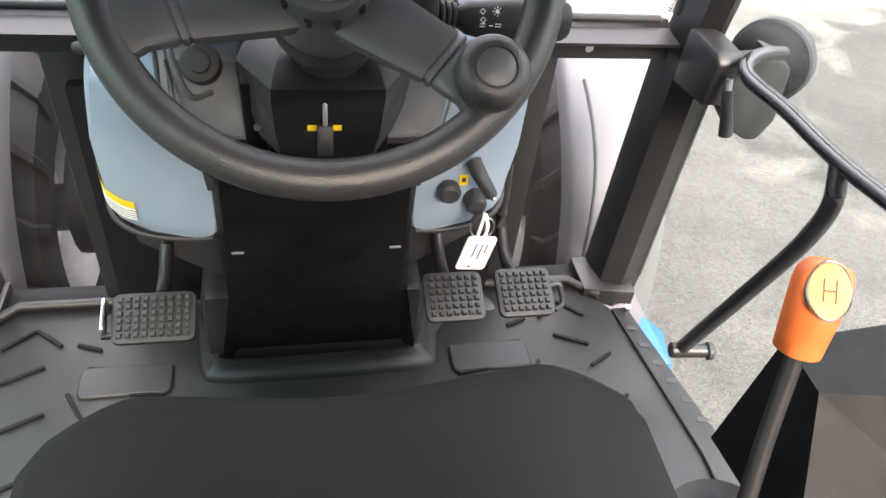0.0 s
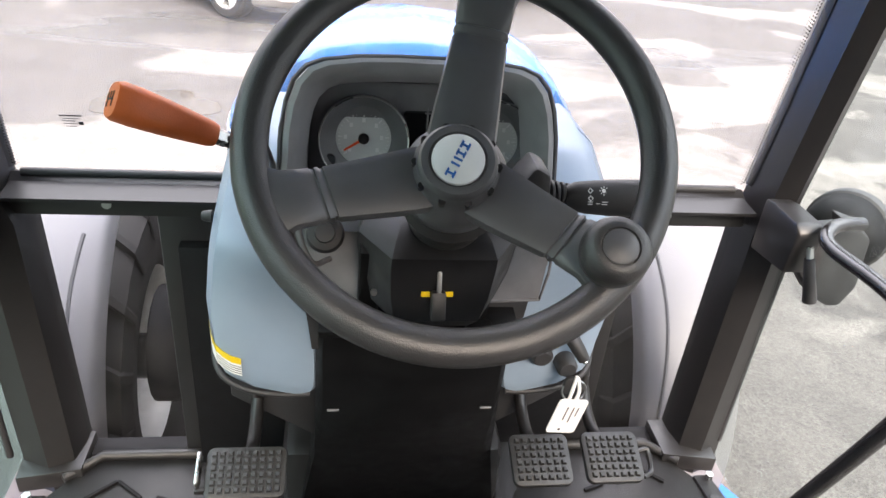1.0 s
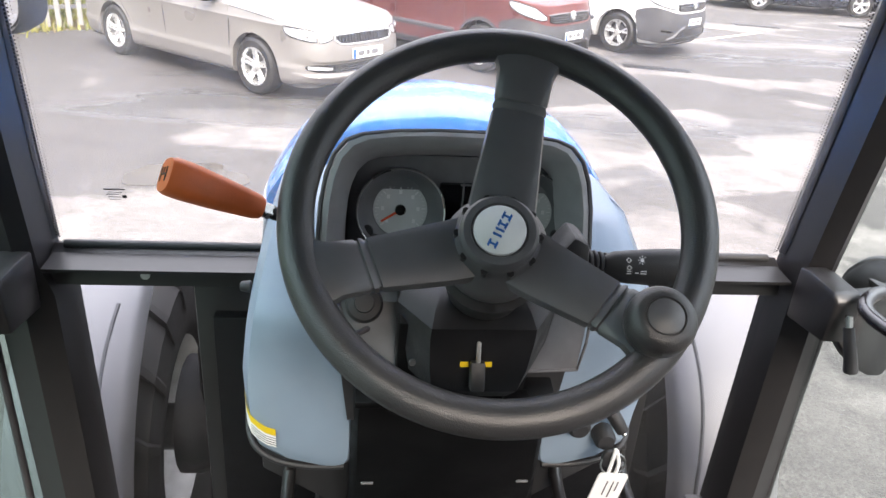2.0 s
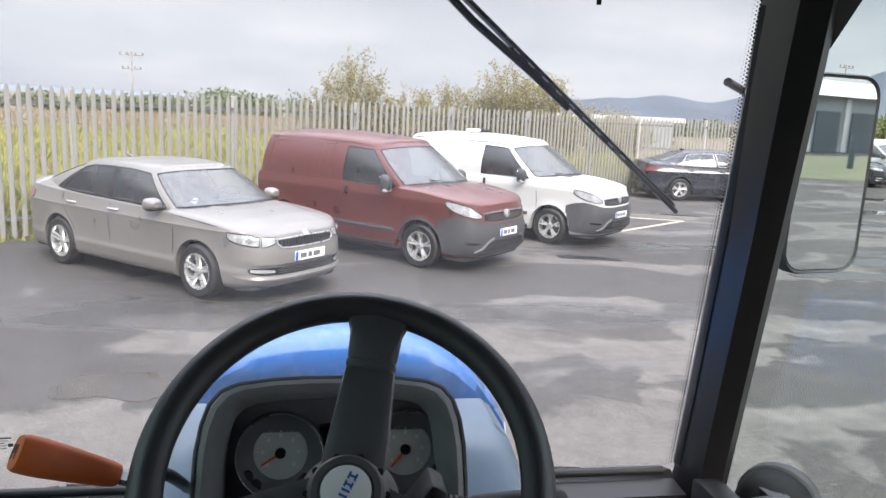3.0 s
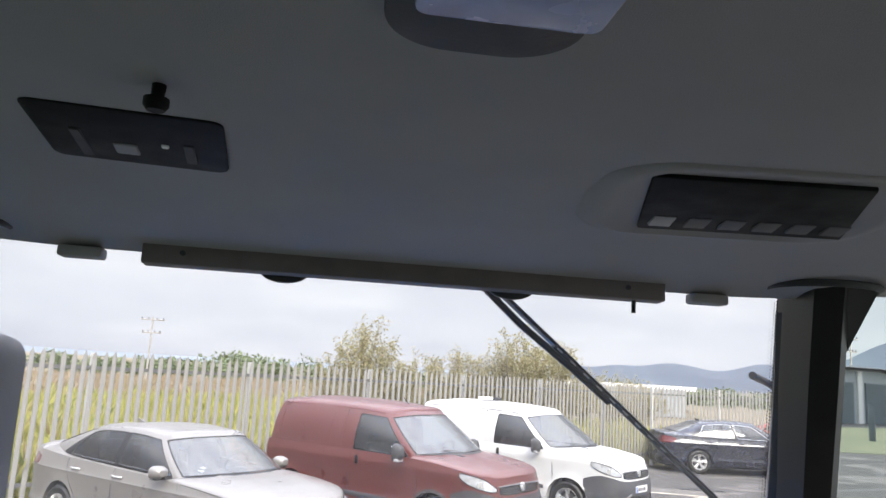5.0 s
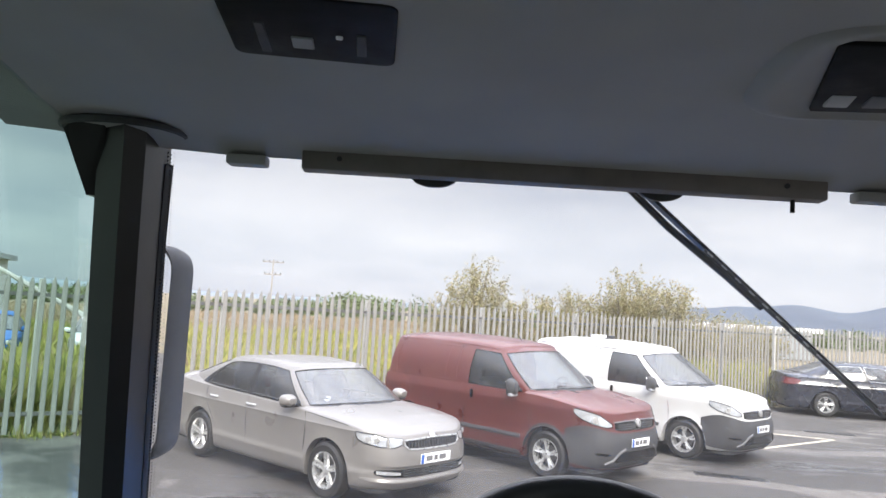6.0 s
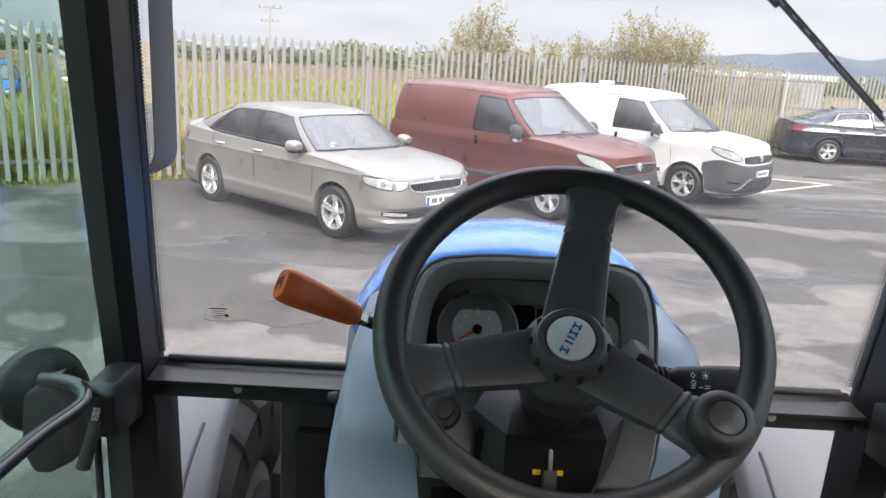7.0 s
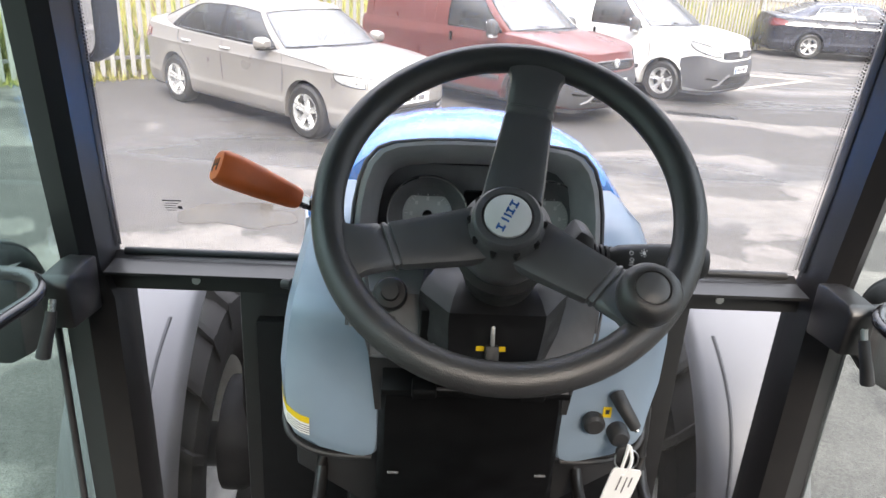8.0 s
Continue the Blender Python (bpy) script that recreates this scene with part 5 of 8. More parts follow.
for i in range(NX):
    f = i / (NX - 1) * 2 - 1
    x = 0.02 + 0.335 * f
    row = []
    for j in range(NY):
        q = j / (NY - 1)
        y = front(x) - 0.62 * q
        edge = min(q * 6, (1 - abs(f)) * 7, 1)
        z = 1.385 + 0.115 * (1 - (1 - edge) ** 2.2) - 0.018 * math.cos(f * 5.2) * min(1, q * 4) * (1 - abs(f)) + 0.010 * abs(f) - 0.02 * q
        row.append(cu.verts.new((x, y, z)))
    gr.append(row)
lowr = [[cu.verts.new((v.co.x * 0.97, v.co.y - 0.01, 1.30)) for v in r] for r in gr]
for i in range(NX - 1):
    for j in range(NY - 1):
        cu.faces.new((gr[i][j], gr[i + 1][j], gr[i + 1][j + 1], gr[i][j + 1]))
rimv = [gr[i][0] for i in range(NX)] + [gr[-1][j] for j in range(1, NY)] + [gr[i][-1] for i in range(NX - 2, -1, -1)] + [gr[0][j] for j in range(NY - 2, 0, -1)]
riml = [lowr[i][0] for i in range(NX)] + [lowr[-1][j] for j in range(1, NY)] + [lowr[i][-1] for i in range(NX - 2, -1, -1)] + [lowr[0][j] for j in range(NY - 2, 0, -1)]
for k in range(len(rimv)):
    cu.faces.new((rimv[k], rimv[(k + 1) % len(rimv)], riml[(k + 1) % len(rimv)], riml[k]))
bmesh.ops.delete(cu, geom=[v for v in cu.verts if not v.link_faces], context="VERTS")
part("cushion", cu, M_SEAT, se, angle=80)
part("seam", tube(smooth_path([(0.29, -0.33, 1.487), (0.262, -0.26, 1.497), (0.25, -0.36, 1.50), (0.235, -0.6, 1.492)], 5), 0.003, 6), M_SEAT, se)
part("base_box", box((0.02, -0.47, 1.12), (0.42, 0.44, 0.36), None, 0.02), M_BLACK, se)
part("backrest", slab(rounded(0.50, 0.60, 0.09, 5, 0.02, 1.80), "y", -0.90, -0.80, 0.03), M_SEAT, se)

# ---- right-hand side console with the orange gear lever ----
rc = thing("side_console", (0.55, -0.45, FLOOR), "grey side console with black lever slot plate", "console")
part("body", slab([(-0.92, 0.96), (-0.16, 0.96), (-0.20, 1.30), (-0.30, 1.40), (-0.92, 1.44)], "x", 0.395, 0.695, 0.02), M_FENDER, rc, angle=30)
# the slot plate's shade is in its near-zero black
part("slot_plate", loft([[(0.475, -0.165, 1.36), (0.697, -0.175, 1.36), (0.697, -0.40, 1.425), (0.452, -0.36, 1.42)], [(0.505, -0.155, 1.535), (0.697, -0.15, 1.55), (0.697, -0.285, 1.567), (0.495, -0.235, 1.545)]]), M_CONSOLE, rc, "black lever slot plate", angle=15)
part("cup_holder", lathe([(0.045, 0.0), (0.045, 0.012), (0.038, 0.014), (0.036, -0.04), (0, -0.04)], Matrix.Translation((0.66, -0.235, 1.575)), 28), M_BLACK, rc)
part("cup_rim", lathe([(0.046, 0.010), (0.046, 0.016), (0.041, 0.018), (0.040, 0.012)], Matrix.Translation((0.66, -0.235, 1.575)), 28), M_STEEL, rc)
gl_ = thing("gear_lever", (0.43, -0.30, 1.40), "gear lever with a large orange knob and shift plate", "lever", "orange levers")
part("gaiter", lathe([(0.075, -0.01), (0.07, 0.01), (0.045, 0.022), (0.036, 0.034), (0.02, 0.05), (0.017, 0.055), (0, 0.055)], Matrix.Translation((0.405, -0.315, 1.40)), 24), M_BLACK, gl_)
part("rod", tube(smooth_path([(0.405, -0.315, 1.44), (0.424, -0.27, 1.52), (0.446, -0.224, 1.61)], 4), 0.0095, 12), M_FRAME, gl_)
part("rod_collar", cyl((0.405, -0.313, 1.445), (0.406, -0.308, 1.463), 0.0155, 0.0135, 16, 0.002), M_BLACK, gl_)
GK0, GK1 = Vector((0.446, -0.224, 1.604)), Vector((0.456, -0.196, 1.690))
kd = GK1 - GK0
ku = Vector((1, 0, 0))
kv = kd.normalized().cross(ku).normalized()
ku = kv.cross(kd.normalized()).normalized()
rings = []
for f, a, b in ((0.0, 0.019, 0.019), (0.02, 0.0225, 0.0235), (0.3, 0.0242, 0.0255), (0.55, 0.0255, 0.0275), (0.8, 0.0268, 0.029), (0.93, 0.0255, 0.0275), (1.02, 0.020, 0.022), (1.06, 0.011, 0.012)):
    rings.append([GK0 + kd * f + ku * (a * math.cos(t)) + kv * (b * math.sin(t)) for t in (2 * math.pi * k / 28 for k in range(28))])
# the top is cut off at a slant towards the driver
kz = Vector((-0.16, -0.66, 0.74)).normalized()
kc = GK0 + kd * 0.72
rings = [[p - kz * max((p - kc).dot(kz) - 0.0175, 0) for p in r] for r in rings]
gk = part("knob", loft(rings), M_ORANGE, gl_, "large orange plastic knob", angle=60)
# shift plate on the top of the knob, turned to the driver
kx = Vector((0.97, -0.235, 0)).normalized()
km = Matrix(((kx.x, kz.cross(kx).x, kz.x, kc.x), (kx.y, kz.cross(kx).y, kz.y, kc.y), (kx.z, kz.cross(kx).z, kz.z, kc.z), (0, 0, 0, 1)))
oval = lambda a, b, h: [km @ Vector((a * math.cos(t), b * math.sin(t), h)) for t in (2 * math.pi * k / 28 for k in range(28))]
part("plate_rim", loft([oval(0.0225, 0.0285, 0.014), oval(0.0225, 0.0285, 0.0182), oval(0.0212, 0.0272, 0.0192), oval(0.0202, 0.0262, 0.0182)], cap=True), M_STEEL, gk, "bright rim of the shift plate")
part("shift_plate", loft([oval(0.0204, 0.0262, 0.014), oval(0.0204, 0.0262, 0.0186)]), M_ORANGE_LT, gk, "light orange shift plate")
gbm = bmesh.new()
for a, b in (((-0.006, -0.011), (-0.006, 0.011)), ((0.006, -0.011), (0.006, 0.011)), ((-0.006, 0), (0.006, 0))):
    tube([km @ Vector((*a, 0.0188)), km @ Vector((*b, 0.0188))], 0.0007, 5, bm=gbm)
part("shift_pattern", gbm, M_INK, gk, "dark printed shift pattern")

# ---- things in the headliner ----
vp = thing("switch_panel", (0.33, -0.02, 2.48), "dark overhead switch panel with six rocker switches", "switch panel")
vm = Matrix.Translation((0.325, -0.02, 2.4865)) @ Matrix.Rotation(radians(-6.0), 4, "X") @ Matrix.Rotation(radians(-5), 4, "Z")
b = slab([(-0.132, -0.075), (0.098, -0.075), (0.156, 0.088), (-0.096, 0.088)], "z", -0.004, 0.03, 0.003)
b.transform(vm)
part("recess_plate", b, M_DARK, vp)
plinth = []
for k, h in ((1.42, 0.012), (1.36, 0.002), (1.27, -0.003), (1.16, -0.0035), (1.08, 0.001)):
    plinth.append([vm @ Vector((0.006 + x * k, 0.006 + y * (0.35 + 0.65 * k), h)) for x, y in rounded(0.262, 0.185, 0.05, 6)])
part("surround", loft(plinth), M_LINER, vp, "grey moulded surround", angle=70)
for k in range(6):
    b = box((-0.078 + 0.041 * k, 0.052, -0.0045), (0.026, 0.026, 0.004), Matrix.Rotation(radians(-6), 3, "X"), 0.0015)
    b.transform(vm)
    part("rocker_switch", b, M_BINNFRAME if k == 0 else M_FENDER, vp, "lighter grey rocker switch" if k == 0 else "")
rd = thing("overhead_radio", (-0.31, -0.045, 2.49), "dark overhead radio with a small grey display", "radio")
rm_ = Matrix.Translation((-0.313, -0.034, 2.4955)) @ Matrix.Rotation(radians(-4.0), 4, "X") @ Matrix.Rotation(radians(5), 4, "Z")
b = slab(rounded(0.170, 0.140, 0.012, 4), "z", -0.006, 0.03, 0.003)
b.transform(rm_)
part("case", b, M_DARK, rd)
for nm, c, s_, mt in (("display", (-0.01, 0.025, -0.0065), (0.022, 0.026, 0.003), M_SWITCH), ("button", (0.028, 0.005, -0.0065), (0.007, 0.007, 0.003), M_WHITE), ("button", (0.05, 0.02, -0.0065), (0.01, 0.05, 0.003), M_BUMPER), ("button", (-0.05, 0.02, -0.0065), (0.01, 0.07, 0.003), M_BUMPER)):
    b = box(c, s_, None, 0.001, 1)
    b.transform(rm_)
    part(nm, b, mt, rd)
hk = thing("coat_hook", (-0.262, -0.165, 2.497), "small black plastic hook under the headliner", "hook")
part("stem", cyl((-0.262, -0.165, 2.501), (-0.262, -0.167, 2.484), 0.006, 0.005, 10), M_DARK, hk)
part("head", lathe([(0, -0.005), (0.007, -0.005), (0.010, -0.001), (0.010, 0.005), (0, 0.007)], Matrix.Translation((-0.262, -0.168, 2.482)), 18), M_DARK, hk)
cl = thing("interior_lamp", (-0.035, -0.42, 2.50), "small interior lamp with pale blue lens, recess shade as dark slab", "lamp")
# dark slab stands in for the soft shadow round the lamp
part("recess", slab(rounded(0.125, 0.17, 0.045, 8, -0.034, -0.375), "z", 2.4975, 2.512, 0.003), M_BUMPER, cl)
part("lens", slab(rounded(0.100, 0.060, 0.008, 4, -0.033, -0.420), "z", 2.470, 2.4985, 0.004), mat("pale_blue_lens", (0.27, 0.35, 0.62), 0.25, bump=0.0), cl, "pale blue plastic lens")
# roller blind under the front edge of the roof
rb = thing("roller_blind", (0, 0.345, 2.43), "rolled black sun blind along the roof front", "sun blind")
part("case", slab([(0.325, 2.418), (0.352, 2.416), (0.362, 2.432), (0.355, 2.452), (0.325, 2.448)], "x", -0.386, 0.392, 0.003), M_BLIND, rb)
for x in (-0.19, 0.155):
    part("wiper_boss", slab([(x + 0.036 * math.cos(a), 2.424 + 0.017 * math.sin(a)) for a in (math.pi + math.pi * k / 12 for k in range(13))], "y", 0.355, 0.366, 0.002), M_BLACK, rb)
part("pull_pin", cyl((0.345, 0.338, 2.421), (0.345, 0.338, 2.398), 0.0035, seg=10), M_FRAME, rb)
for x in (-0.33, 0.33):
    part("screw", cyl((x, 0.322, 2.435), (x, 0.328, 2.435), 0.004, seg=8), M_BUMPER, rb)
for s in (-1, 1):
    part("end_clip", sided(box((0.47, 0.345, 2.428), (0.06, 0.03, 0.016), None, 0.004), s), M_LINER, rb)
# wiper outside the glass
wp = thing("wiper", (0.17, 0.41, 2.46), "black windscreen wiper with a slotted arm", "wiper")


part("arm", tube([(0.094, 0.402, 2.452), (0.186, 0.414, 2.374), (0.285, 0.434, 2.306), (0.35, 0.446, 2.258)], 0.006, 8), M_FRAME, wp)
W0, W1 = Vector((0.122, 0.402, 2.44)), Vector((0.566, 0.483, 2.095))
wd = (W1 - W0).normalized()
wq = Vector((0.63, 0.0, 0.77))
part("blade", tube([W0 + (W1 - W0) * 0.28, W1], 0.004, 8), M_RUBBER, wp)
for f0, f1 in ((0.05, 0.30), (0.28, 0.72), (0.72, 0.98)):
    part("bridge", box((W0 + (W1 - W0) * (f0 + f1) / 2) + wq * 0.004 + Vector((0, 0.006, 0)), (0.018, 0.006, (W1 - W0).length * (f1 - f0)), (W1 - W0).to_track_quat("Z", "Y").to_matrix(), 0.002, 1), M_FRAME, wp)
# solid pale bars stand in for light showing through the bridge slots
for k in range(9):
    part("slot", box((W0 + (W1 - W0) * (0.30 + 0.055 * k)) + Vector((0, -0.004, 0)), (0.0035, 0.002, 0.012), (W1 - W0).to_track_quat("Z", "Y").to_matrix()), M_GALV, wp, "pale solid bar painted as light through a slot" if k == 0 else "", smooth=False)

# ---- front of the tractor, outside the cab ----
bo = thing("bonnet", (0, 1.3, 1.3), "glossy blue rounded tractor bonnet", "bonnet")
rings, flanks = [], []
for y, w, zt in ((0.556, 0.300, 1.786), (0.566, 0.306, 1.806), (0.585, 0.312, 1.823), (0.61, 0.317, 1.836), (0.65, 0.321, 1.844), (0.70, 0.323, 1.844), (0.80, 0.324, 1.834), (1.1, 0.317, 1.768), (1.36, 0.307, 1.697), (1.7, 0.29, 1.60), (2.0, 0.27, 1.50), (2.2, 0.235, 1.38), (2.28, 0.19, 1.28)):
    half = [(1.0, -0.192), (0.985, -0.178), (0.91, -0.140), (0.80, -0.092), (0.66, -0.050), (0.5, -0.025), (0.3, -0.008), (0.0, 0.0)]
    yb = lambda u: max(y, 0.556 + 0.07 * u * u)
    sec = [(CX + w * u, yb(u), zt + v) for u, v in half] + [(CX - w * u, yb(u), zt + v) for u, v in half[-2::-1]]
    rings.append(sec + [(CX - w * 0.9, yb(1), zt - 0.205), (CX + w * 0.9, yb(1), zt - 0.205)])
    flanks.append((max(y, 0.626), w, zt))
part("hood", loft(rings), M_BLUE, bo, angle=30)
for s in (-1, 1):
    part("flank", loft([[(CX + s * w * 0.90, y, zt - 0.19), (CX + s * (w + 0.004), y, zt - 0.20), (CX + s * (w + 0.012), y, zt - 0.32), (CX + s * (w - 0.01), y, zt - 0.6), (CX + s * w * 0.8, y, zt - 0.6)] for y, w, zt in flanks]), M_PALEGREY, bo, "pale grey-blue engine side panel", angle=30)
    part("side_grille", sided(box((0.335, 1.25, 1.30), (0.02, 0.8, 0.25), None, 0.006), s), M_BLACK, bo)
part("chassis", box((0, 1.3, 0.85), (0.42, 1.9, 0.55), None, 0.03), M_FRAME, bo)
for s in (-1, 1):
    part("final_drive", lathe([(0.0, 0.0), (0.09, 0.0), (0.13, 0.03), (0.15, 0.12), (0.19, 0.18), (0.19, 0.24), (0, 0.25)], Matrix.Translation((s * 0.44, 1.35, 0.60)) @ Matrix.Rotation(radians(90 * s), 4, "Y"), 20), M_DARK, bo)
    part("king_pin", box((s * 0.54, 1.33, 0.70), (0.14, 0.2, 0.46), None, 0.03), M_DARK, bo)
part("axle", cyl((-0.80, 1.35, 0.545), (0.80, 1.35, 0.545), 0.075, seg=16), M_FRAME, bo)


def tractor_wheel(s, turn):
    tw = thing("front_wheel", (s * 0.80, 1.35, 0), "chunky tractor front tyre on a pale rim", "wheel", "tractor wheels")
    m = Matrix.Translation((s * 0.80, 1.35, 0.545)) @ Matrix.Rotation(radians(turn), 4, "Z") @ Matrix.Rotation(radians(90), 4, "Y")
    part("tyre", lathe([(0.30, -0.10), (0.33, -0.125), (0.44, -0.14), (0.505, -0.13), (0.525, -0.08), (0.53, 0.0), (0.525, 0.08), (0.505, 0.13), (0.44, 0.14), (0.33, 0.125), (0.30, 0.10)], m, 40), M_LUGTYRE, tw)
    part("rim", lathe([(0.0, -0.02), (0.12, -0.02), (0.17, 0.0), (0.24, -0.03), (0.265, -0.075), (0.295, -0.098), (0.315, -0.112), (0.318, -0.10), (0.30, -0.085), (0.28, -0.06), (0.275, 0.06), (0.30, 0.10), (0.315, 0.11)], m, 40), M_RIMPALE, tw, "pale grey painted steel rim")
    for k in range(18):
        for side in (-1, 1):
            a = 2 * math.pi * (k + 0.5 * (side > 0)) / 18
            lug = []
            for x, r, da in ((0.0, 0.527, 0.0), (0.075, 0.523, 0.07), (0.135, 0.50, 0.14), (0.146, 0.45, 0.16)):
                ww = 0.036 / 0.53
                hh = 0.034 if x < 0.1 else (0.026 if x < 0.14 else 0.006)
                lug.append([m @ Vector((rr * math.cos(a + da + q), rr * math.sin(a + da + q), side * x)) for rr, q in ((r - 0.012, -ww / 2), (r - 0.012, ww / 2), (r + hh, ww * 0.33), (r + hh, -ww * 0.33))])
            part("tread_lug", loft(lug), M_LUGTYRE, tw, smooth=False)
    return tw


for s in (-1, 1):
    tractor_wheel(s, 0)
    fd = thing("mudguard", (s * 0.8, 1.1, 0.6), "grey moulded plastic front mudguard", "mudguard", "front mudguards")
    rings = []
    for k in range(22):
        a = radians(190 - 77 * k / 21)
        r = 0.72
        c, q = math.cos(a), math.sin(a)
        y, z = 1.38 + r * c, 0.62 + r * q
        ny, nz = c, q
        prof_ = [(x + 0.03, h) for x, h in ((0.625, -0.05), (0.632, -0.012), (0.648, 0.0), (0.70, 0.006), (0.78, 0.008), (0.86, 0.004), (0.905, -0.012), (0.915, -0.06), (0.905, -0.058), (0.895, -0.022), (0.78, 0.0), (0.65, -0.008), (0.64, -0.018), (0.633, -0.05))]
        rings.append([(s * x, y + ny * h, z + nz * h) for x, h in prof_])
    part("shell", loft(rings), M_FENDER, fd, angle=50)
    cr = []
    for k in range(14):
        a = radians(184 - 60 * k / 13)
        cr.append((s * (0.715 - 0.012 * math.sin(k * 0.5)), 1.38 + 0.7235 * math.cos(a), 0.62 + 0.7235 * math.sin(a)))
    part("moulded_groove", tube(cr, 0.0055, 6), M_BUMPER, fd)
    sp = thing("cab_step", (s * 0.97, 0.55, 0.0), "bright blue painted steel boarding step", "step", "boarding steps")
    part("tread", sided(slab([(0.88, 0.73), (0.945, 0.74), (1.0, 0.64), (0.965, 0.49), (0.88, 0.42)], "z", 0.56, 0.60, 0.01), s), M_STEP, sp)
    part("hanger", sided(box((0.865, 0.50, 0.62), (0.13, 0.06, 0.10), None, 0.006), s), M_STEP, sp)
    part("bolt", sided(cyl((0.95, 0.55, 0.60), (0.95, 0.55, 0.615), 0.012, seg=6), s), M_STEEL, sp)
ml = thing("marker_lamp", (-0.80, 0.86, 0.93), "small round marker lamp with a clear lens", "lamp")
part("base", lathe([(0.055, 0.0), (0.055, 0.012), (0.05, 0.016), (0, 0.016)], Matrix.Translation((-0.80, 0.80, 0.80)) @ Matrix.Rotation(radians(35), 4, "X"), 20), M_BLACK, ml)
part("lens", lathe([(0.034, 0.016), (0.03, 0.03), (0.015, 0.036), (0, 0.037)], Matrix.Translation((-0.80, 0.80, 0.80)) @ Matrix.Rotation(radians(35), 4, "X"), 20), M_LAMP, ml)
part("stalk", cyl((-0.80, 0.84, 0.60), (-0.80, 0.80, 0.80), 0.015, seg=8), M_FRAME, ml)


# ---- parked vehicles ----
def spread(pts, step):
    """A smooth line through control rows, cut into even steps; returns the rows and the length run at each."""
    p = [Vector((*q, 0, 0, 0)[:3]) for q in pts]
    line = smooth_path(p, 12)
    run = [0.0]
    for a, b in zip(line, line[1:]):
        run.append(run[-1] + (b - a).length)
    s = np.linspace(0, run[-1], int(run[-1] / step) + 1)
    arr = np.array([tuple(q) for q in line])
    return np.stack([np.interp(s, run, arr[:, k]) for k in range(3)], 1), s


class Shell:
    """The skin of a vehicle's lower body. s runs round the half outline from the middle of the front to the middle of the back."""

    def __init__(self, spec):
        self.spec = spec
        self.line, self.s = spread(spec["outline"], 0.042)
        t = np.gradient(self.line[:, :2], axis=0)
        t[0], t[-1] = (0, 1), (0, -1)
        t /= np.linalg.norm(t, axis=1)[:, None]
        self.nor = np.stack([t[:, 1], -t[:, 0]], 1)
        self.front = np.clip((self.nor[:, 0] - 0.25) / 0.6, 0, 1)

    def at(self, x=None, y=None):
        """The run s where the outline has this x (along its side) or this y (across its front)."""
        if y is not None:
            k = int(np.argmax(self.line[:, 1] > 0.8))
            return float(np.interp(y, self.line[:k, 1], self.s[:k]))
        return float(np.interp(-x, -self.line[:, 0], self.s))

    def low(self, s):
        x = float(np.interp(s, self.s, self.line[:, 0]))
        sp = self.spec
        z, ra = sp["low"], sp["R"] + sp.get("gap", 0.05)
        for ax in (sp["wb"] / 2, -sp["wb"] / 2):
            if abs(x - ax) < ra:
                z = max(z, sp["R"] + math.sqrt(ra * ra - (x - ax) ** 2))
        return z

    def top(self, s):
        return float(np.interp(s, self.s, self.line[:, 2]))

    def on(self, s, z, side=1, out=0.0):
        x, y, nx, ny, f = (float(np.interp(s, self.s, c)) for c in (self.line[:, 0], self.line[:, 1], self.nor[:, 0], self.nor[:, 1], self.front))
        ins = 0.0
        for key, w in (("front_profile", f), ("side_profile", 1 - f)):
            pr = self.spec[key]
            ins += w * float(np.interp(z, [a for a, _ in pr], [b for _, b in pr]))
        flare = 0.0
        for ax in (self.spec["wb"] / 2, -self.spec["wb"] / 2):
            r = math.hypot(x - ax, z - self.spec["R"])
            flare = max(flare, 0.016 * max(0.0, 1 - max(0.0, r - self.spec["R"] - 0.05) / 0.10) * (1 - f))
        d = out - ins + flare
        return Vector((x + nx * d, side * (y + ny * d), z))

    def patch(self, name, rows, material, parent, label="", side=0, lift=0.006, back=0.04, edge=None):
        """A panel that follows the skin: rows of (s, low, high), on one side or, with side 0, across the middle."""
        def ring(s, z0, z1, sd):
            o = [self.on(s, z0 + (z1 - z0) * k / 8, sd, lift) for k in range(9)]
            return [self.on(s, z0, sd, -back), *o, self.on(s, z1, sd, -back)]
        fine = []
        for a, b in zip(rows, rows[1:]):
            n = max(1, int(abs(b[0] - a[0]) / 0.03))
            fine += [tuple(p + (q - p) * k / n for p, q in zip(a, b)) for k in range(n)]
        rows = fine + [rows[-1]]
        if side:
            rings = [ring(*r, side) for r in rows]
        else:
            rings = [ring(*r, -1) for r in rows[::-1]] + [ring(*r, 1) for r in rows if r[0] > 1e-4]
        ob = part(name, loft(rings), material, parent, label, local=True, angle=40)
        if edge:
            outline = [r[1] for r in rings] + [r[9] for r in rings[::-1]]
            part("edge_trim", tube(outline + outline[:1], edge[0], 6), edge[1], ob, local=True)
        return ob

    def seam(self, v, pts):
        """A dark gap between panels, on both sides, through (x, z) points."""
        for sd in (-1, 1):
            line = [self.on(self.at(x=x), z, sd, -0.001) for x, z in pts]
            part("door_gap", tube(smooth_path(line, 3), 0.0042, 5), M_INTERIOR, v, local=True)


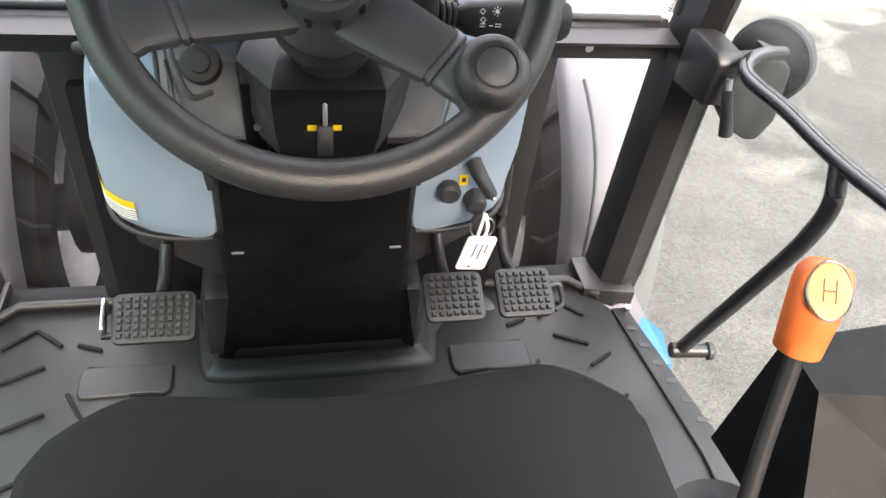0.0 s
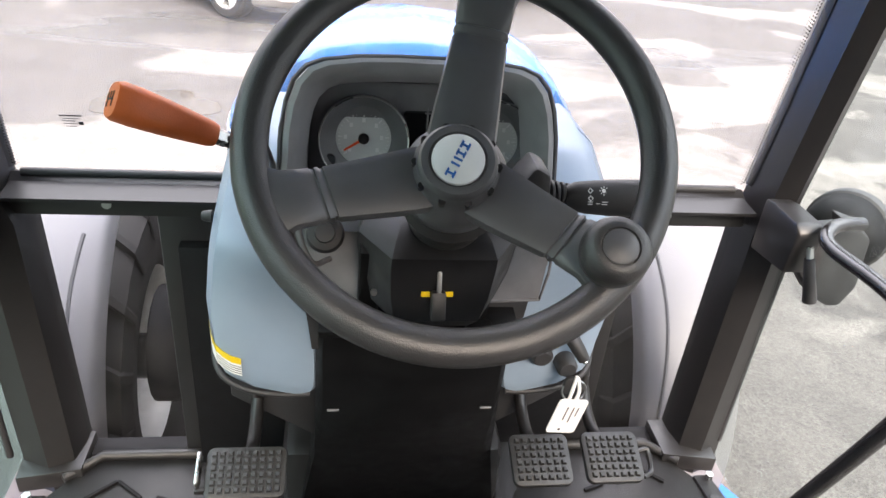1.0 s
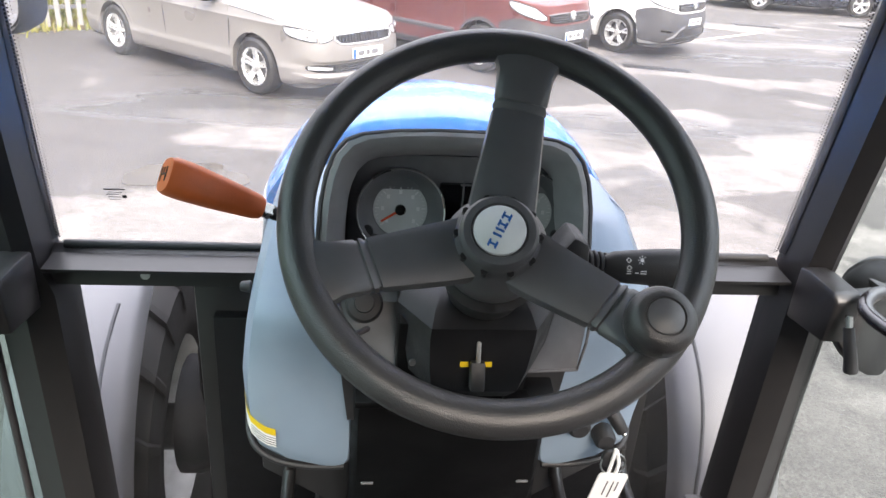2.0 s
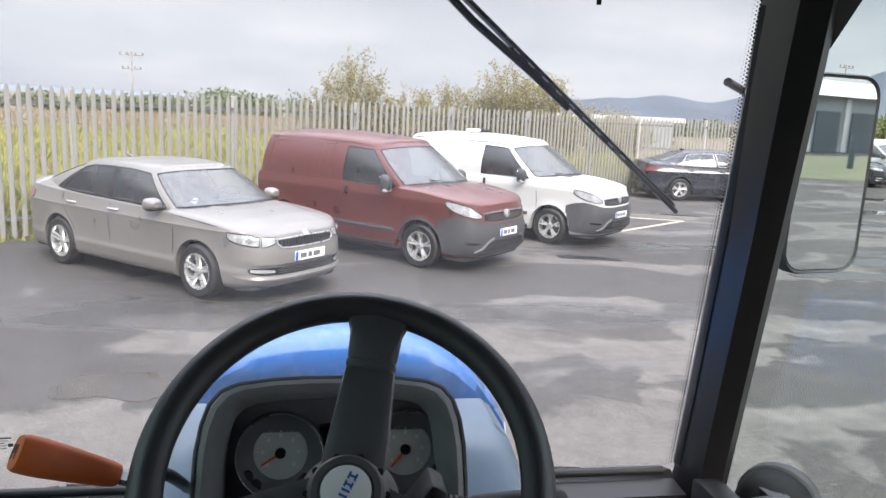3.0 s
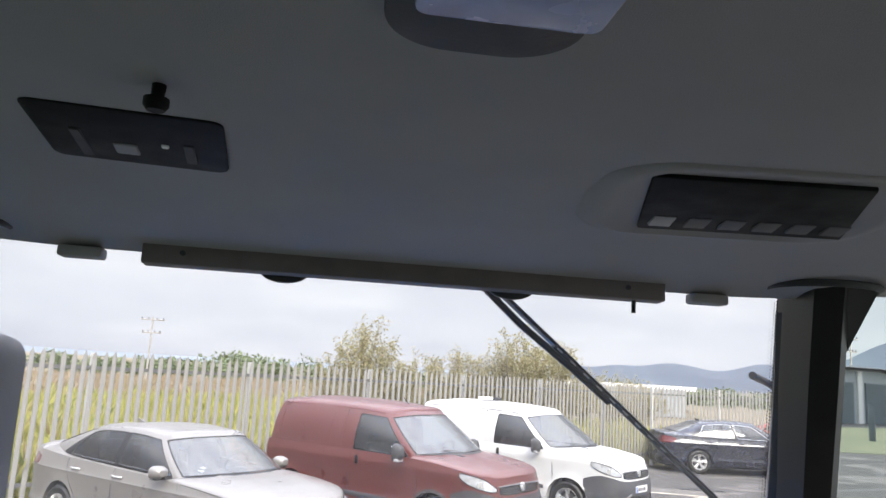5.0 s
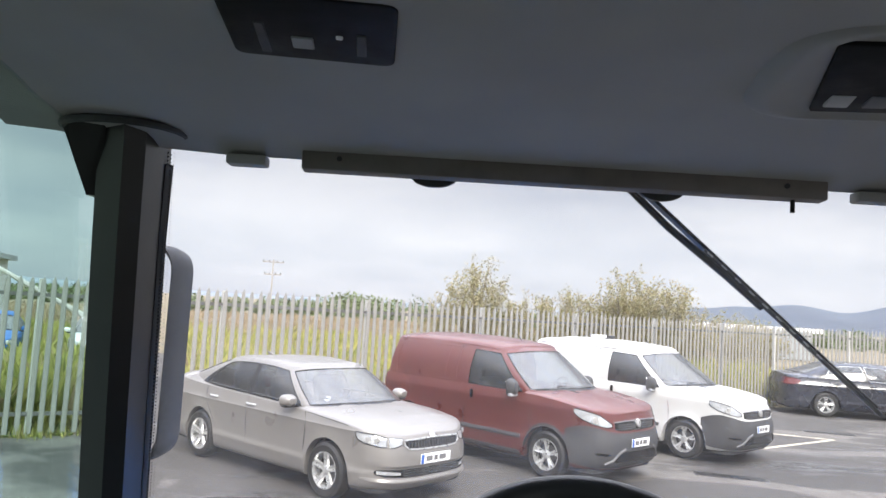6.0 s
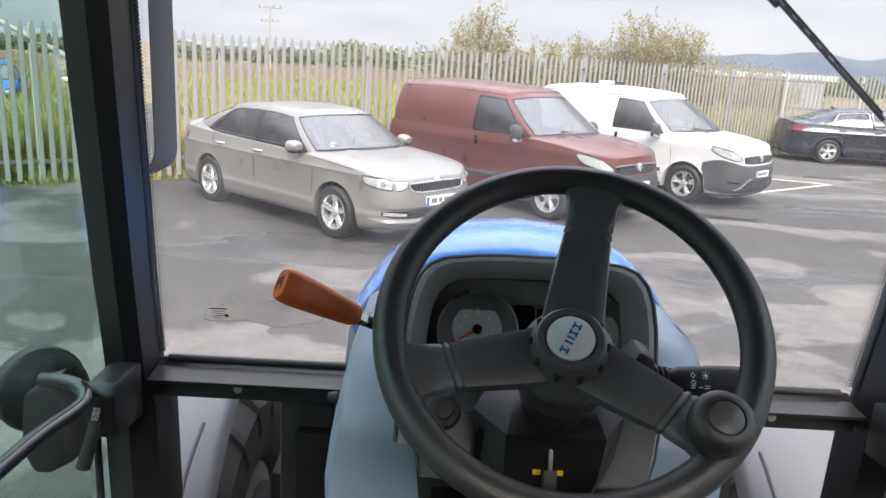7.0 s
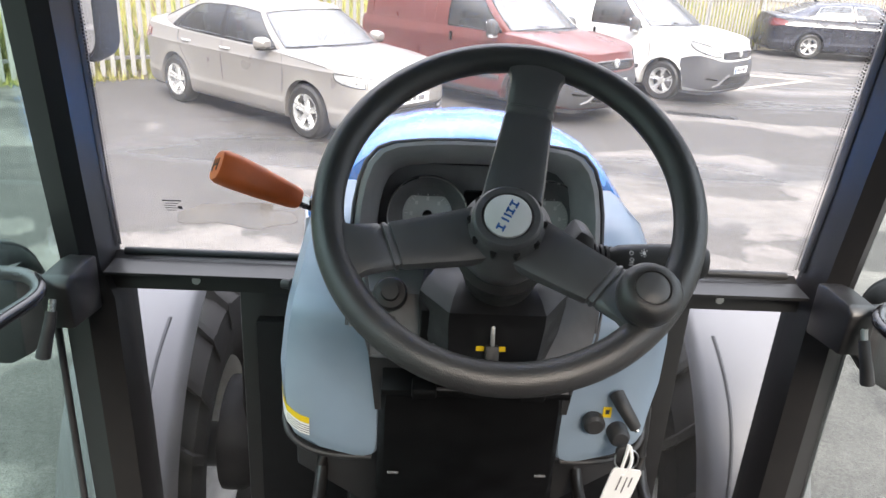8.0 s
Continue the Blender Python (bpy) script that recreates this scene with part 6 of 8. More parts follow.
def vehicle(name, label, at, turn, spec, paint, category="car"):
    """A car or van: a skirt of skin round its outline, bonnet and deck, and a glasshouse with slanted pillars. x is ahead."""
    v = thing(name, (at[0], at[1], 0), label, category, "parked vehicles", turn=turn)
    sh = Shell(spec)
    body = bmesh.new()
    N = len(sh.s)
    levels = spec["levels"]
    fr = range(len(levels) + 2)
    base, roof, tags = spec["base"], spec["roof"], spec["tags"]
    per = 7
    B, R_, T = smooth_path(base, per), smooth_path(roof, per), [t for t in tags for _ in range(per)]
    plan_x = [p.x for p in B]
    plan_y = [p.y for p in B]

    def belt(x):
        """Half width and height of the foot of the glasshouse at x."""
        return (float(np.interp(-x, [-q for q in plan_x], plan_y)), float(np.interp(-x, [-q for q in plan_x], [p.z for p in B])))
    hood_x, hood_z = [a for a, _ in spec["bonnet"]], [b for _, b in spec["bonnet"]]
    deck_x, deck_z = [a for a, _ in spec["deck"]], [b for _, b in spec["deck"]]
    xc, xd = plan_x[0], plan_x[-1]
    for sd in (1, -1):
        cols = []
        for i, s in enumerate(sh.s):
            lo, hi = sh.low(s), sh.top(s)
            lip = sh.on(s, lo, sd, -0.10)
            col = [body.verts.new(lip)] + [body.verts.new(sh.on(s, z, sd)) for z in (lo, *(min(max(q, lo), hi) for q in levels), hi)]
            e = col[-1].co
            x = e.x
            nb = 9
            if x > xc - 0.42 * (1 if abs(e.y) > 0.5 else 0) - 0.02 or x < xd + 0.02:
                ahead = x > 0
                tx = min(x, hood_x[0]) if ahead else max(x, deck_x[-1])
                tz = float(np.interp(tx, hood_x[::-1], hood_z[::-1])) if ahead else float(np.interp(tx, deck_x[::-1], deck_z[::-1]))
                for k in range(1, nb + 1):
                    g = (k / nb) ** 1.7
                    yy = e.y * (1 - g)
                    ridge = 0.010 * math.exp(-((abs(yy) - 0.42) / 0.07) ** 2) * min(1, (hood_x[0] - x) * 2.0) if ahead and x < hood_x[0] else 0.0
                    col.append(body.verts.new((x + (tx - x) * g, yy, e.z + (tz - e.z) * (1 - (1 - g) ** 2.4) ** (1 / 1.9) + ridge)))
            else:
                w, zz = belt(x)
                for k in range(1, nb + 1):
                    g = min(k / 3, 1)
                    col.append(body.verts.new((x, e.y + (sd * w - e.y) * g, e.z + (zz - 0.004 - e.z) * g)))
            cols.append(col)
        for a, b in zip(cols, cols[1:]):
            for k in range(len(a) - 1):
                quad = [a[k], a[k + 1], b[k + 1], b[k]]
                c = sum((q.co for q in quad), Vector()) / 4
                if k >= len(fr) and xd + 0.08 < c.x < xc - 0.02 and abs(c.y) < belt(c.x)[0] - 0.03:
                    continue
                quad = [q for i_, q in enumerate(quad) if all((q.co - p.co).length > 1e-5 for p in quad[:i_])]
                if len(quad) < 3:
                    continue
                body.faces.new(quad)
    bmesh.ops.remove_doubles(body, verts=body.verts, dist=2e-4)
    bmesh.ops.dissolve_degenerate(body, edges=body.edges[:], dist=1e-4)
    part("body", body, paint, v, local=True, angle=34)
    # glasshouse
    rows_t = (0, 0.055, 0.2, 0.38, 0.56, 0.74, 0.90, 1.0)
    groups = {}
    house = bmesh.new()
    for sd in (1, -1):
        grid = []
        for i in range(len(B)):
            b, r = B[i], R_[i]
            out = Vector((0.35 * (1 if b.x > 0 else -1) * (1 - min(abs(b.y) / 0.6, 1)), min(abs(b.y) / 0.6, 1), 0)) * spec.get("bulge", 0.03)
            grid.append([b.lerp(r, t) + out * math.sin(math.pi * t) for t in rows_t])
        grid = [[Vector((p.x, sd * p.y, p.z)) for p in g] for g in grid]
        for i in range(len(B) - 1):
            tag = T[i]
            for k in range(len(rows_t) - 1):
                quad = [grid[i][k], grid[i + 1][k], grid[i + 1][k + 1], grid[i][k + 1]]
                if tag == "paint" or (k == len(rows_t) - 2):
                    key = ("paint", 0)
                elif tag == "black" or (k == 0 and tag != "paint"):
                    key = ("frame", sd)
                else:
                    key = (tag, 0 if tag in ("windscreen", "rear_window") else sd)
                groups.setdefault(key, []).append(quad)
        prev = None
        for i in range(len(B)):
            r = grid[i][-1]
            tx = min(max(r.x, R_[-1].x + 0.25), R_[0].x - 0.25)
            tz = float(np.interp(-tx, [-a for a, _ in spec["crown"]], [b for _, b in spec["crown"]]))
            line = [r + (Vector((tx, 0, tz)) - r) * g for g in (0, 0.03, 0.09, 0.2, 0.4, 0.7, 1.0)]
            for q, g in zip(line, (0, 0.03, 0.09, 0.2, 0.4, 0.7, 1.0)):
                q.z = r.z + (tz - r.z) * (1 - (1 - g) ** 2.8) ** 0.55
            if prev:
                for k in range(len(line) - 1):
                    groups.setdefault(("paint", 0), []).append([prev[k], line[k], line[k + 1], prev[k + 1]])
            prev = line
    for (nm, sd), quads in groups.items():
        bm = house if nm == "paint" else bmesh.new()
        for q in quads:
            bm.faces.new([bm.verts.new(p) for p in q])
        bmesh.ops.remove_doubles(bm, verts=bm.verts, dist=2e-4)
        bmesh.ops.dissolve_degenerate(bm, edges=bm.edges[:], dist=1e-4)
        if nm == "paint":
            part("roof_and_pillars", bm, paint, v, local=True, angle=30)
        elif nm == "frame":
            part("window_frame", bm, M_BUMPER if spec.get("van") else M_SCREEN, v, "black window surround", local=True)
        else:
            o = part(nm, bm, M_CARGLASS if sd == 0 else M_CARSIDE, v, local=True)
            part("window_trim", edge_trim(quads), M_STEEL if spec.get("chrome") and sd else M_SCREEN, o, local=True)
    # dark cabin and underbody
    x0, x1, wid = sh.line[-1, 0], sh.line[0, 0], float(max(sh.line[:, 1]))
    part("underbody", slab(rounded(x1 - x0 - 0.35, 2 * (wid - 0.14), 0.2, 3, (x0 + x1) / 2, 0), "z", 0.17, 0.58), M_INTERIOR, v, local=True)
    a, c = spec["cabin"]
    part("cabin_floor", box(((a + c) / 2, 0, 0.62), (c - a, 2 * (wid - 0.16), 0.1)), M_INTERIOR, v, local=True)
    for sx in spec["seats"]:
        for sy_ in (-0.36, 0.36):
            st_ = part("seat", box((sx, sy_, 0.92), (0.16, 0.46, 0.60), Matrix.Rotation(radians(-10), 3, "Y"), 0.07), M_INTERIOR, v, local=True)
            part("headrest", box((sx - 0.08, sy_, 1.25), (0.09, 0.26, 0.15), None, 0.04), M_INTERIOR, st_, local=True)
    if spec.get("bulkhead"):
        part("bulkhead", box((spec["bulkhead"], 0, 1.18), (0.03, 1.44, 1.0)), M_BUMPER, v, local=True)
    part("fascia", box((spec["dash"], 0, spec["dash_z"]), (0.42, 1.3, 0.16), None, 0.05), M_INTERIOR, v, local=True)
    part("cabin_steering_wheel", tube([(spec["dash"] - 0.32 + 0.06 * math.sin(q), 0.36 + 0.18 * math.cos(q), spec["dash_z"] + 0.06 + 0.17 * math.sin(q)) for q in (2 * math.pi * k / 20 for k in range(21))], 0.014, 6), M_SCREEN, v, local=True)
    # wheels
    R = spec["R"]
    for ax in (spec["wb"] / 2, -spec["wb"] / 2):
        for s in (-1, 1):
            m = Matrix.Translation((ax, s * (wid - 0.115), R)) @ Matrix.Rotation(radians(-90 * s), 4, "X")
            wh = part("wheel", lathe([(R * 0.62, -0.09), (R * 0.68, -0.10), (R * 0.88, -0.105), (R * 0.97, -0.085), (R, -0.05), (R, 0.05), (R * 0.97, 0.085), (R * 0.88, 0.105), (R * 0.68, 0.10), (R * 0.64, 0.085), (R * 0.62, -0.09)], m, 36), M_TYRE, v, "black road tyre", local=True)
            part("rim", lathe([(R * 0.66, 0.094), (R * 0.665, 0.100), (R * 0.62, 0.099), (R * 0.585, 0.06), (R * 0.57, -0.06)], m, 36), M_ALLOY, wh, "silver wheel rim", local=True)
            part("brake_disc", lathe([(0.0, 0.0), (R * 0.57, 0.0)], m, 24), M_INTERIOR, wh, local=True)
            part("brake_rotor", lathe([(0.0, 0.02), (R * 0.40, 0.02), (R * 0.40, 0.01)], m, 24), M_FENDER, wh, local=True)
            ns = spec.get("spokes", 5)
            for k in range(ns):
                sb = bmesh.new()
                a_ = 2 * math.pi * k / ns + 0.3
                for da in ((-0.17, 0.17) if spec.get("twin") else (0.0,)):
                    w0, w1 = (0.022, 0.017) if spec.get("twin") else (0.032, 0.043)
                    sec = []
                    for r, hgt in ((R * 0.10, 0.066), (R * 0.32, 0.076), (R * 0.61, 0.092)):
                        aa = a_ + da * (r / (R * 0.6))
                        d, q = Vector((math.cos(aa), math.sin(aa), 0)), Vector((-math.sin(aa), math.cos(aa), 0))
                        wv = w0 + (w1 - w0) * r / (R * 0.6)
                        sec.append([m @ (d * r + q * u * wv + Vector((0, 0, hgt + z))) for u, z in ((-1, -0.02), (1, -0.02), (0.75, 0.006), (0.0, 0.0), (-0.75, 0.006))])
                    loft(sec, bm=sb)
                part("wheel_spoke", sb, M_ALLOY, wh, local=True, smooth=False)
            part("wheel_cap", lathe([(R * 0.17, 0.05), (R * 0.17, 0.082), (R * 0.12, 0.09), (0, 0.09)], m, 20), M_ALLOY, wh, local=True)
    return v, sh


def edge_trim(quads):
    """A thin strip round the outline of a group of panes."""
    count = {}
    for q in quads:
        for a, b in zip(q, q[1:] + q[:1]):
            key = tuple(sorted((tuple(round(c, 4) for c in a), tuple(round(c, 4) for c in b))))
            count[key] = count.get(key, 0) + 1
    bm = bmesh.new()
    for (a, b), c in count.items():
        if c == 1 and (Vector(a) - Vector(b)).length > 1e-3:
            tube([a, b], 0.009, 5, bm=bm)
    return bm


def plate(v, c, turn, w=0.50):
    """A number plate with plain bars for its writing."""
    m = Matrix.Translation(c) @ Matrix.Rotation(radians(turn), 4, "Z")
    b = box((0, 0, 0), (0.012, w, 0.11), None, 0.003, 1)
    b.transform(m)
    p = part("number_plate", b, M_PLATE, v, "white number plate", local=True)
    b = box((0.0075, -w / 2 + 0.025, 0), (0.003, 0.045, 0.105))
    b.transform(m)
    part("plate_band", b, M_PLATEBLUE, p, local=True, smooth=False)
    for k, (y, ww) in enumerate(((-0.115, 0.10), (-0.005, 0.06), (0.11, 0.11))):
        b = box((0.0075, y * w / 0.5, 0), (0.003, ww * w / 0.5, 0.055))
        b.transform(m)
        part("writing_bar", b, M_FENDER, p, local=True, smooth=False)


def side_mirror(v, x, y, z, paint, tall=False):
    for s in (-1, 1):
        b = bmesh.new()
        hh = 0.125 if tall else 0.072
        loft([[(x + dx, s * (y + 0.11 + (0.085 if tall else 0.105) * k * math.copysign(abs(math.cos(t)) ** 0.7, math.cos(t))), z + hh * k * math.copysign(abs(math.sin(t)) ** 0.7, math.sin(t))) for t in (2 * math.pi * j / 20 for j in range(20))] for dx, k in ((0.10, 0.45), (0.07, 0.8), (0.0, 1.0), (-0.03, 1.0), (-0.035, 0.9))], bm=b)
        h = part("side_mirror", b, M_BUMPER if tall else paint, v, local=True)
        if tall:
            part("indicator_strip", box((x + 0.035, s * (y + 0.11), z - hh * 0.80), (0.07, 0.15, 0.05), None, 0.015), M_LAMP, h, local=True)
        else:
            part("lower_shell", box((x + 0.01, s * (y + 0.10), z - hh * 0.85), (0.10, 0.17, 0.035), None, 0.012), M_SCREEN, h, local=True)
        part("mirror_face", box((x - 0.036, s * (y + 0.11), z), (0.004, 0.15, hh * 1.5), None, 0.001, 1), M_MIRROR, h, local=True)
        part("mirror_foot", box((x + 0.01, s * (y + 0.01), z - 0.06), (0.09, 0.13, 0.04), None, 0.01), M_SCREEN, h, local=True)


SEDAN = dict(wb=2.686, R=0.318, low=0.19, levels=(0.21, 0.25, 0.30, 0.335, 0.365, 0.385, 0.415, 0.44, 0.465, 0.53, 0.60, 0.66, 0.72, 0.77, 0.80, 0.82, 0.832, 0.85, 0.88, 0.92, 0.96),
             outline=[(2.235, 0, 0.775), (2.228, 0.25, 0.775), (2.19, 0.50, 0.780), (2.10, 0.68, 0.795), (1.96, 0.795, 0.818), (1.78, 0.858, 0.855), (1.4, 0.887, 0.892), (0.8, 0.900, 0.93), (0, 0.907, 0.955), (-0.8, 0.905, 0.972), (-1.4, 0.895, 0.99), (-1.8, 0.872, 1.005), (-2.1, 0.825, 1.015), (-2.28, 0.73, 1.02), (-2.37, 0.55, 1.02), (-2.41, 0.25, 1.02), (-2.42, 0, 1.02)],
             side_profile=[(0.18, 0.10), (0.21, 0.045), (0.25, 0.022), (0.335, 0.010), (0.385, 0.0), (0.415, 0.010), (0.44, 0.015), (0.60, 0.015), (0.80, 0.004), (0.82, 0.0), (0.85, 0.014), (0.94, 0.042), (1.03, 0.062)],
             front_profile=[(0.18, 0.13), (0.22, 0.05), (0.27, 0.008), (0.30, 0.0), (0.335, 0.02), (0.44, 0.02), (0.465, 0.0), (0.58, 0.004), (0.64, 0.018), (0.75, 0.045), (0.80, 0.085), (1.02, 0.10)],
             bonnet=[(2.12, 0.805), (2.0, 0.862), (1.75, 0.938), (1.45, 0.985), (1.1, 1.005), (0.7, 1.02)], deck=[(-1.8, 1.105), (-2.0, 1.115), (-2.2, 1.11), (-2.34, 1.085)],
             base=[(1.22, 0, 0.995), (1.16, 0.36, 0.992), (1.02, 0.64, 0.975), (0.88, 0.755, 0.958), (0.74, 0.795, 0.952), (0.26, 0.826, 0.964), (-0.24, 0.832, 0.975), (-0.33, 0.833, 0.977), (-0.95, 0.825, 0.99), (-1.36, 0.795, 1.005), (-1.52, 0.77, 1.025), (-1.86, 0.66, 1.085), (-2.02, 0.36, 1.108), (-2.06, 0, 1.11)],
             roof=[(0.42, 0, 1.408), (0.39, 0.33, 1.402), (0.33, 0.52, 1.384), (0.25, 0.575, 1.362), (0.16, 0.592, 1.362), (-0.06, 0.605, 1.388), (-0.34, 0.61, 1.40), (-0.41, 0.61, 1.40), (-0.86, 0.598, 1.378), (-1.12, 0.578, 1.325), (-1.22, 0.565, 1.295), (-1.26, 0.48, 1.335), (-1.22, 0.27, 1.372), (-1.21, 0, 1.38)],
             tags=["windscreen", "windscreen", "windscreen", "paint", "front_window", "front_window", "black", "side_window", "side_window", "black", "paint", "rear_window", "rear_window"],
             crown=[(0.42, 1.41), (0.15, 1.445), (-0.25, 1.462), (-0.7, 1.448), (-1.21, 1.385)],
             cabin=(-1.5, 1.0), seats=(-0.15, -1.0), dash=0.78, dash_z=0.92, spokes=5)
h_ = lambda a: Vector((math.cos(radians(a)), math.sin(radians(a)), 0))
def from_wheel(x, y, a, wb, half):
    """The middle of a vehicle from the ground under its near front wheel."""
    h = h_(a)
    c = Vector((x, y, 0)) - h * wb / 2 + Vector((-h.y, h.x, 0)) * half
    return (c.x, c.y)


def sedan_details(v, sh, paint, silver=True):
    Y, X_ = lambda y: sh.at(y=y), lambda x: sh.at(x=x)
    for s in (-1, 1):
        hl = sh.patch("headlamp", [(Y(0.665), 0.672, 0.772), (Y(0.72), 0.675, 0.785), (X_(2.0), 0.688, 0.80), (X_(1.90), 0.708, 0.812), (X_(1.83), 0.738, 0.822), (X_(1.80), 0.775, 0.822)], M_LAMP, v, "clear wrap-round headlamp", s, 0.005, edge=(0.006, M_SCREEN))
        for x in (2.03, 1.94):
            c = sh.on(X_(x), 0.745, s, 0.008)
            part("reflector", lathe([(0, 0.0), (0.030, 0.0), (0.034, 0.004), (0, 0.008)], Matrix.Translation(c) @ Matrix.Rotation(radians(55 * s), 4, "Z") @ Matrix.Rotation(radians(90), 4, "Y"), 16), M_ALLOY, hl, local=True)
        sh.patch("inner_headlamp", [(Y(0.485), 0.70, 0.762), (Y(0.56), 0.672, 0.768), (Y(0.64), 0.660, 0.773)], M_LAMP, v, "narrow inner headlamp", s, 0.005, edge=(0.005, M_SCREEN))
        sh.patch("fog_lamp", [(Y(0.50), 0.372, 0.398), (Y(0.62), 0.374, 0.412), (Y(0.74), 0.385, 0.42)], M_LAMP, v, "slim fog lamp", s, 0.014)
        sh.patch("tail_lamp", [(X_(-1.98), 0.84, 0.93), (X_(-2.15), 0.80, 0.97), (X_(-2.30), 0.79, 0.98), (X_(-2.37), 0.80, 0.98)], M_TAIL, v, "red tail lamp", s)
        for x in (-0.10, -0.98):
            c = [sh.on(X_(x + dx), 0.872, s, o) for dx, o in ((0.03, 0.0), (-0.02, 0.024), (-0.12, 0.026), (-0.17, 0.002))]
            part("door_handle", tube(smooth_path(c, 3), 0.0125, 8), M_ALLOY if silver else paint, v, "pale door handle", local=True)
    sh.seam(v, [(0.90, 0.25), (0.93, 0.5), (0.95, 0.78), (0.90, 0.93)])
    sh.seam(v, [(-0.24, 0.24), (-0.25, 0.5), (-0.26, 0.78), (-0.26, 0.955)])
    sh.seam(v, [(-0.90, 0.24), (-0.97, 0.50), (-1.14, 0.70), (-1.24, 0.85), (-1.26, 0.985)])
    for s in (-1, 1):
        part("bonnet_gap", tube(smooth_path([sh.on(X_(x), sh.top(X_(x)) - 0.004, s, 0.0) for x in (0.95, 1.3, 1.65, 1.92)], 3), 0.0042, 5), M_INTERIOR, v, local=True)
    gr = sh.patch("grille", [(0.0, 0.638, 0.752), (Y(0.10), 0.638, 0.750), (Y(0.30), 0.640, 0.745), (Y(0.40), 0.648, 0.742), (Y(0.455), 0.69, 0.738)], M_SCREEN, v, "black slatted grille", 0, 0.004, edge=(0.010, M_ALLOY))
    for k in range(19):
        y = -0.405 + 0.045 * k
        line = [sh.on(Y(abs(y)), z, 1 if y >= 0 else -1, 0.010) for z in (0.652, 0.70, 0.738)]
        part("grille_slat", tube(line, 0.0055, 4), M_BUMPER, gr, local=True, smooth=False)
    part("maker_badge", lathe([(0, 0.0), (0.036, 0.0), (0.040, 0.008), (0.03, 0.016), (0, 0.014)], Matrix.Translation(sh.on(0, 0.772, 1, -0.006)) @ Matrix.Rotation(radians(60), 4, "Y"), 20), M_ALLOY, v, local=True)
    sh.patch("lower_grille", [(0.0, 0.338, 0.432), (Y(0.45), 0.340, 0.432), (Y(0.66), 0.350, 0.432), (Y(0.745), 0.375, 0.425), (X_(2.02), 0.392, 0.412)], M_SCREEN, v, "black lower air intake", 0, 0.004)
    for z in (0.36, 0.385, 0.41):
        sh.patch("intake_bar", [(0.0, z, z + 0.007), (Y(0.46), z, z + 0.007)], M_BUMPER, v, "", 0, 0.009)
    sh.patch("lower_lip", [(0.0, 0.278, 0.318), (Y(0.5), 0.282, 0.322), (Y(0.70), 0.292, 0.330), (X_(2.0), 0.305, 0.335), (X_(1.88), 0.318, 0.336)], paint, v, "lip under the bumper in body colour", 0, 0.012)
    p = sh.on(0, 0.53, 1, 0.012)
    plate(v, (p.x, 0, 0.53), 0)
    side_mirror(v, 0.66, 0.84, 1.02, paint)
    for y0, y1 in ((0.35, -0.2), (-0.05, -0.6)):
        part("windscreen_wiper", tube([(1.07, y0, 1.02), (0.98 if abs(y1) < 0.4 else 0.84, y1, 1.052)], 0.007, 5), M_SCREEN, v, local=True)
    part("screen_label", box((0.86, -0.50, 1.045), (0.004, 0.13, 0.06), Matrix.Rotation(radians(-60), 3, "Y") @ Matrix.Rotation(radians(30), 3, "X")), M_WHITE, v, "small pale paper disc behind the windscreen", local=True, smooth=False)
    part("roof_aerial", loft([[(-1.12, 0.0, 1.40), (-1.0, 0.02, 1.43), (-1.0, -0.02, 1.43)], [(-1.17, 0, 1.47), (-1.15, 0.004, 1.47), (-1.15, -0.004, 1.47)]]), paint, v, local=True)


ov, sh_ = vehicle("saloon_car", "beige-silver saloon car parked facing the tractor", from_wheel(-1.33, 7.88, -41.5, 2.686, 0.80), -41.5, SEDAN, M_SILVER)
sedan_details(ov, sh_, M_SILVER)

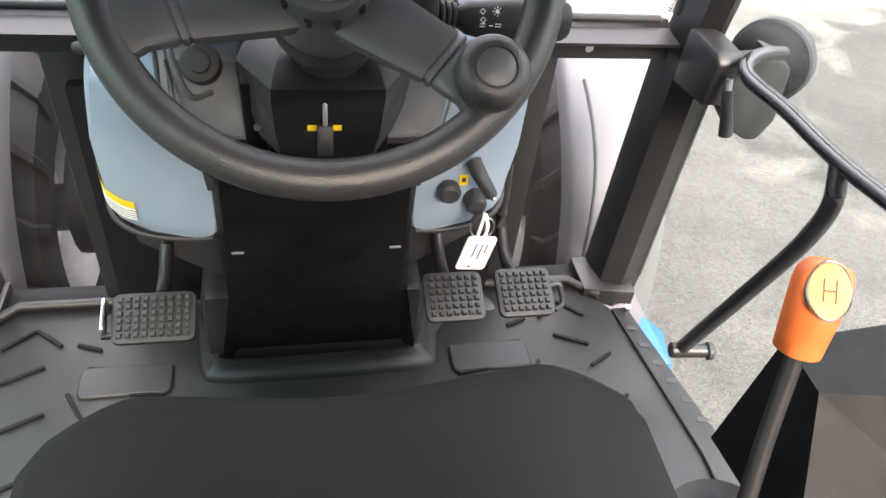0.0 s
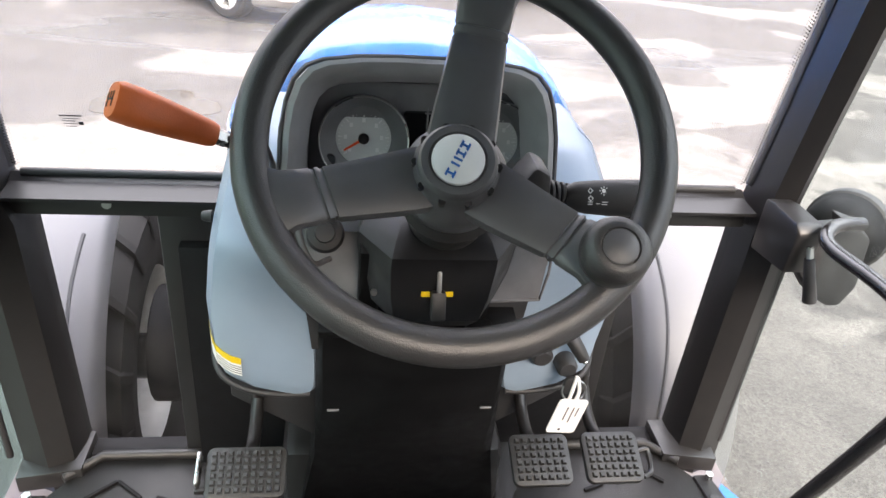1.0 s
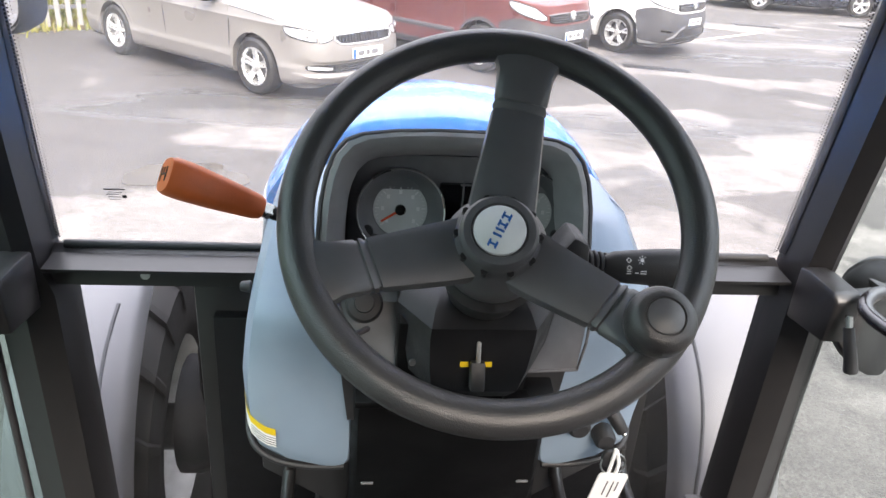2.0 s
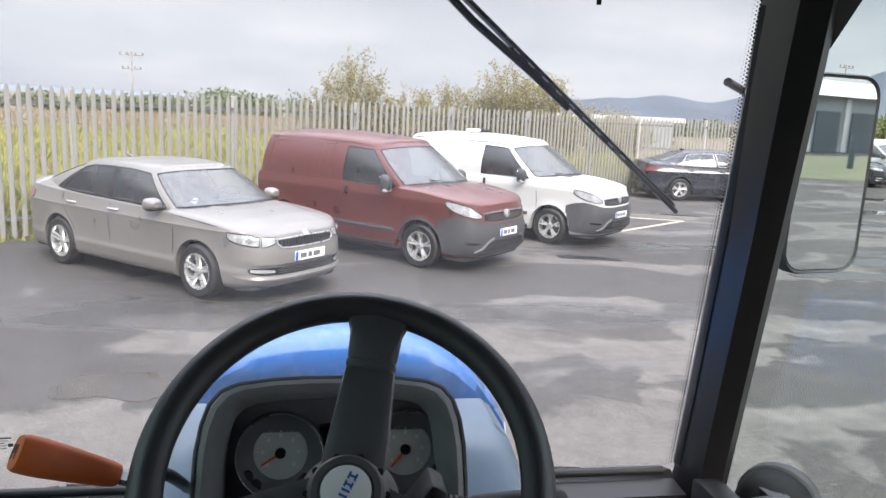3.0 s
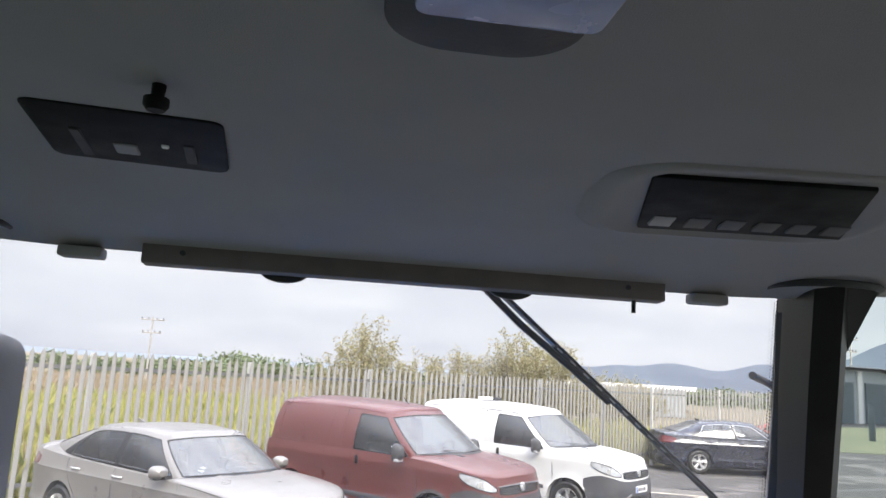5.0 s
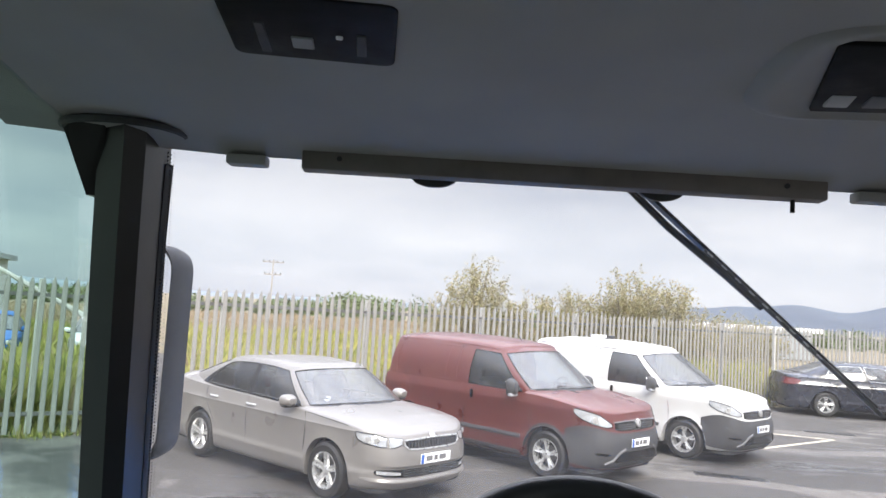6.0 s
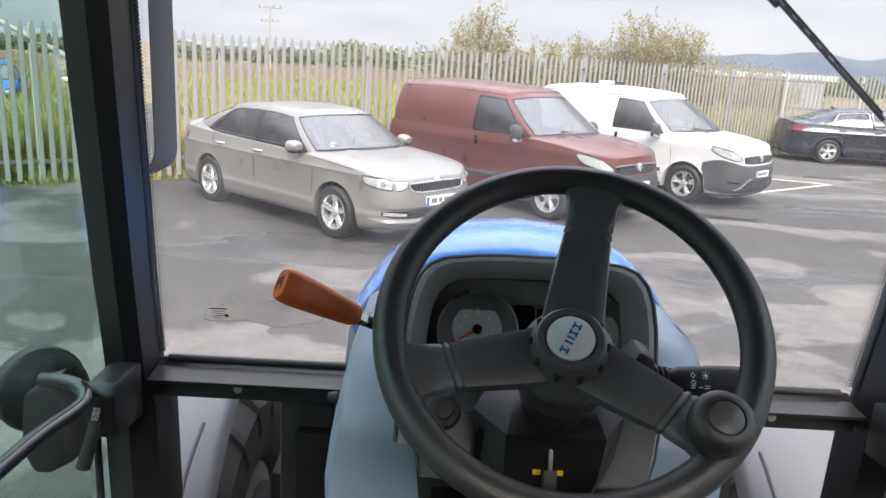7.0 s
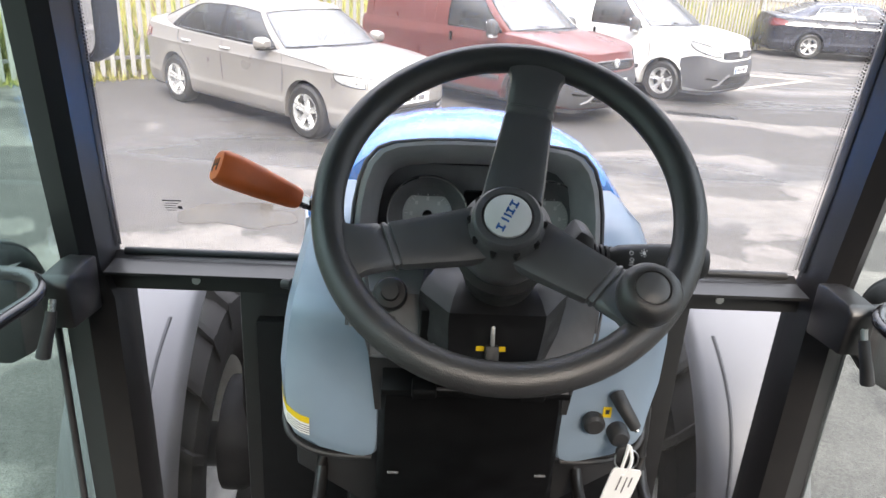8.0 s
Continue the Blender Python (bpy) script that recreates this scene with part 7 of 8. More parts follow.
VAN = dict(wb=2.755, R=0.322, low=0.22, levels=(0.25, 0.30, 0.36, 0.43, 0.49, 0.52, 0.55, 0.62, 0.70, 0.78, 0.86, 0.93, 0.97, 0.99, 1.02, 1.05, 1.08), van=True, bulge=0.04, gap=0.06,
           outline=[(2.285, 0, 0.93), (2.275, 0.3, 0.932), (2.235, 0.55, 0.945), (2.15, 0.72, 0.972), (2.00, 0.82, 1.005), (1.78, 0.878, 1.04), (1.4, 0.908, 1.085), (0.9, 0.915, 1.11), (-0.3, 0.916, 1.12), (-1.5, 0.915, 1.12), (-1.95, 0.90, 1.12), (-2.07, 0.86, 1.12), (-2.12, 0.76, 1.12), (-2.135, 0.4, 1.12), (-2.14, 0, 1.12)],
           side_profile=[(0.20, 0.09), (0.25, 0.03), (0.30, 0.012), (0.44, 0.006), (0.50, 0.0), (0.55, 0.012), (0.80, 0.008), (0.98, 0.0), (1.04, 0.012), (1.13, 0.035)],
           front_profile=[(0.20, 0.13), (0.25, 0.05), (0.32, 0.0), (0.50, -0.02), (0.62, -0.015), (0.70, 0.012), (0.85, 0.035), (0.92, 0.075), (1.05, 0.10)],
           bonnet=[(2.19, 0.972), (2.08, 1.03), (1.9, 1.085), (1.65, 1.13), (1.4, 1.165), (0.95, 1.19)], deck=[(-1.9, 1.12), (-2.08, 1.12)],
           base=[(1.40, 0, 1.165), (1.33, 0.38, 1.162), (1.16, 0.66, 1.14), (1.02, 0.765, 1.115), (0.88, 0.815, 1.095), (0.35, 0.858, 1.098), (-0.14, 0.868, 1.10), (-0.22, 0.868, 1.10), (-1.1, 0.87, 1.10), (-1.85, 0.862, 1.10), (-2.03, 0.81, 1.10), (-2.09, 0.60, 1.10), (-2.10, 0, 1.10)],
           roof=[(0.54, 0, 1.725), (0.50, 0.34, 1.718), (0.43, 0.56, 1.69), (0.35, 0.63, 1.672), (0.26, 0.655, 1.668), (0.06, 0.678, 1.685), (-0.15, 0.692, 1.697), (-0.22, 0.693, 1.70), (-1.1, 0.70, 1.712), (-1.82, 0.69, 1.70), (-1.97, 0.65, 1.695), (-2.03, 0.45, 1.70), (-2.04, 0, 1.71)],
           tags=["windscreen", "windscreen", "windscreen", "paint", "front_window", "front_window", "paint", "paint", "paint", "paint", "paint", "paint"],
           crown=[(0.5, 1.75), (0.3, 1.79), (0.0, 1.822), (-0.6, 1.845), (-1.5, 1.84), (-2.04, 1.76)],
           cabin=(-0.3, 1.2), seats=(-0.1,), dash=1.0, dash_z=1.05, bulkhead=-0.42, spokes=5, twin=True)


def van_details(v, sh, paint):
    Y, X_ = lambda y: sh.at(y=y), lambda x: sh.at(x=x)
    for s in (-1, 1):
        hl = sh.patch("headlamp", [(Y(0.57), 0.79, 0.83), (Y(0.66), 0.785, 0.885), (X_(2.14), 0.80, 0.935), (X_(2.04), 0.828, 0.968), (X_(1.93), 0.868, 0.992), (X_(1.85), 0.91, 1.006), (X_(1.80), 0.955, 1.006)], M_LAMP, v, "large clear swept-back headlamp", s, 0.006, edge=(0.006, M_SCREEN))
        c = sh.on(X_(2.08), 0.875, s, 0.008)
        part("reflector", lathe([(0, 0.0), (0.042, 0.0), (0.046, 0.004), (0, 0.008)], Matrix.Translation(c) @ Matrix.Rotation(radians(50 * s), 4, "Z") @ Matrix.Rotation(radians(90), 4, "Y"), 18), M_ALLOY, hl, local=True)
        sh.patch("tail_lamp", [(X_(-2.02), 0.72, 1.10), (X_(-2.10), 0.72, 1.10)], M_TAIL, v, "tall red tail lamp", s)
        sh.patch("side_rub_strip", [(X_(x), 0.475, 0.535) for x in (0.93, 0.5, 0.0, -0.5, -0.92)], M_BUMPER, v, "dark rubbing strip", s, 0.012)
        sh.patch("sill_strip", [(X_(x), 0.235, 0.31) for x in (0.93, 0.5, 0.0, -0.5, -0.92)], M_BUMPER, v, "dark plastic sill", s, 0.006)
        hd = sh.on(X_(-0.02), 0.99, s, 0.012)
        part("door_handle", box(hd, (0.05, 0.03, 0.13), None, 0.012), M_SCREEN, v, local=True)
        part("roof_gutter", tube([(0.25, s * 0.658, 1.672), (-0.2, s * 0.695, 1.702), (-1.85, s * 0.695, 1.706)], 0.008, 5), M_BUMPER if paint is M_VANWHITE else paint, v, local=True)
        # pressed panel in the load side
        w = lambda z: 0.868 + (0.698 - 0.868) * (z - 1.1) / 0.608 + 0.04 * math.sin(math.pi * (z - 1.1) / 0.608)
        for q in (((-0.42, 1.18), (-0.42, 1.62)), ((-1.80, 1.18), (-1.80, 1.60)), ((-0.47, 1.66), (-1.75, 1.65)), ((-0.47, 1.14), (-1.76, 1.14)), ((-0.66, 1.66), (-0.66, 1.16))):
            (xa, za), (xb, zb_) = q
            part("side_pressing", tube([(xa + (xb - xa) * k / 6, s * (w(za + (zb_ - za) * k / 6) - 0.002), za + (zb_ - za) * k / 6) for k in range(7)], 0.007, 6), paint, v, local=True)
        bp_ = [(X_(x), z0, z1) for x, z0, z1 in ((2.10, 0.25, 0.775), (1.98, 0.26, 0.80), (1.86, 0.27, 0.785), (1.785, 0.28, 0.765), (1.762, 0.30, 0.755))] + [(X_(x), sh.low(X_(x)) + 0.003, z1) for x, z1 in ((1.75, 0.752), (1.73, 0.745), (1.70, 0.735), (1.67, 0.725))]
        sh.patch("bumper_corner", bp_, M_BUMPER, v, "dark unpainted bumper corner", s, 0.006)
        sh.patch("arch_moulding", [(X_(x), sh.low(X_(x)) + 0.002, sh.low(X_(x)) + 0.045) for x in (1.70, 1.6, 1.5, 1.38, 1.26, 1.16, 1.06, 1.0)], M_BUMPER if paint is M_CRIMSON else paint, v, "", s, 0.008)
    sh.seam(v, [(1.06, 0.34), (1.10, 0.62), (1.08, 0.9), (0.98, 1.10)])
    sh.seam(v, [(-0.18, 0.25), (-0.18, 0.5), (-0.18, 0.8), (-0.18, 1.11)])
    bump = [(0.0, 0.25, 0.705), (Y(0.3), 0.25, 0.705), (Y(0.5), 0.25, 0.715), (Y(0.62), 0.25, 0.735), (Y(0.72), 0.25, 0.765), (X_(2.09), 0.25, 0.778)]
    sh.patch("bumper", bump, M_BUMPER, v, "dark unpainted plastic bumper", 0, 0.010)
    gr = sh.patch("grille", [(0.0, 0.735, 0.868), (Y(0.25), 0.735, 0.866), (Y(0.42), 0.74, 0.862), (Y(0.52), 0.755, 0.85)], M_SCREEN, v, "dark slatted grille", 0, 0.005)
    for z in (0.758, 0.785, 0.812):
        sh.patch("grille_slat", [(0.0, z, z + 0.008), (Y(0.46), z, z + 0.008)], M_BUMPER, gr, "", 0, 0.010)
    sh.patch("chrome_bar", [(0.0, 0.858, 0.872), (Y(0.3), 0.857, 0.871), (Y(0.54), 0.845, 0.858)], M_FENDER, gr, "", 0, 0.012)
    part("maker_badge", lathe([(0.060, 0.0), (0.060, 0.016), (0.050, 0.022), (0, 0.018)], Matrix.Translation(sh.on(0, 0.825, 1, 0.008)) @ Matrix.Rotation(radians(82), 4, "Y"), 24), M_ALLOY, gr, "round metal badge", local=True)
    sh.patch("lower_intake", [(0.0, 0.335, 0.465), (Y(0.35), 0.335, 0.465), (Y(0.45), 0.335, 0.44), (Y(0.54), 0.335, 0.36)], M_SCREEN, v, "dark lower air intake", 0, 0.016)
    for s in (-1, 1):
        part("intake_trim", tube([sh.on(Y(y), z, s, 0.016) for y, z in ((0.68, 0.31), (0.57, 0.36), (0.46, 0.46), (0.36, 0.50))], 0.017, 6), M_FENDER, v, local=True)
        sh.patch("bumper_slot", [(Y(0.60), 0.425, 0.44), (Y(0.68), 0.42, 0.455), (Y(0.77), 0.43, 0.46)], M_SCREEN, v, "", s, 0.014)
    p = sh.on(0, 0.57, 1, 0.02)
    plate(v, (p.x, 0, 0.57), 0, 0.46)
    side_mirror(v, 0.78, 0.86, 1.17, paint, True)
    part("windscreen_wiper", tube([(1.36, 0.15, 1.195), (1.23, -0.48, 1.225)], 0.009, 5), M_SCREEN, v, local=True)
    # flat black patch on the bonnet beside the wiper
    part("scuttle", loft([[(1.375, -0.30, 1.168), (1.50, -0.30, 1.156), (1.30, -0.62, 1.13), (1.20, -0.62, 1.14)], [(1.375, -0.30, 1.172), (1.50, -0.30, 1.160), (1.30, -0.62, 1.134), (1.20, -0.62, 1.144)]]), M_SCREEN, v, "black patch beside the wiper", local=True, smooth=False)
    part("roof_aerial", tube([(0.18, 0.0, 1.79), (0.06, 0.0, 1.90)], 0.006, 5), M_SCREEN, v, local=True)


rv, sh_ = vehicle("panel_van", "dark red panel van with unpainted bumper", from_wheel(1.43, 9.62, -44.5, 2.755, 0.83), -44.5, VAN, M_CRIMSON, category="van")
van_details(rv, sh_, M_CRIMSON)
wv, sh_ = vehicle("panel_van", "white panel van with dark bumper and roof lamp", from_wheel(4.02, 11.72, -46, 2.755, 0.83), -46, VAN, M_VANWHITE, category="van")
van_details(wv, sh_, M_VANWHITE)
part("roof_lamp", box((-0.75, -0.30, 1.885), (0.14, 0.34, 0.06), None, 0.02), M_WHITE, wv, "flat roof beacon", local=True)
part("roof_lamp_bar", box((-0.75, 0.06, 1.875), (0.10, 0.30, 0.06), None, 0.01), M_INTERIOR, wv, local=True)
dspec = dict(SEDAN, chrome=True, spokes=5, twin=True)
dv, sh_ = vehicle("saloon_car", "dark navy saloon car with chrome window line", (10.40 + 1.30 - 0.1, 19.25 - 0.1 + 0.55), -7, dspec, M_NAVY)
sedan_details(dv, sh_, M_NAVY, False)
# row of vehicles far along the yard
for at_, tn, sp, pt, lb, ct in (((23.6, 28.0), -60, VAN, M_VANWHITE, "white panel van in a distant row", "van"), ((27.2, 31.2), -60, VAN, M_VANWHITE, "white panel van in a distant row", "van"), ((30.4, 33.0), -60, VAN, M_VANWHITE, "white panel van in a distant row", "van"), ((21.2, 27.3), -60, SEDAN, M_BLACKCAR, "black car in a distant row", "car"), ((16.8, 23.4), -60, SEDAN, M_ORANGECAR, "orange-red car in a distant row", "car"), ((18.7, 25.6), -60, SEDAN, M_VANWHITE, "white car in a distant row", "car")):
    vv, gg = vehicle("panel_van" if ct == "van" else "saloon_car", lb, at_, tn, sp, pt, category=ct)
    (van_details if ct == "van" else sedan_details)(vv, gg, pt)


# ---- palisade fence ----
def pale_mesh(h=2.34):
    """A D-shaped rolled steel pale with a three-pointed top."""
    bm = bmesh.new()
    secs = []
    for z, k in ((0.05, 1.0), (h - 0.14, 1.0), (h - 0.07, 0.85)):
        secs.append([(x * k, y, z) for x, y in ((-0.038, 0.0), (-0.028, -0.013), (0.0, -0.015), (0.028, -0.013), (0.038, 0.0))])
    rows = [[bm.verts.new(p) for p in s_] for s_ in secs]
    for a, b in zip(rows, rows[1:]):
        for k in range(4):
            bm.faces.new((a[k], a[k + 1], b[k + 1], b[k]))
    t = rows[-1]
    tips = [bm.verts.new((-0.024, -0.010, h - 0.02)), bm.verts.new((0, -0.015, h + 0.03)), bm.verts.new((0.024, -0.010, h - 0.02))]
    bm.faces.new((t[0], t[1], tips[0]))
    bm.faces.new((t[1], t[2], tips[1]))
    bm.faces.new((t[2], t[3], tips[1]))
    bm.faces.new((t[3], t[4], tips[2]))
    bmesh.ops.recalc_face_normals(bm, faces=bm.faces[:])
    bmesh.ops.solidify(bm, geom=bm.faces[:], thickness=0.003)
    me = bpy.data.meshes.new("pale")
    bm.to_mesh(me)
    bm.free()
    me.materials.append(M_PALE)
    return me


PALE = pale_mesh()


def fence(name, label, a, b, step=0.152, post=2.75, first=0.0):
    a, b = Vector(a), Vector(b)
    d = b - a
    ang = math.degrees(math.atan2(d.y, d.x))
    L = d.length
    f = thing(name, (a.x, a.y, 0), label, "fence", "palisade fences", "", ang)
    for z in (0.33, 2.08):
        part("rail", box((L / 2, 0.03, z), (L, 0.045, 0.055)), M_RAIL, f, local=True, smooth=False)
    k, x = 0, first
    while x <= L + 0.01:
        part("post", box((x, 0.075, 1.14), (0.055, 0.10, 2.34), None, 0.004, 1), M_GALV, f, local=True, smooth=False)
        x += post
    for k in range(int(L / step)):
        o = new("pale", PALE)
        o.parent = f
        o.location = ((k + 0.5) * step, 0, rib.uniform(-0.01, 0.012))
        o.rotation_euler = (rib.uniform(-0.006, 0.006), rib.uniform(-0.005, 0.005), rib.uniform(-0.015, 0.015))
    return f


P0 = F0 - FDIR * 8.0
fence("palisade_fence", "tall galvanised steel palisade fence with pointed pales", P0, CORNER, first=0.33)
fence("palisade_fence", "tall galvanised palisade fence turning along the far yard", CORNER + Vector((0.15, 0.1, 0)), CORNER + Vector((6.2, 2.0, 0)))
# brace and small sign behind the fence on the left
br = thing("timber_brace", (-6.3, 10.9, 0), "weathered diagonal timber pole leaning behind the fence", "pole")
part("pole", cyl((-9.0, 12.2, 2.95), (-5.2, 11.5, 1.35), 0.04, 0.05, 8), M_POLE, br)
part("stake", cyl((-5.25, 11.5, -0.05), (-5.25, 11.5, 1.45), 0.045, seg=8), M_POLE, br)
sgn = thing("marker_board", (-5.75, 11.6, 0), "white board with dark hatched bars on the grass", "board")
part("board", slab([(-6.0, 0.25), (-5.55, 0.25), (-5.50, 1.0), (-5.75, 1.12), (-6.0, 0.8)], "y", 11.58, 11.62), M_WHITE, sgn, smooth=False)
for k in range(5):
    part("dark_bar", box((-5.78, 11.57, 0.35 + 0.15 * k), (0.40, 0.01, 0.035), Matrix.Rotation(radians(-18), 3, "Y")), M_INK, sgn, smooth=False)
for at_, tn, pt, lb in (((-12.5, 19.5), -65, M_STEP, "light blue car beyond the lawn"), ((-9.9, 20.8), -65, M_VANWHITE, "white car beyond the lawn"), ((-15.4, 18.6), -65, M_VANWHITE, "white car beyond the lawn")):
    vv, gg = vehicle("saloon_car", lb, at_, tn, SEDAN, pt)
    sedan_details(vv, gg, pt)
wallb = thing("white_shed", (-24, 27, 0), "long white shed far beyond the lawn", "shed")
part("wall", box((-25, 27, 1.6), (14, 4, 3.2), Matrix.Rotation(radians(20), 3, "Z")), M_ROOFPALE, wallb, smooth=False)
part("roof", box((-25, 27, 3.3), (14.6, 4.6, 0.2), Matrix.Rotation(radians(20), 3, "Z")), M_CLAD, wallb, smooth=False)


# ---- plants ----
def leaf_cloud(bm, rnd, c, r, n, size, up=0.4):
    for _ in range(n):
        d = Vector((rnd.gauss(0, 1), rnd.gauss(0, 1), rnd.gauss(0, 1)))
        p = Vector(c) + d.normalized() * r * rnd.random() ** 0.45
        a, b = Vector((rnd.gauss(0, 1), rnd.gauss(0, 1), rnd.gauss(0, 1) + up)).normalized(), Vector((rnd.gauss(0, 1), rnd.gauss(0, 1), rnd.gauss(0, 1))).normalized()
        w = a.cross(b).normalized()
        l = size * rnd.uniform(0.6, 1.4)
        bm.faces.new([bm.verts.new(q) for q in (p, p + a * l * 0.5 + w * l * 0.22, p + a * l, p + a * l * 0.5 - w * l * 0.22)])


def tree(name, label, at, height, spread, seed, leaf, stems=14, leaves=9000, size=0.06, low=0.25, shoots=9):
    """A bush of many thin leaning stems, each with side shoots; small leaves sit along all of them."""
    rnd = random.Random(seed)
    t = thing(name, (*at, -0.05), label, "tree", "trees behind the fence")
    wood, verts, faces, lines = bmesh.new(), [], [], []
    for k in range(stems):
        a = 2.4 * k + rnd.uniform(-0.5, 0.5)
        reach = spread * math.sqrt((k + 0.5) / stems) * rnd.uniform(0.75, 1.1)
        # a rounded outline: outer stems end lower
        top_z = height * (1.0 - 0.42 * (reach / spread) ** 2) * rnd.uniform(0.82, 1.04)
        base = Vector((at[0] + 0.3 * spread * math.cos(a) * rnd.random(), at[1] + 0.3 * spread * math.sin(a) * rnd.random(), -0.05))
        top = Vector((at[0] + reach * math.cos(a), at[1] + reach * math.sin(a), top_z))
        mid = base.lerp(top, 0.5) + Vector((-0.12 * reach * math.cos(a), -0.12 * reach * math.sin(a), 0.06 * height))
        path = smooth_path([base, mid, top], 6)
        tube(path, 0.012 + 0.005 * height, 5, 0.004, wood)
        lines.append((path, 0.25))
        for q in range(shoots):
            p = path[rnd.randint(int(low * (len(path) - 1)), len(path) - 2)]
            tip_ = p + Vector((rnd.gauss(0, 0.20) * spread, rnd.gauss(0, 0.20) * spread, rnd.uniform(0.08, 0.24) * height))
            line = [p, p.lerp(tip_, 0.55) + Vector((0, 0, -0.03)), tip_]
            tube(line, 0.007, 4, 0.002, wood)
            lines.append((line, 0.0))
    total = sum((b - a).length for line, _ in lines for a, b in zip(line, line[1:]))
    for line, skip in lines:
        for i_, (a, b) in enumerate(zip(line, line[1:])):
            if i_ < skip * len(line):
                continue
            for _ in range(int(leaves * (b - a).length / total) + 1):
                p = a.lerp(b, rnd.random()) + Vector((rnd.gauss(0, 1), rnd.gauss(0, 1), rnd.gauss(0, 1))) * 0.045 * spread
                d = Vector((rnd.gauss(0, 1), rnd.gauss(0, 1), rnd.gauss(0.6, 1))).normalized()
                w = d.cross(Vector((rnd.gauss(0, 1), rnd.gauss(0, 1), rnd.gauss(0, 1)))).normalized()
                ln = size * rnd.uniform(0.6, 1.5)
                n0 = len(verts)
                verts += [p, p + d * ln * 0.5 + w * ln * 0.24, p + d * ln, p + d * ln * 0.5 - w * ln * 0.24]
                faces.append((n0, n0 + 1, n0 + 2, n0 + 3))
    part("trunk", wood, M_BARK, t, local=False)
    me = bpy.data.meshes.new("crown")
    me.from_pydata([v - Vector((*at, -0.05)) for v in verts], [], faces)
    me.materials.append(leaf)
    crown = tagged(new("crown", me), kind="stuff")
    crown.parent = t
    return t


for k, (x, y, h, sp, n) in enumerate(((1.25, 30, 4.35, 1.35, 8000), (-0.2, 30.5, 2.9, 0.9, 2600), (2.6, 31, 3.0, 1.2, 4200), (3.8, 30.5, 3.15, 1.3, 4600), (5.0, 31, 3.25, 1.4, 5000), (6.3, 31, 3.35, 1.4, 5000), (7.7, 30, 4.2, 1.5, 9500), (9.1, 30.5, 3.9, 1.5, 8500), (10.6, 31, 3.0, 1.4, 4600), (12.6, 32, 2.7, 1.4, 4000), (14.5, 33, 2.6, 1.3, 3200))):
    tree("willow_bush", "sparse yellowing willow bush behind the fence", (x, y), h, sp * 1.25, 40 + k, M_LEAF, 20 if h > 3.5 else 14, int(n * 1.5), 0.085)
for k, (x, y, h, sp) in enumerate(((30, 44, 3.0, 2.1), (33.5, 45, 3.6, 2.4), (37, 45.5, 3.2, 2.3), (41, 46, 4.0, 2.6), (45, 47, 3.4, 2.5), (49, 48, 4.2, 2.8), (54, 49, 3.8, 2.8), (59, 50, 4.4, 3.0))):
    tree("hedge_tree", "dense green hedge tree beyond the yard", (x, y), h, sp, 80 + k, M_HEDGE, 16, 9000, 0.19, 0.1)
# far wood, uncounted
rnd = random.Random(9)
wd_ = bmesh.new()
for k in range(520):
    x = rnd.uniform(-120, 160)
    y = 105 + rnd.uniform(-8, 30)
    h = rnd.uniform(1.2, 2.3) + (1.2 if -19 < x < -3 else 0)
    leaf_cloud(wd_, rnd, (x, y, h * 0.45), h * 0.75, 230, 0.55, 0.2)
solo("far_wood", wd_, M_LEAFDK, "distant dark tree line beyond the meadow", "wood", "stuff", smooth=False)
# tall weeds of the meadow: leafy clumps near the fence, dry grass farther out
def blades(name, label, material, count, u0, u1, w0, w1, power, h0, h1, wide, clump):
    verts, faces = [], []
    while len(faces) < count:
        u, w_ = rnd.uniform(u0, u1), w0 + (w1 - w0) * rnd.random() ** power
        p = F0 + FDIR * u + FNOR * w_
        dens = noise.noise(Vector((p.x * clump, p.y * clump, 0)))
        if dens < rnd.uniform(-0.6, 0.2):
            continue
        h = rnd.uniform(h0, h1) * (0.8 + 0.6 * dens)
        a = rnd.uniform(0, 6.28)
        q = Vector((math.cos(a), math.sin(a), 0)) * rnd.uniform(0.4, 1.0) * wide
        ln = Vector((rnd.gauss(0, 0.22), rnd.gauss(0, 0.22), 0)) * h
        z0 = rnd.uniform(0.0, 0.55) * h if wide > 0.03 else -0.06
        n0 = len(verts)
        verts += [p - q + Vector((0, 0, z0)), p + q + Vector((0, 0, z0)), p + q * 0.6 + ln + Vector((0, 0, max(h * 0.8, z0 + 0.06))), p + ln * 1.2 + Vector((0, 0, max(h, z0 + 0.1)))]
        faces.append((n0, n0 + 1, n0 + 2, n0 + 3))
    me = bpy.data.meshes.new(name)
    me.from_pydata(verts, [], faces)
    me.materials.append(material)
    return tagged(new(name, me), label, "weeds", "", "stuff")


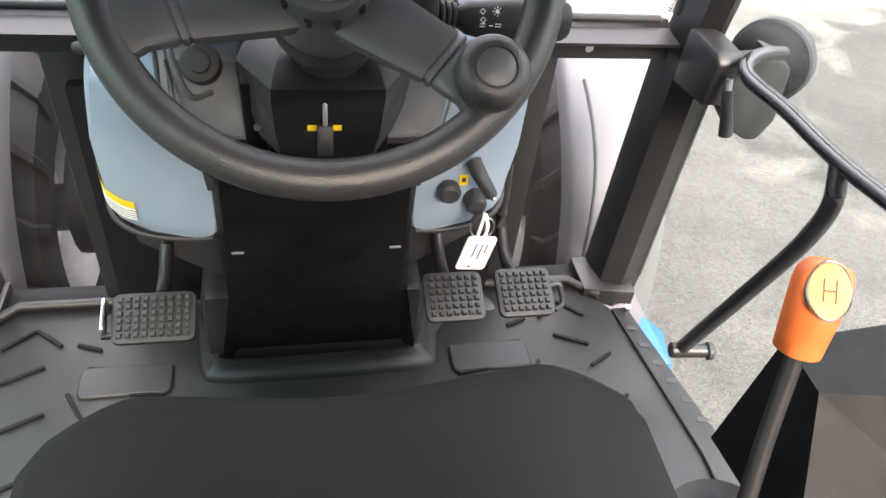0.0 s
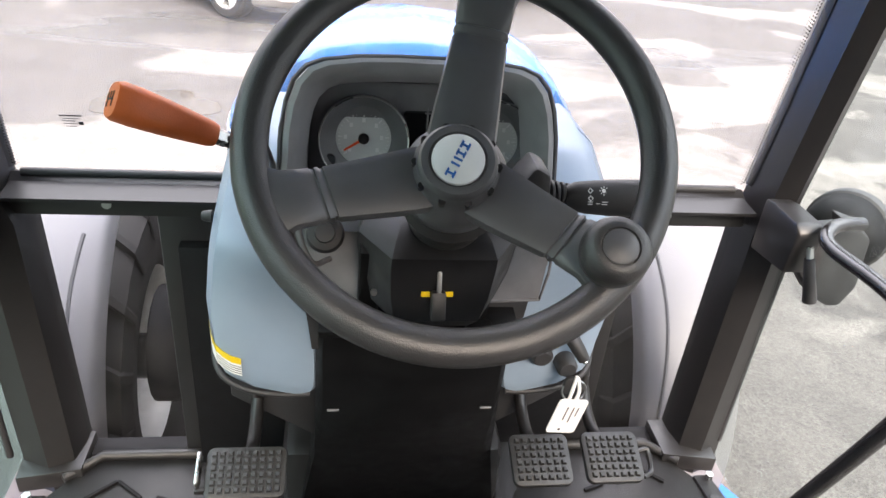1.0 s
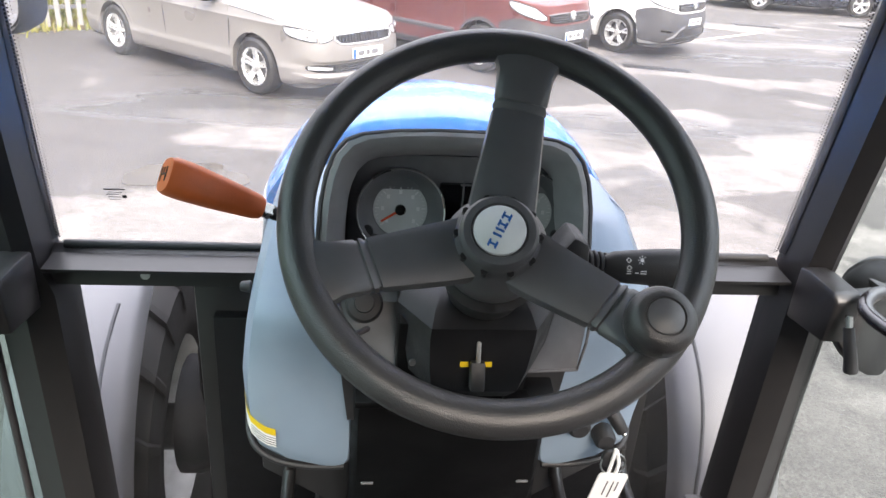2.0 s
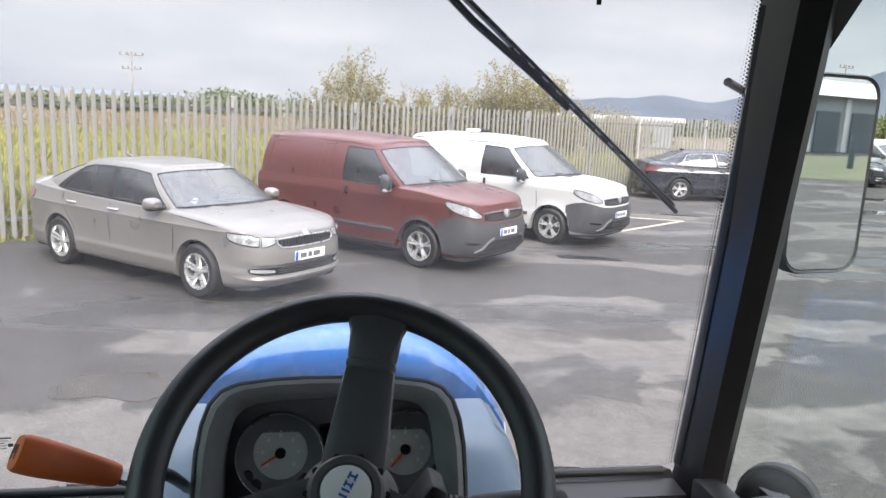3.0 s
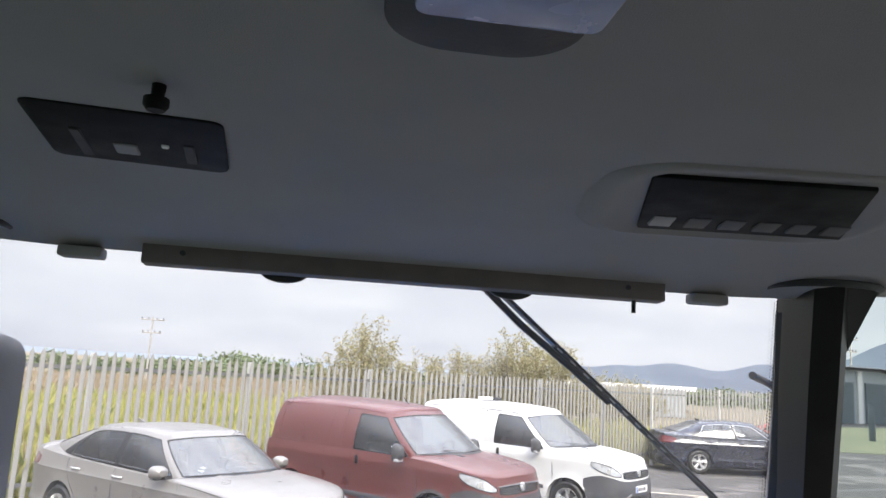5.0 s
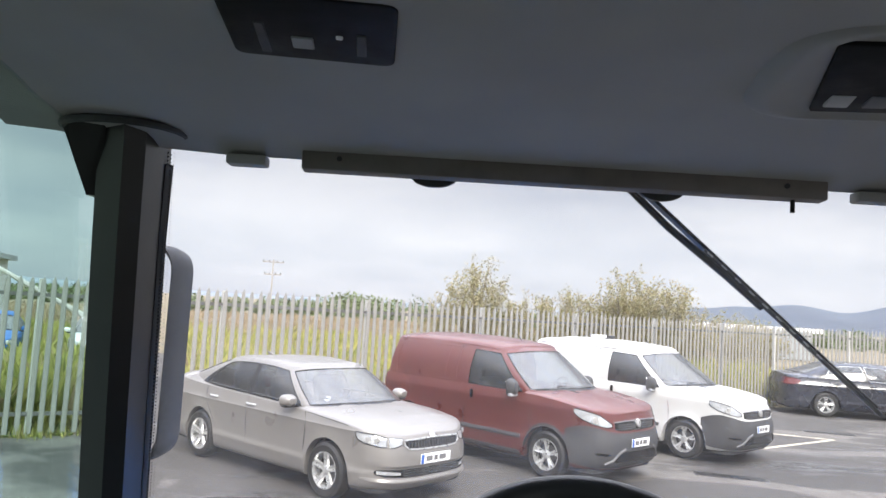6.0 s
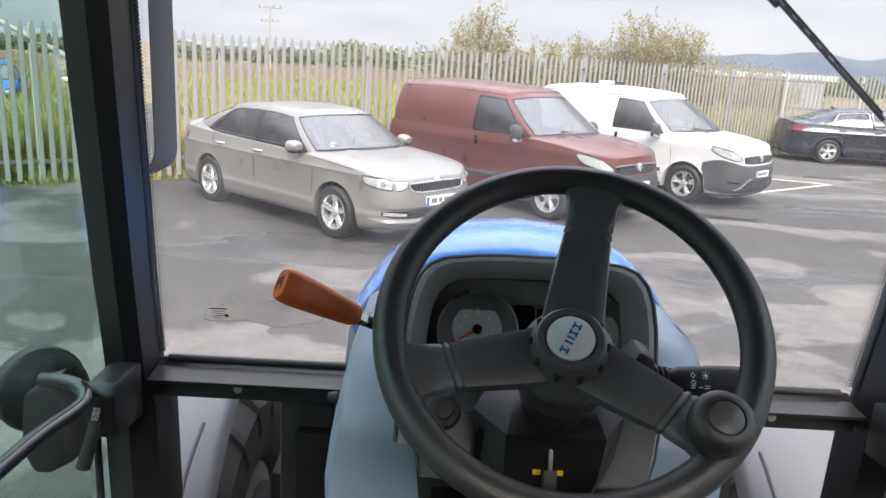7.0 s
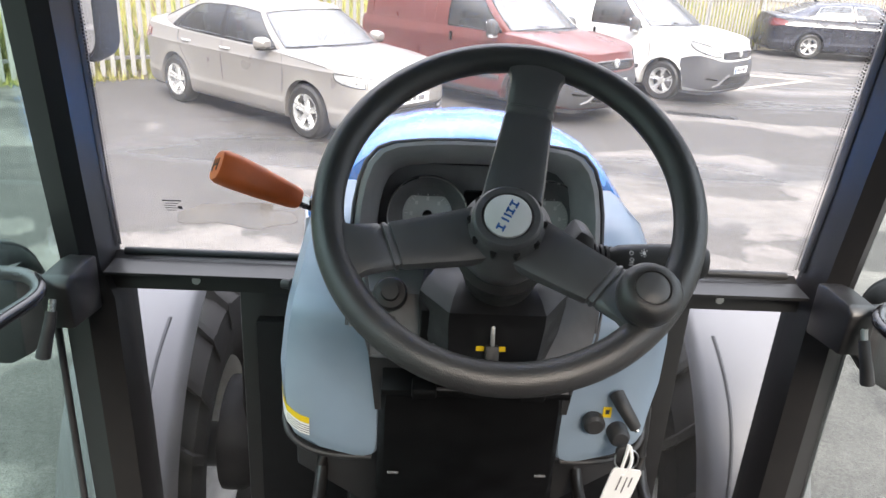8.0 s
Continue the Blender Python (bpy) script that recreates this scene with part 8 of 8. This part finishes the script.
blades("meadow_weeds", "tall yellow-green leafy weeds behind the fence", M_BLADE, 60000, -4.0, 24, 0.4, 24, 1.6, 0.35, 1.0, 0.05, 0.8)
blades("dry_grass", "dry pinkish-brown grass of the far meadow", M_DRY, 26000, -14, 60, 22, 75, 1.5, 0.35, 0.75, 0.07, 0.25)
gb_ = bmesh.new()
for k in range(9000):
    u, w_ = rnd.uniform(-9.0, 15.5), rnd.gauss(0.05, 0.14)
    if noise.noise(Vector((u * 0.9, 0, 3))) < -0.05 and rnd.random() < 0.8:
        continue
    p = F0 + FDIR * u + FNOR * w_
    h = rnd.uniform(0.05, 0.22)
    a = rnd.uniform(0, 6.28)
    q = Vector((math.cos(a), math.sin(a), 0)) * 0.012
    gb_.faces.new([gb_.verts.new(v_) for v_ in (p - q, p + q, p + Vector((rnd.gauss(0, 0.05), rnd.gauss(0, 0.05), h)))])
solo("verge_grass", gb_, M_BLADE, "short weeds along the foot of the fence", "grass", "stuff", smooth=False)

# ---- distance ----
def hill(name, label, pts, y, depth, look_=None):
    """A far ridge: rounded along its length, falling to the front and back."""
    bm = bmesh.new()
    xs_ = np.linspace(pts[0][0], pts[-1][0], 170)
    zs = np.interp(xs_, [p[0] for p in pts], [p[1] for p in pts])
    zs = np.convolve(np.pad(zs, 3, "edge"), np.ones(7) / 7, "valid")
    rows = []
    for f, k in ((0, -0.02), (0.25, 0.45), (0.5, 1.0), (0.8, 0.5), (1.0, -0.02)):
        rows.append([bm.verts.new((x, y + depth * f, max(z * k * (1 + 0.05 * noise.noise(Vector((x * 0.01, f * 3, 0)))), -1))) for x, z in zip(xs_, zs)])
    for a, b in zip(rows, rows[1:]):
        for k in range(len(xs_) - 1):
            bm.faces.new((a[k], a[k + 1], b[k + 1], b[k]))
    return solo(name, bm, look_ or M_HILL, label, "hill", "structure")


hill("hill", "distant blue-grey hill range", [(330, 5), (420, 24), (480, 40), (540, 36), (600, 48), (650, 42), (700, 58), (760, 52), (810, 40), (860, 48), (930, 68), (990, 62), (1040, 58), (1110, 80), (1200, 122), (1310, 150), (1440, 152), (1700, 120), (2100, 60)], 1300, 400)
hill("hill", "far ridge low on the horizon, paled by painted haze", [(-2200, 8), (-1200, 22), (-600, 12), (0, 14), (500, 20), (900, 10)], 1900, 300, M_HAZE)
fb = thing("far_shed", (22, 62, 0), "long low pale-roofed shed beyond the fence", "shed")
part("wall", box((21, 62, 1.1), (17, 8, 2.2), Matrix.Rotation(radians(-14), 3, "Z")), M_CLAD, fb, smooth=False)
part("roof", slab([(57.4, 2.1), (66.6, 2.1), (66.4, 2.45), (57.6, 2.45)], "x", 12, 30), M_ROOFPALE, fb, smooth=False)


def utility_pole(x, y, h, turn):
    up = thing("utility_pole", (x, y, 0), "timber utility pole with two crossarms", "utility pole", "utility poles")
    part("pole", cyl((x, y, -0.05), (x, y, h), 0.09, 0.06, 10), M_POLE, up)
    d = Vector((math.cos(radians(turn)), math.sin(radians(turn)), 0))
    for z, w in ((h - 0.25, 0.95), (h - 1.35, 0.75)):
        c = Vector((x, y, z))
        part("crossarm", tube([c - d * w, c + d * w], 0.05, 6), M_POLE, up)
        for q in (-0.9, -0.35, 0.35, 0.9):
            part("insulator", cyl(c + d * w * q, c + d * w * q + Vector((0, 0, 0.2)), 0.05, seg=8), M_FENDER, up)


utility_pole(-15.4, 65, 5.75, 10)
utility_pole(43.0, 56, 7.5, 20)

# grey works building and gate behind the tractor, seen in the mirrors
wk_ = thing("works_building", (58, -42, 0), "grey sheet-clad works building with dark shutters", "building")
part("wall", box((58, -46, 2.6), (46, 8, 5.2)), M_CLAD, wk_, smooth=False)
part("roof", slab([(-50.6, 5.2), (-41.4, 5.2), (-46, 7.0)], "x", 34.5, 81.5), M_ROOFPALE, wk_, smooth=False)
for x in (38, 43.5, 49, 54.5, 60, 65.5, 71, 76.5):
    part("shutter", box((x, -41.95, 1.9), (3.6, 0.15, 3.8)), M_CLADDK, wk_, "dark roller shutter", smooth=False)
    part("pier", box((x + 2.75, -41.9, 2.5), (0.7, 0.2, 5.0)), M_ROOFPALE, wk_, "pale pier between the shutters", smooth=False)
solo("rear_verge", slab([(28, -36), (92, -36), (92, -13), (38, -14), (28, -20)], "z", -0.1, 0.012), M_VERGE, "grass strip before the works building", "grass", "structure", smooth=False)
for k in range(5):
    gp = thing("green_post", (41 + 5 * k, -24, 0), "dark green painted steel gate post", "post", "gate posts")
    part("post", box((41 + 5 * k, -24, 1.0), (0.25, 0.25, 2.0), None, 0.02), M_CLADDK, gp)
    part("cap", box((41 + 5 * k, -24, 2.02), (0.30, 0.30, 0.05), None, 0.01), M_CLADDK, gp)
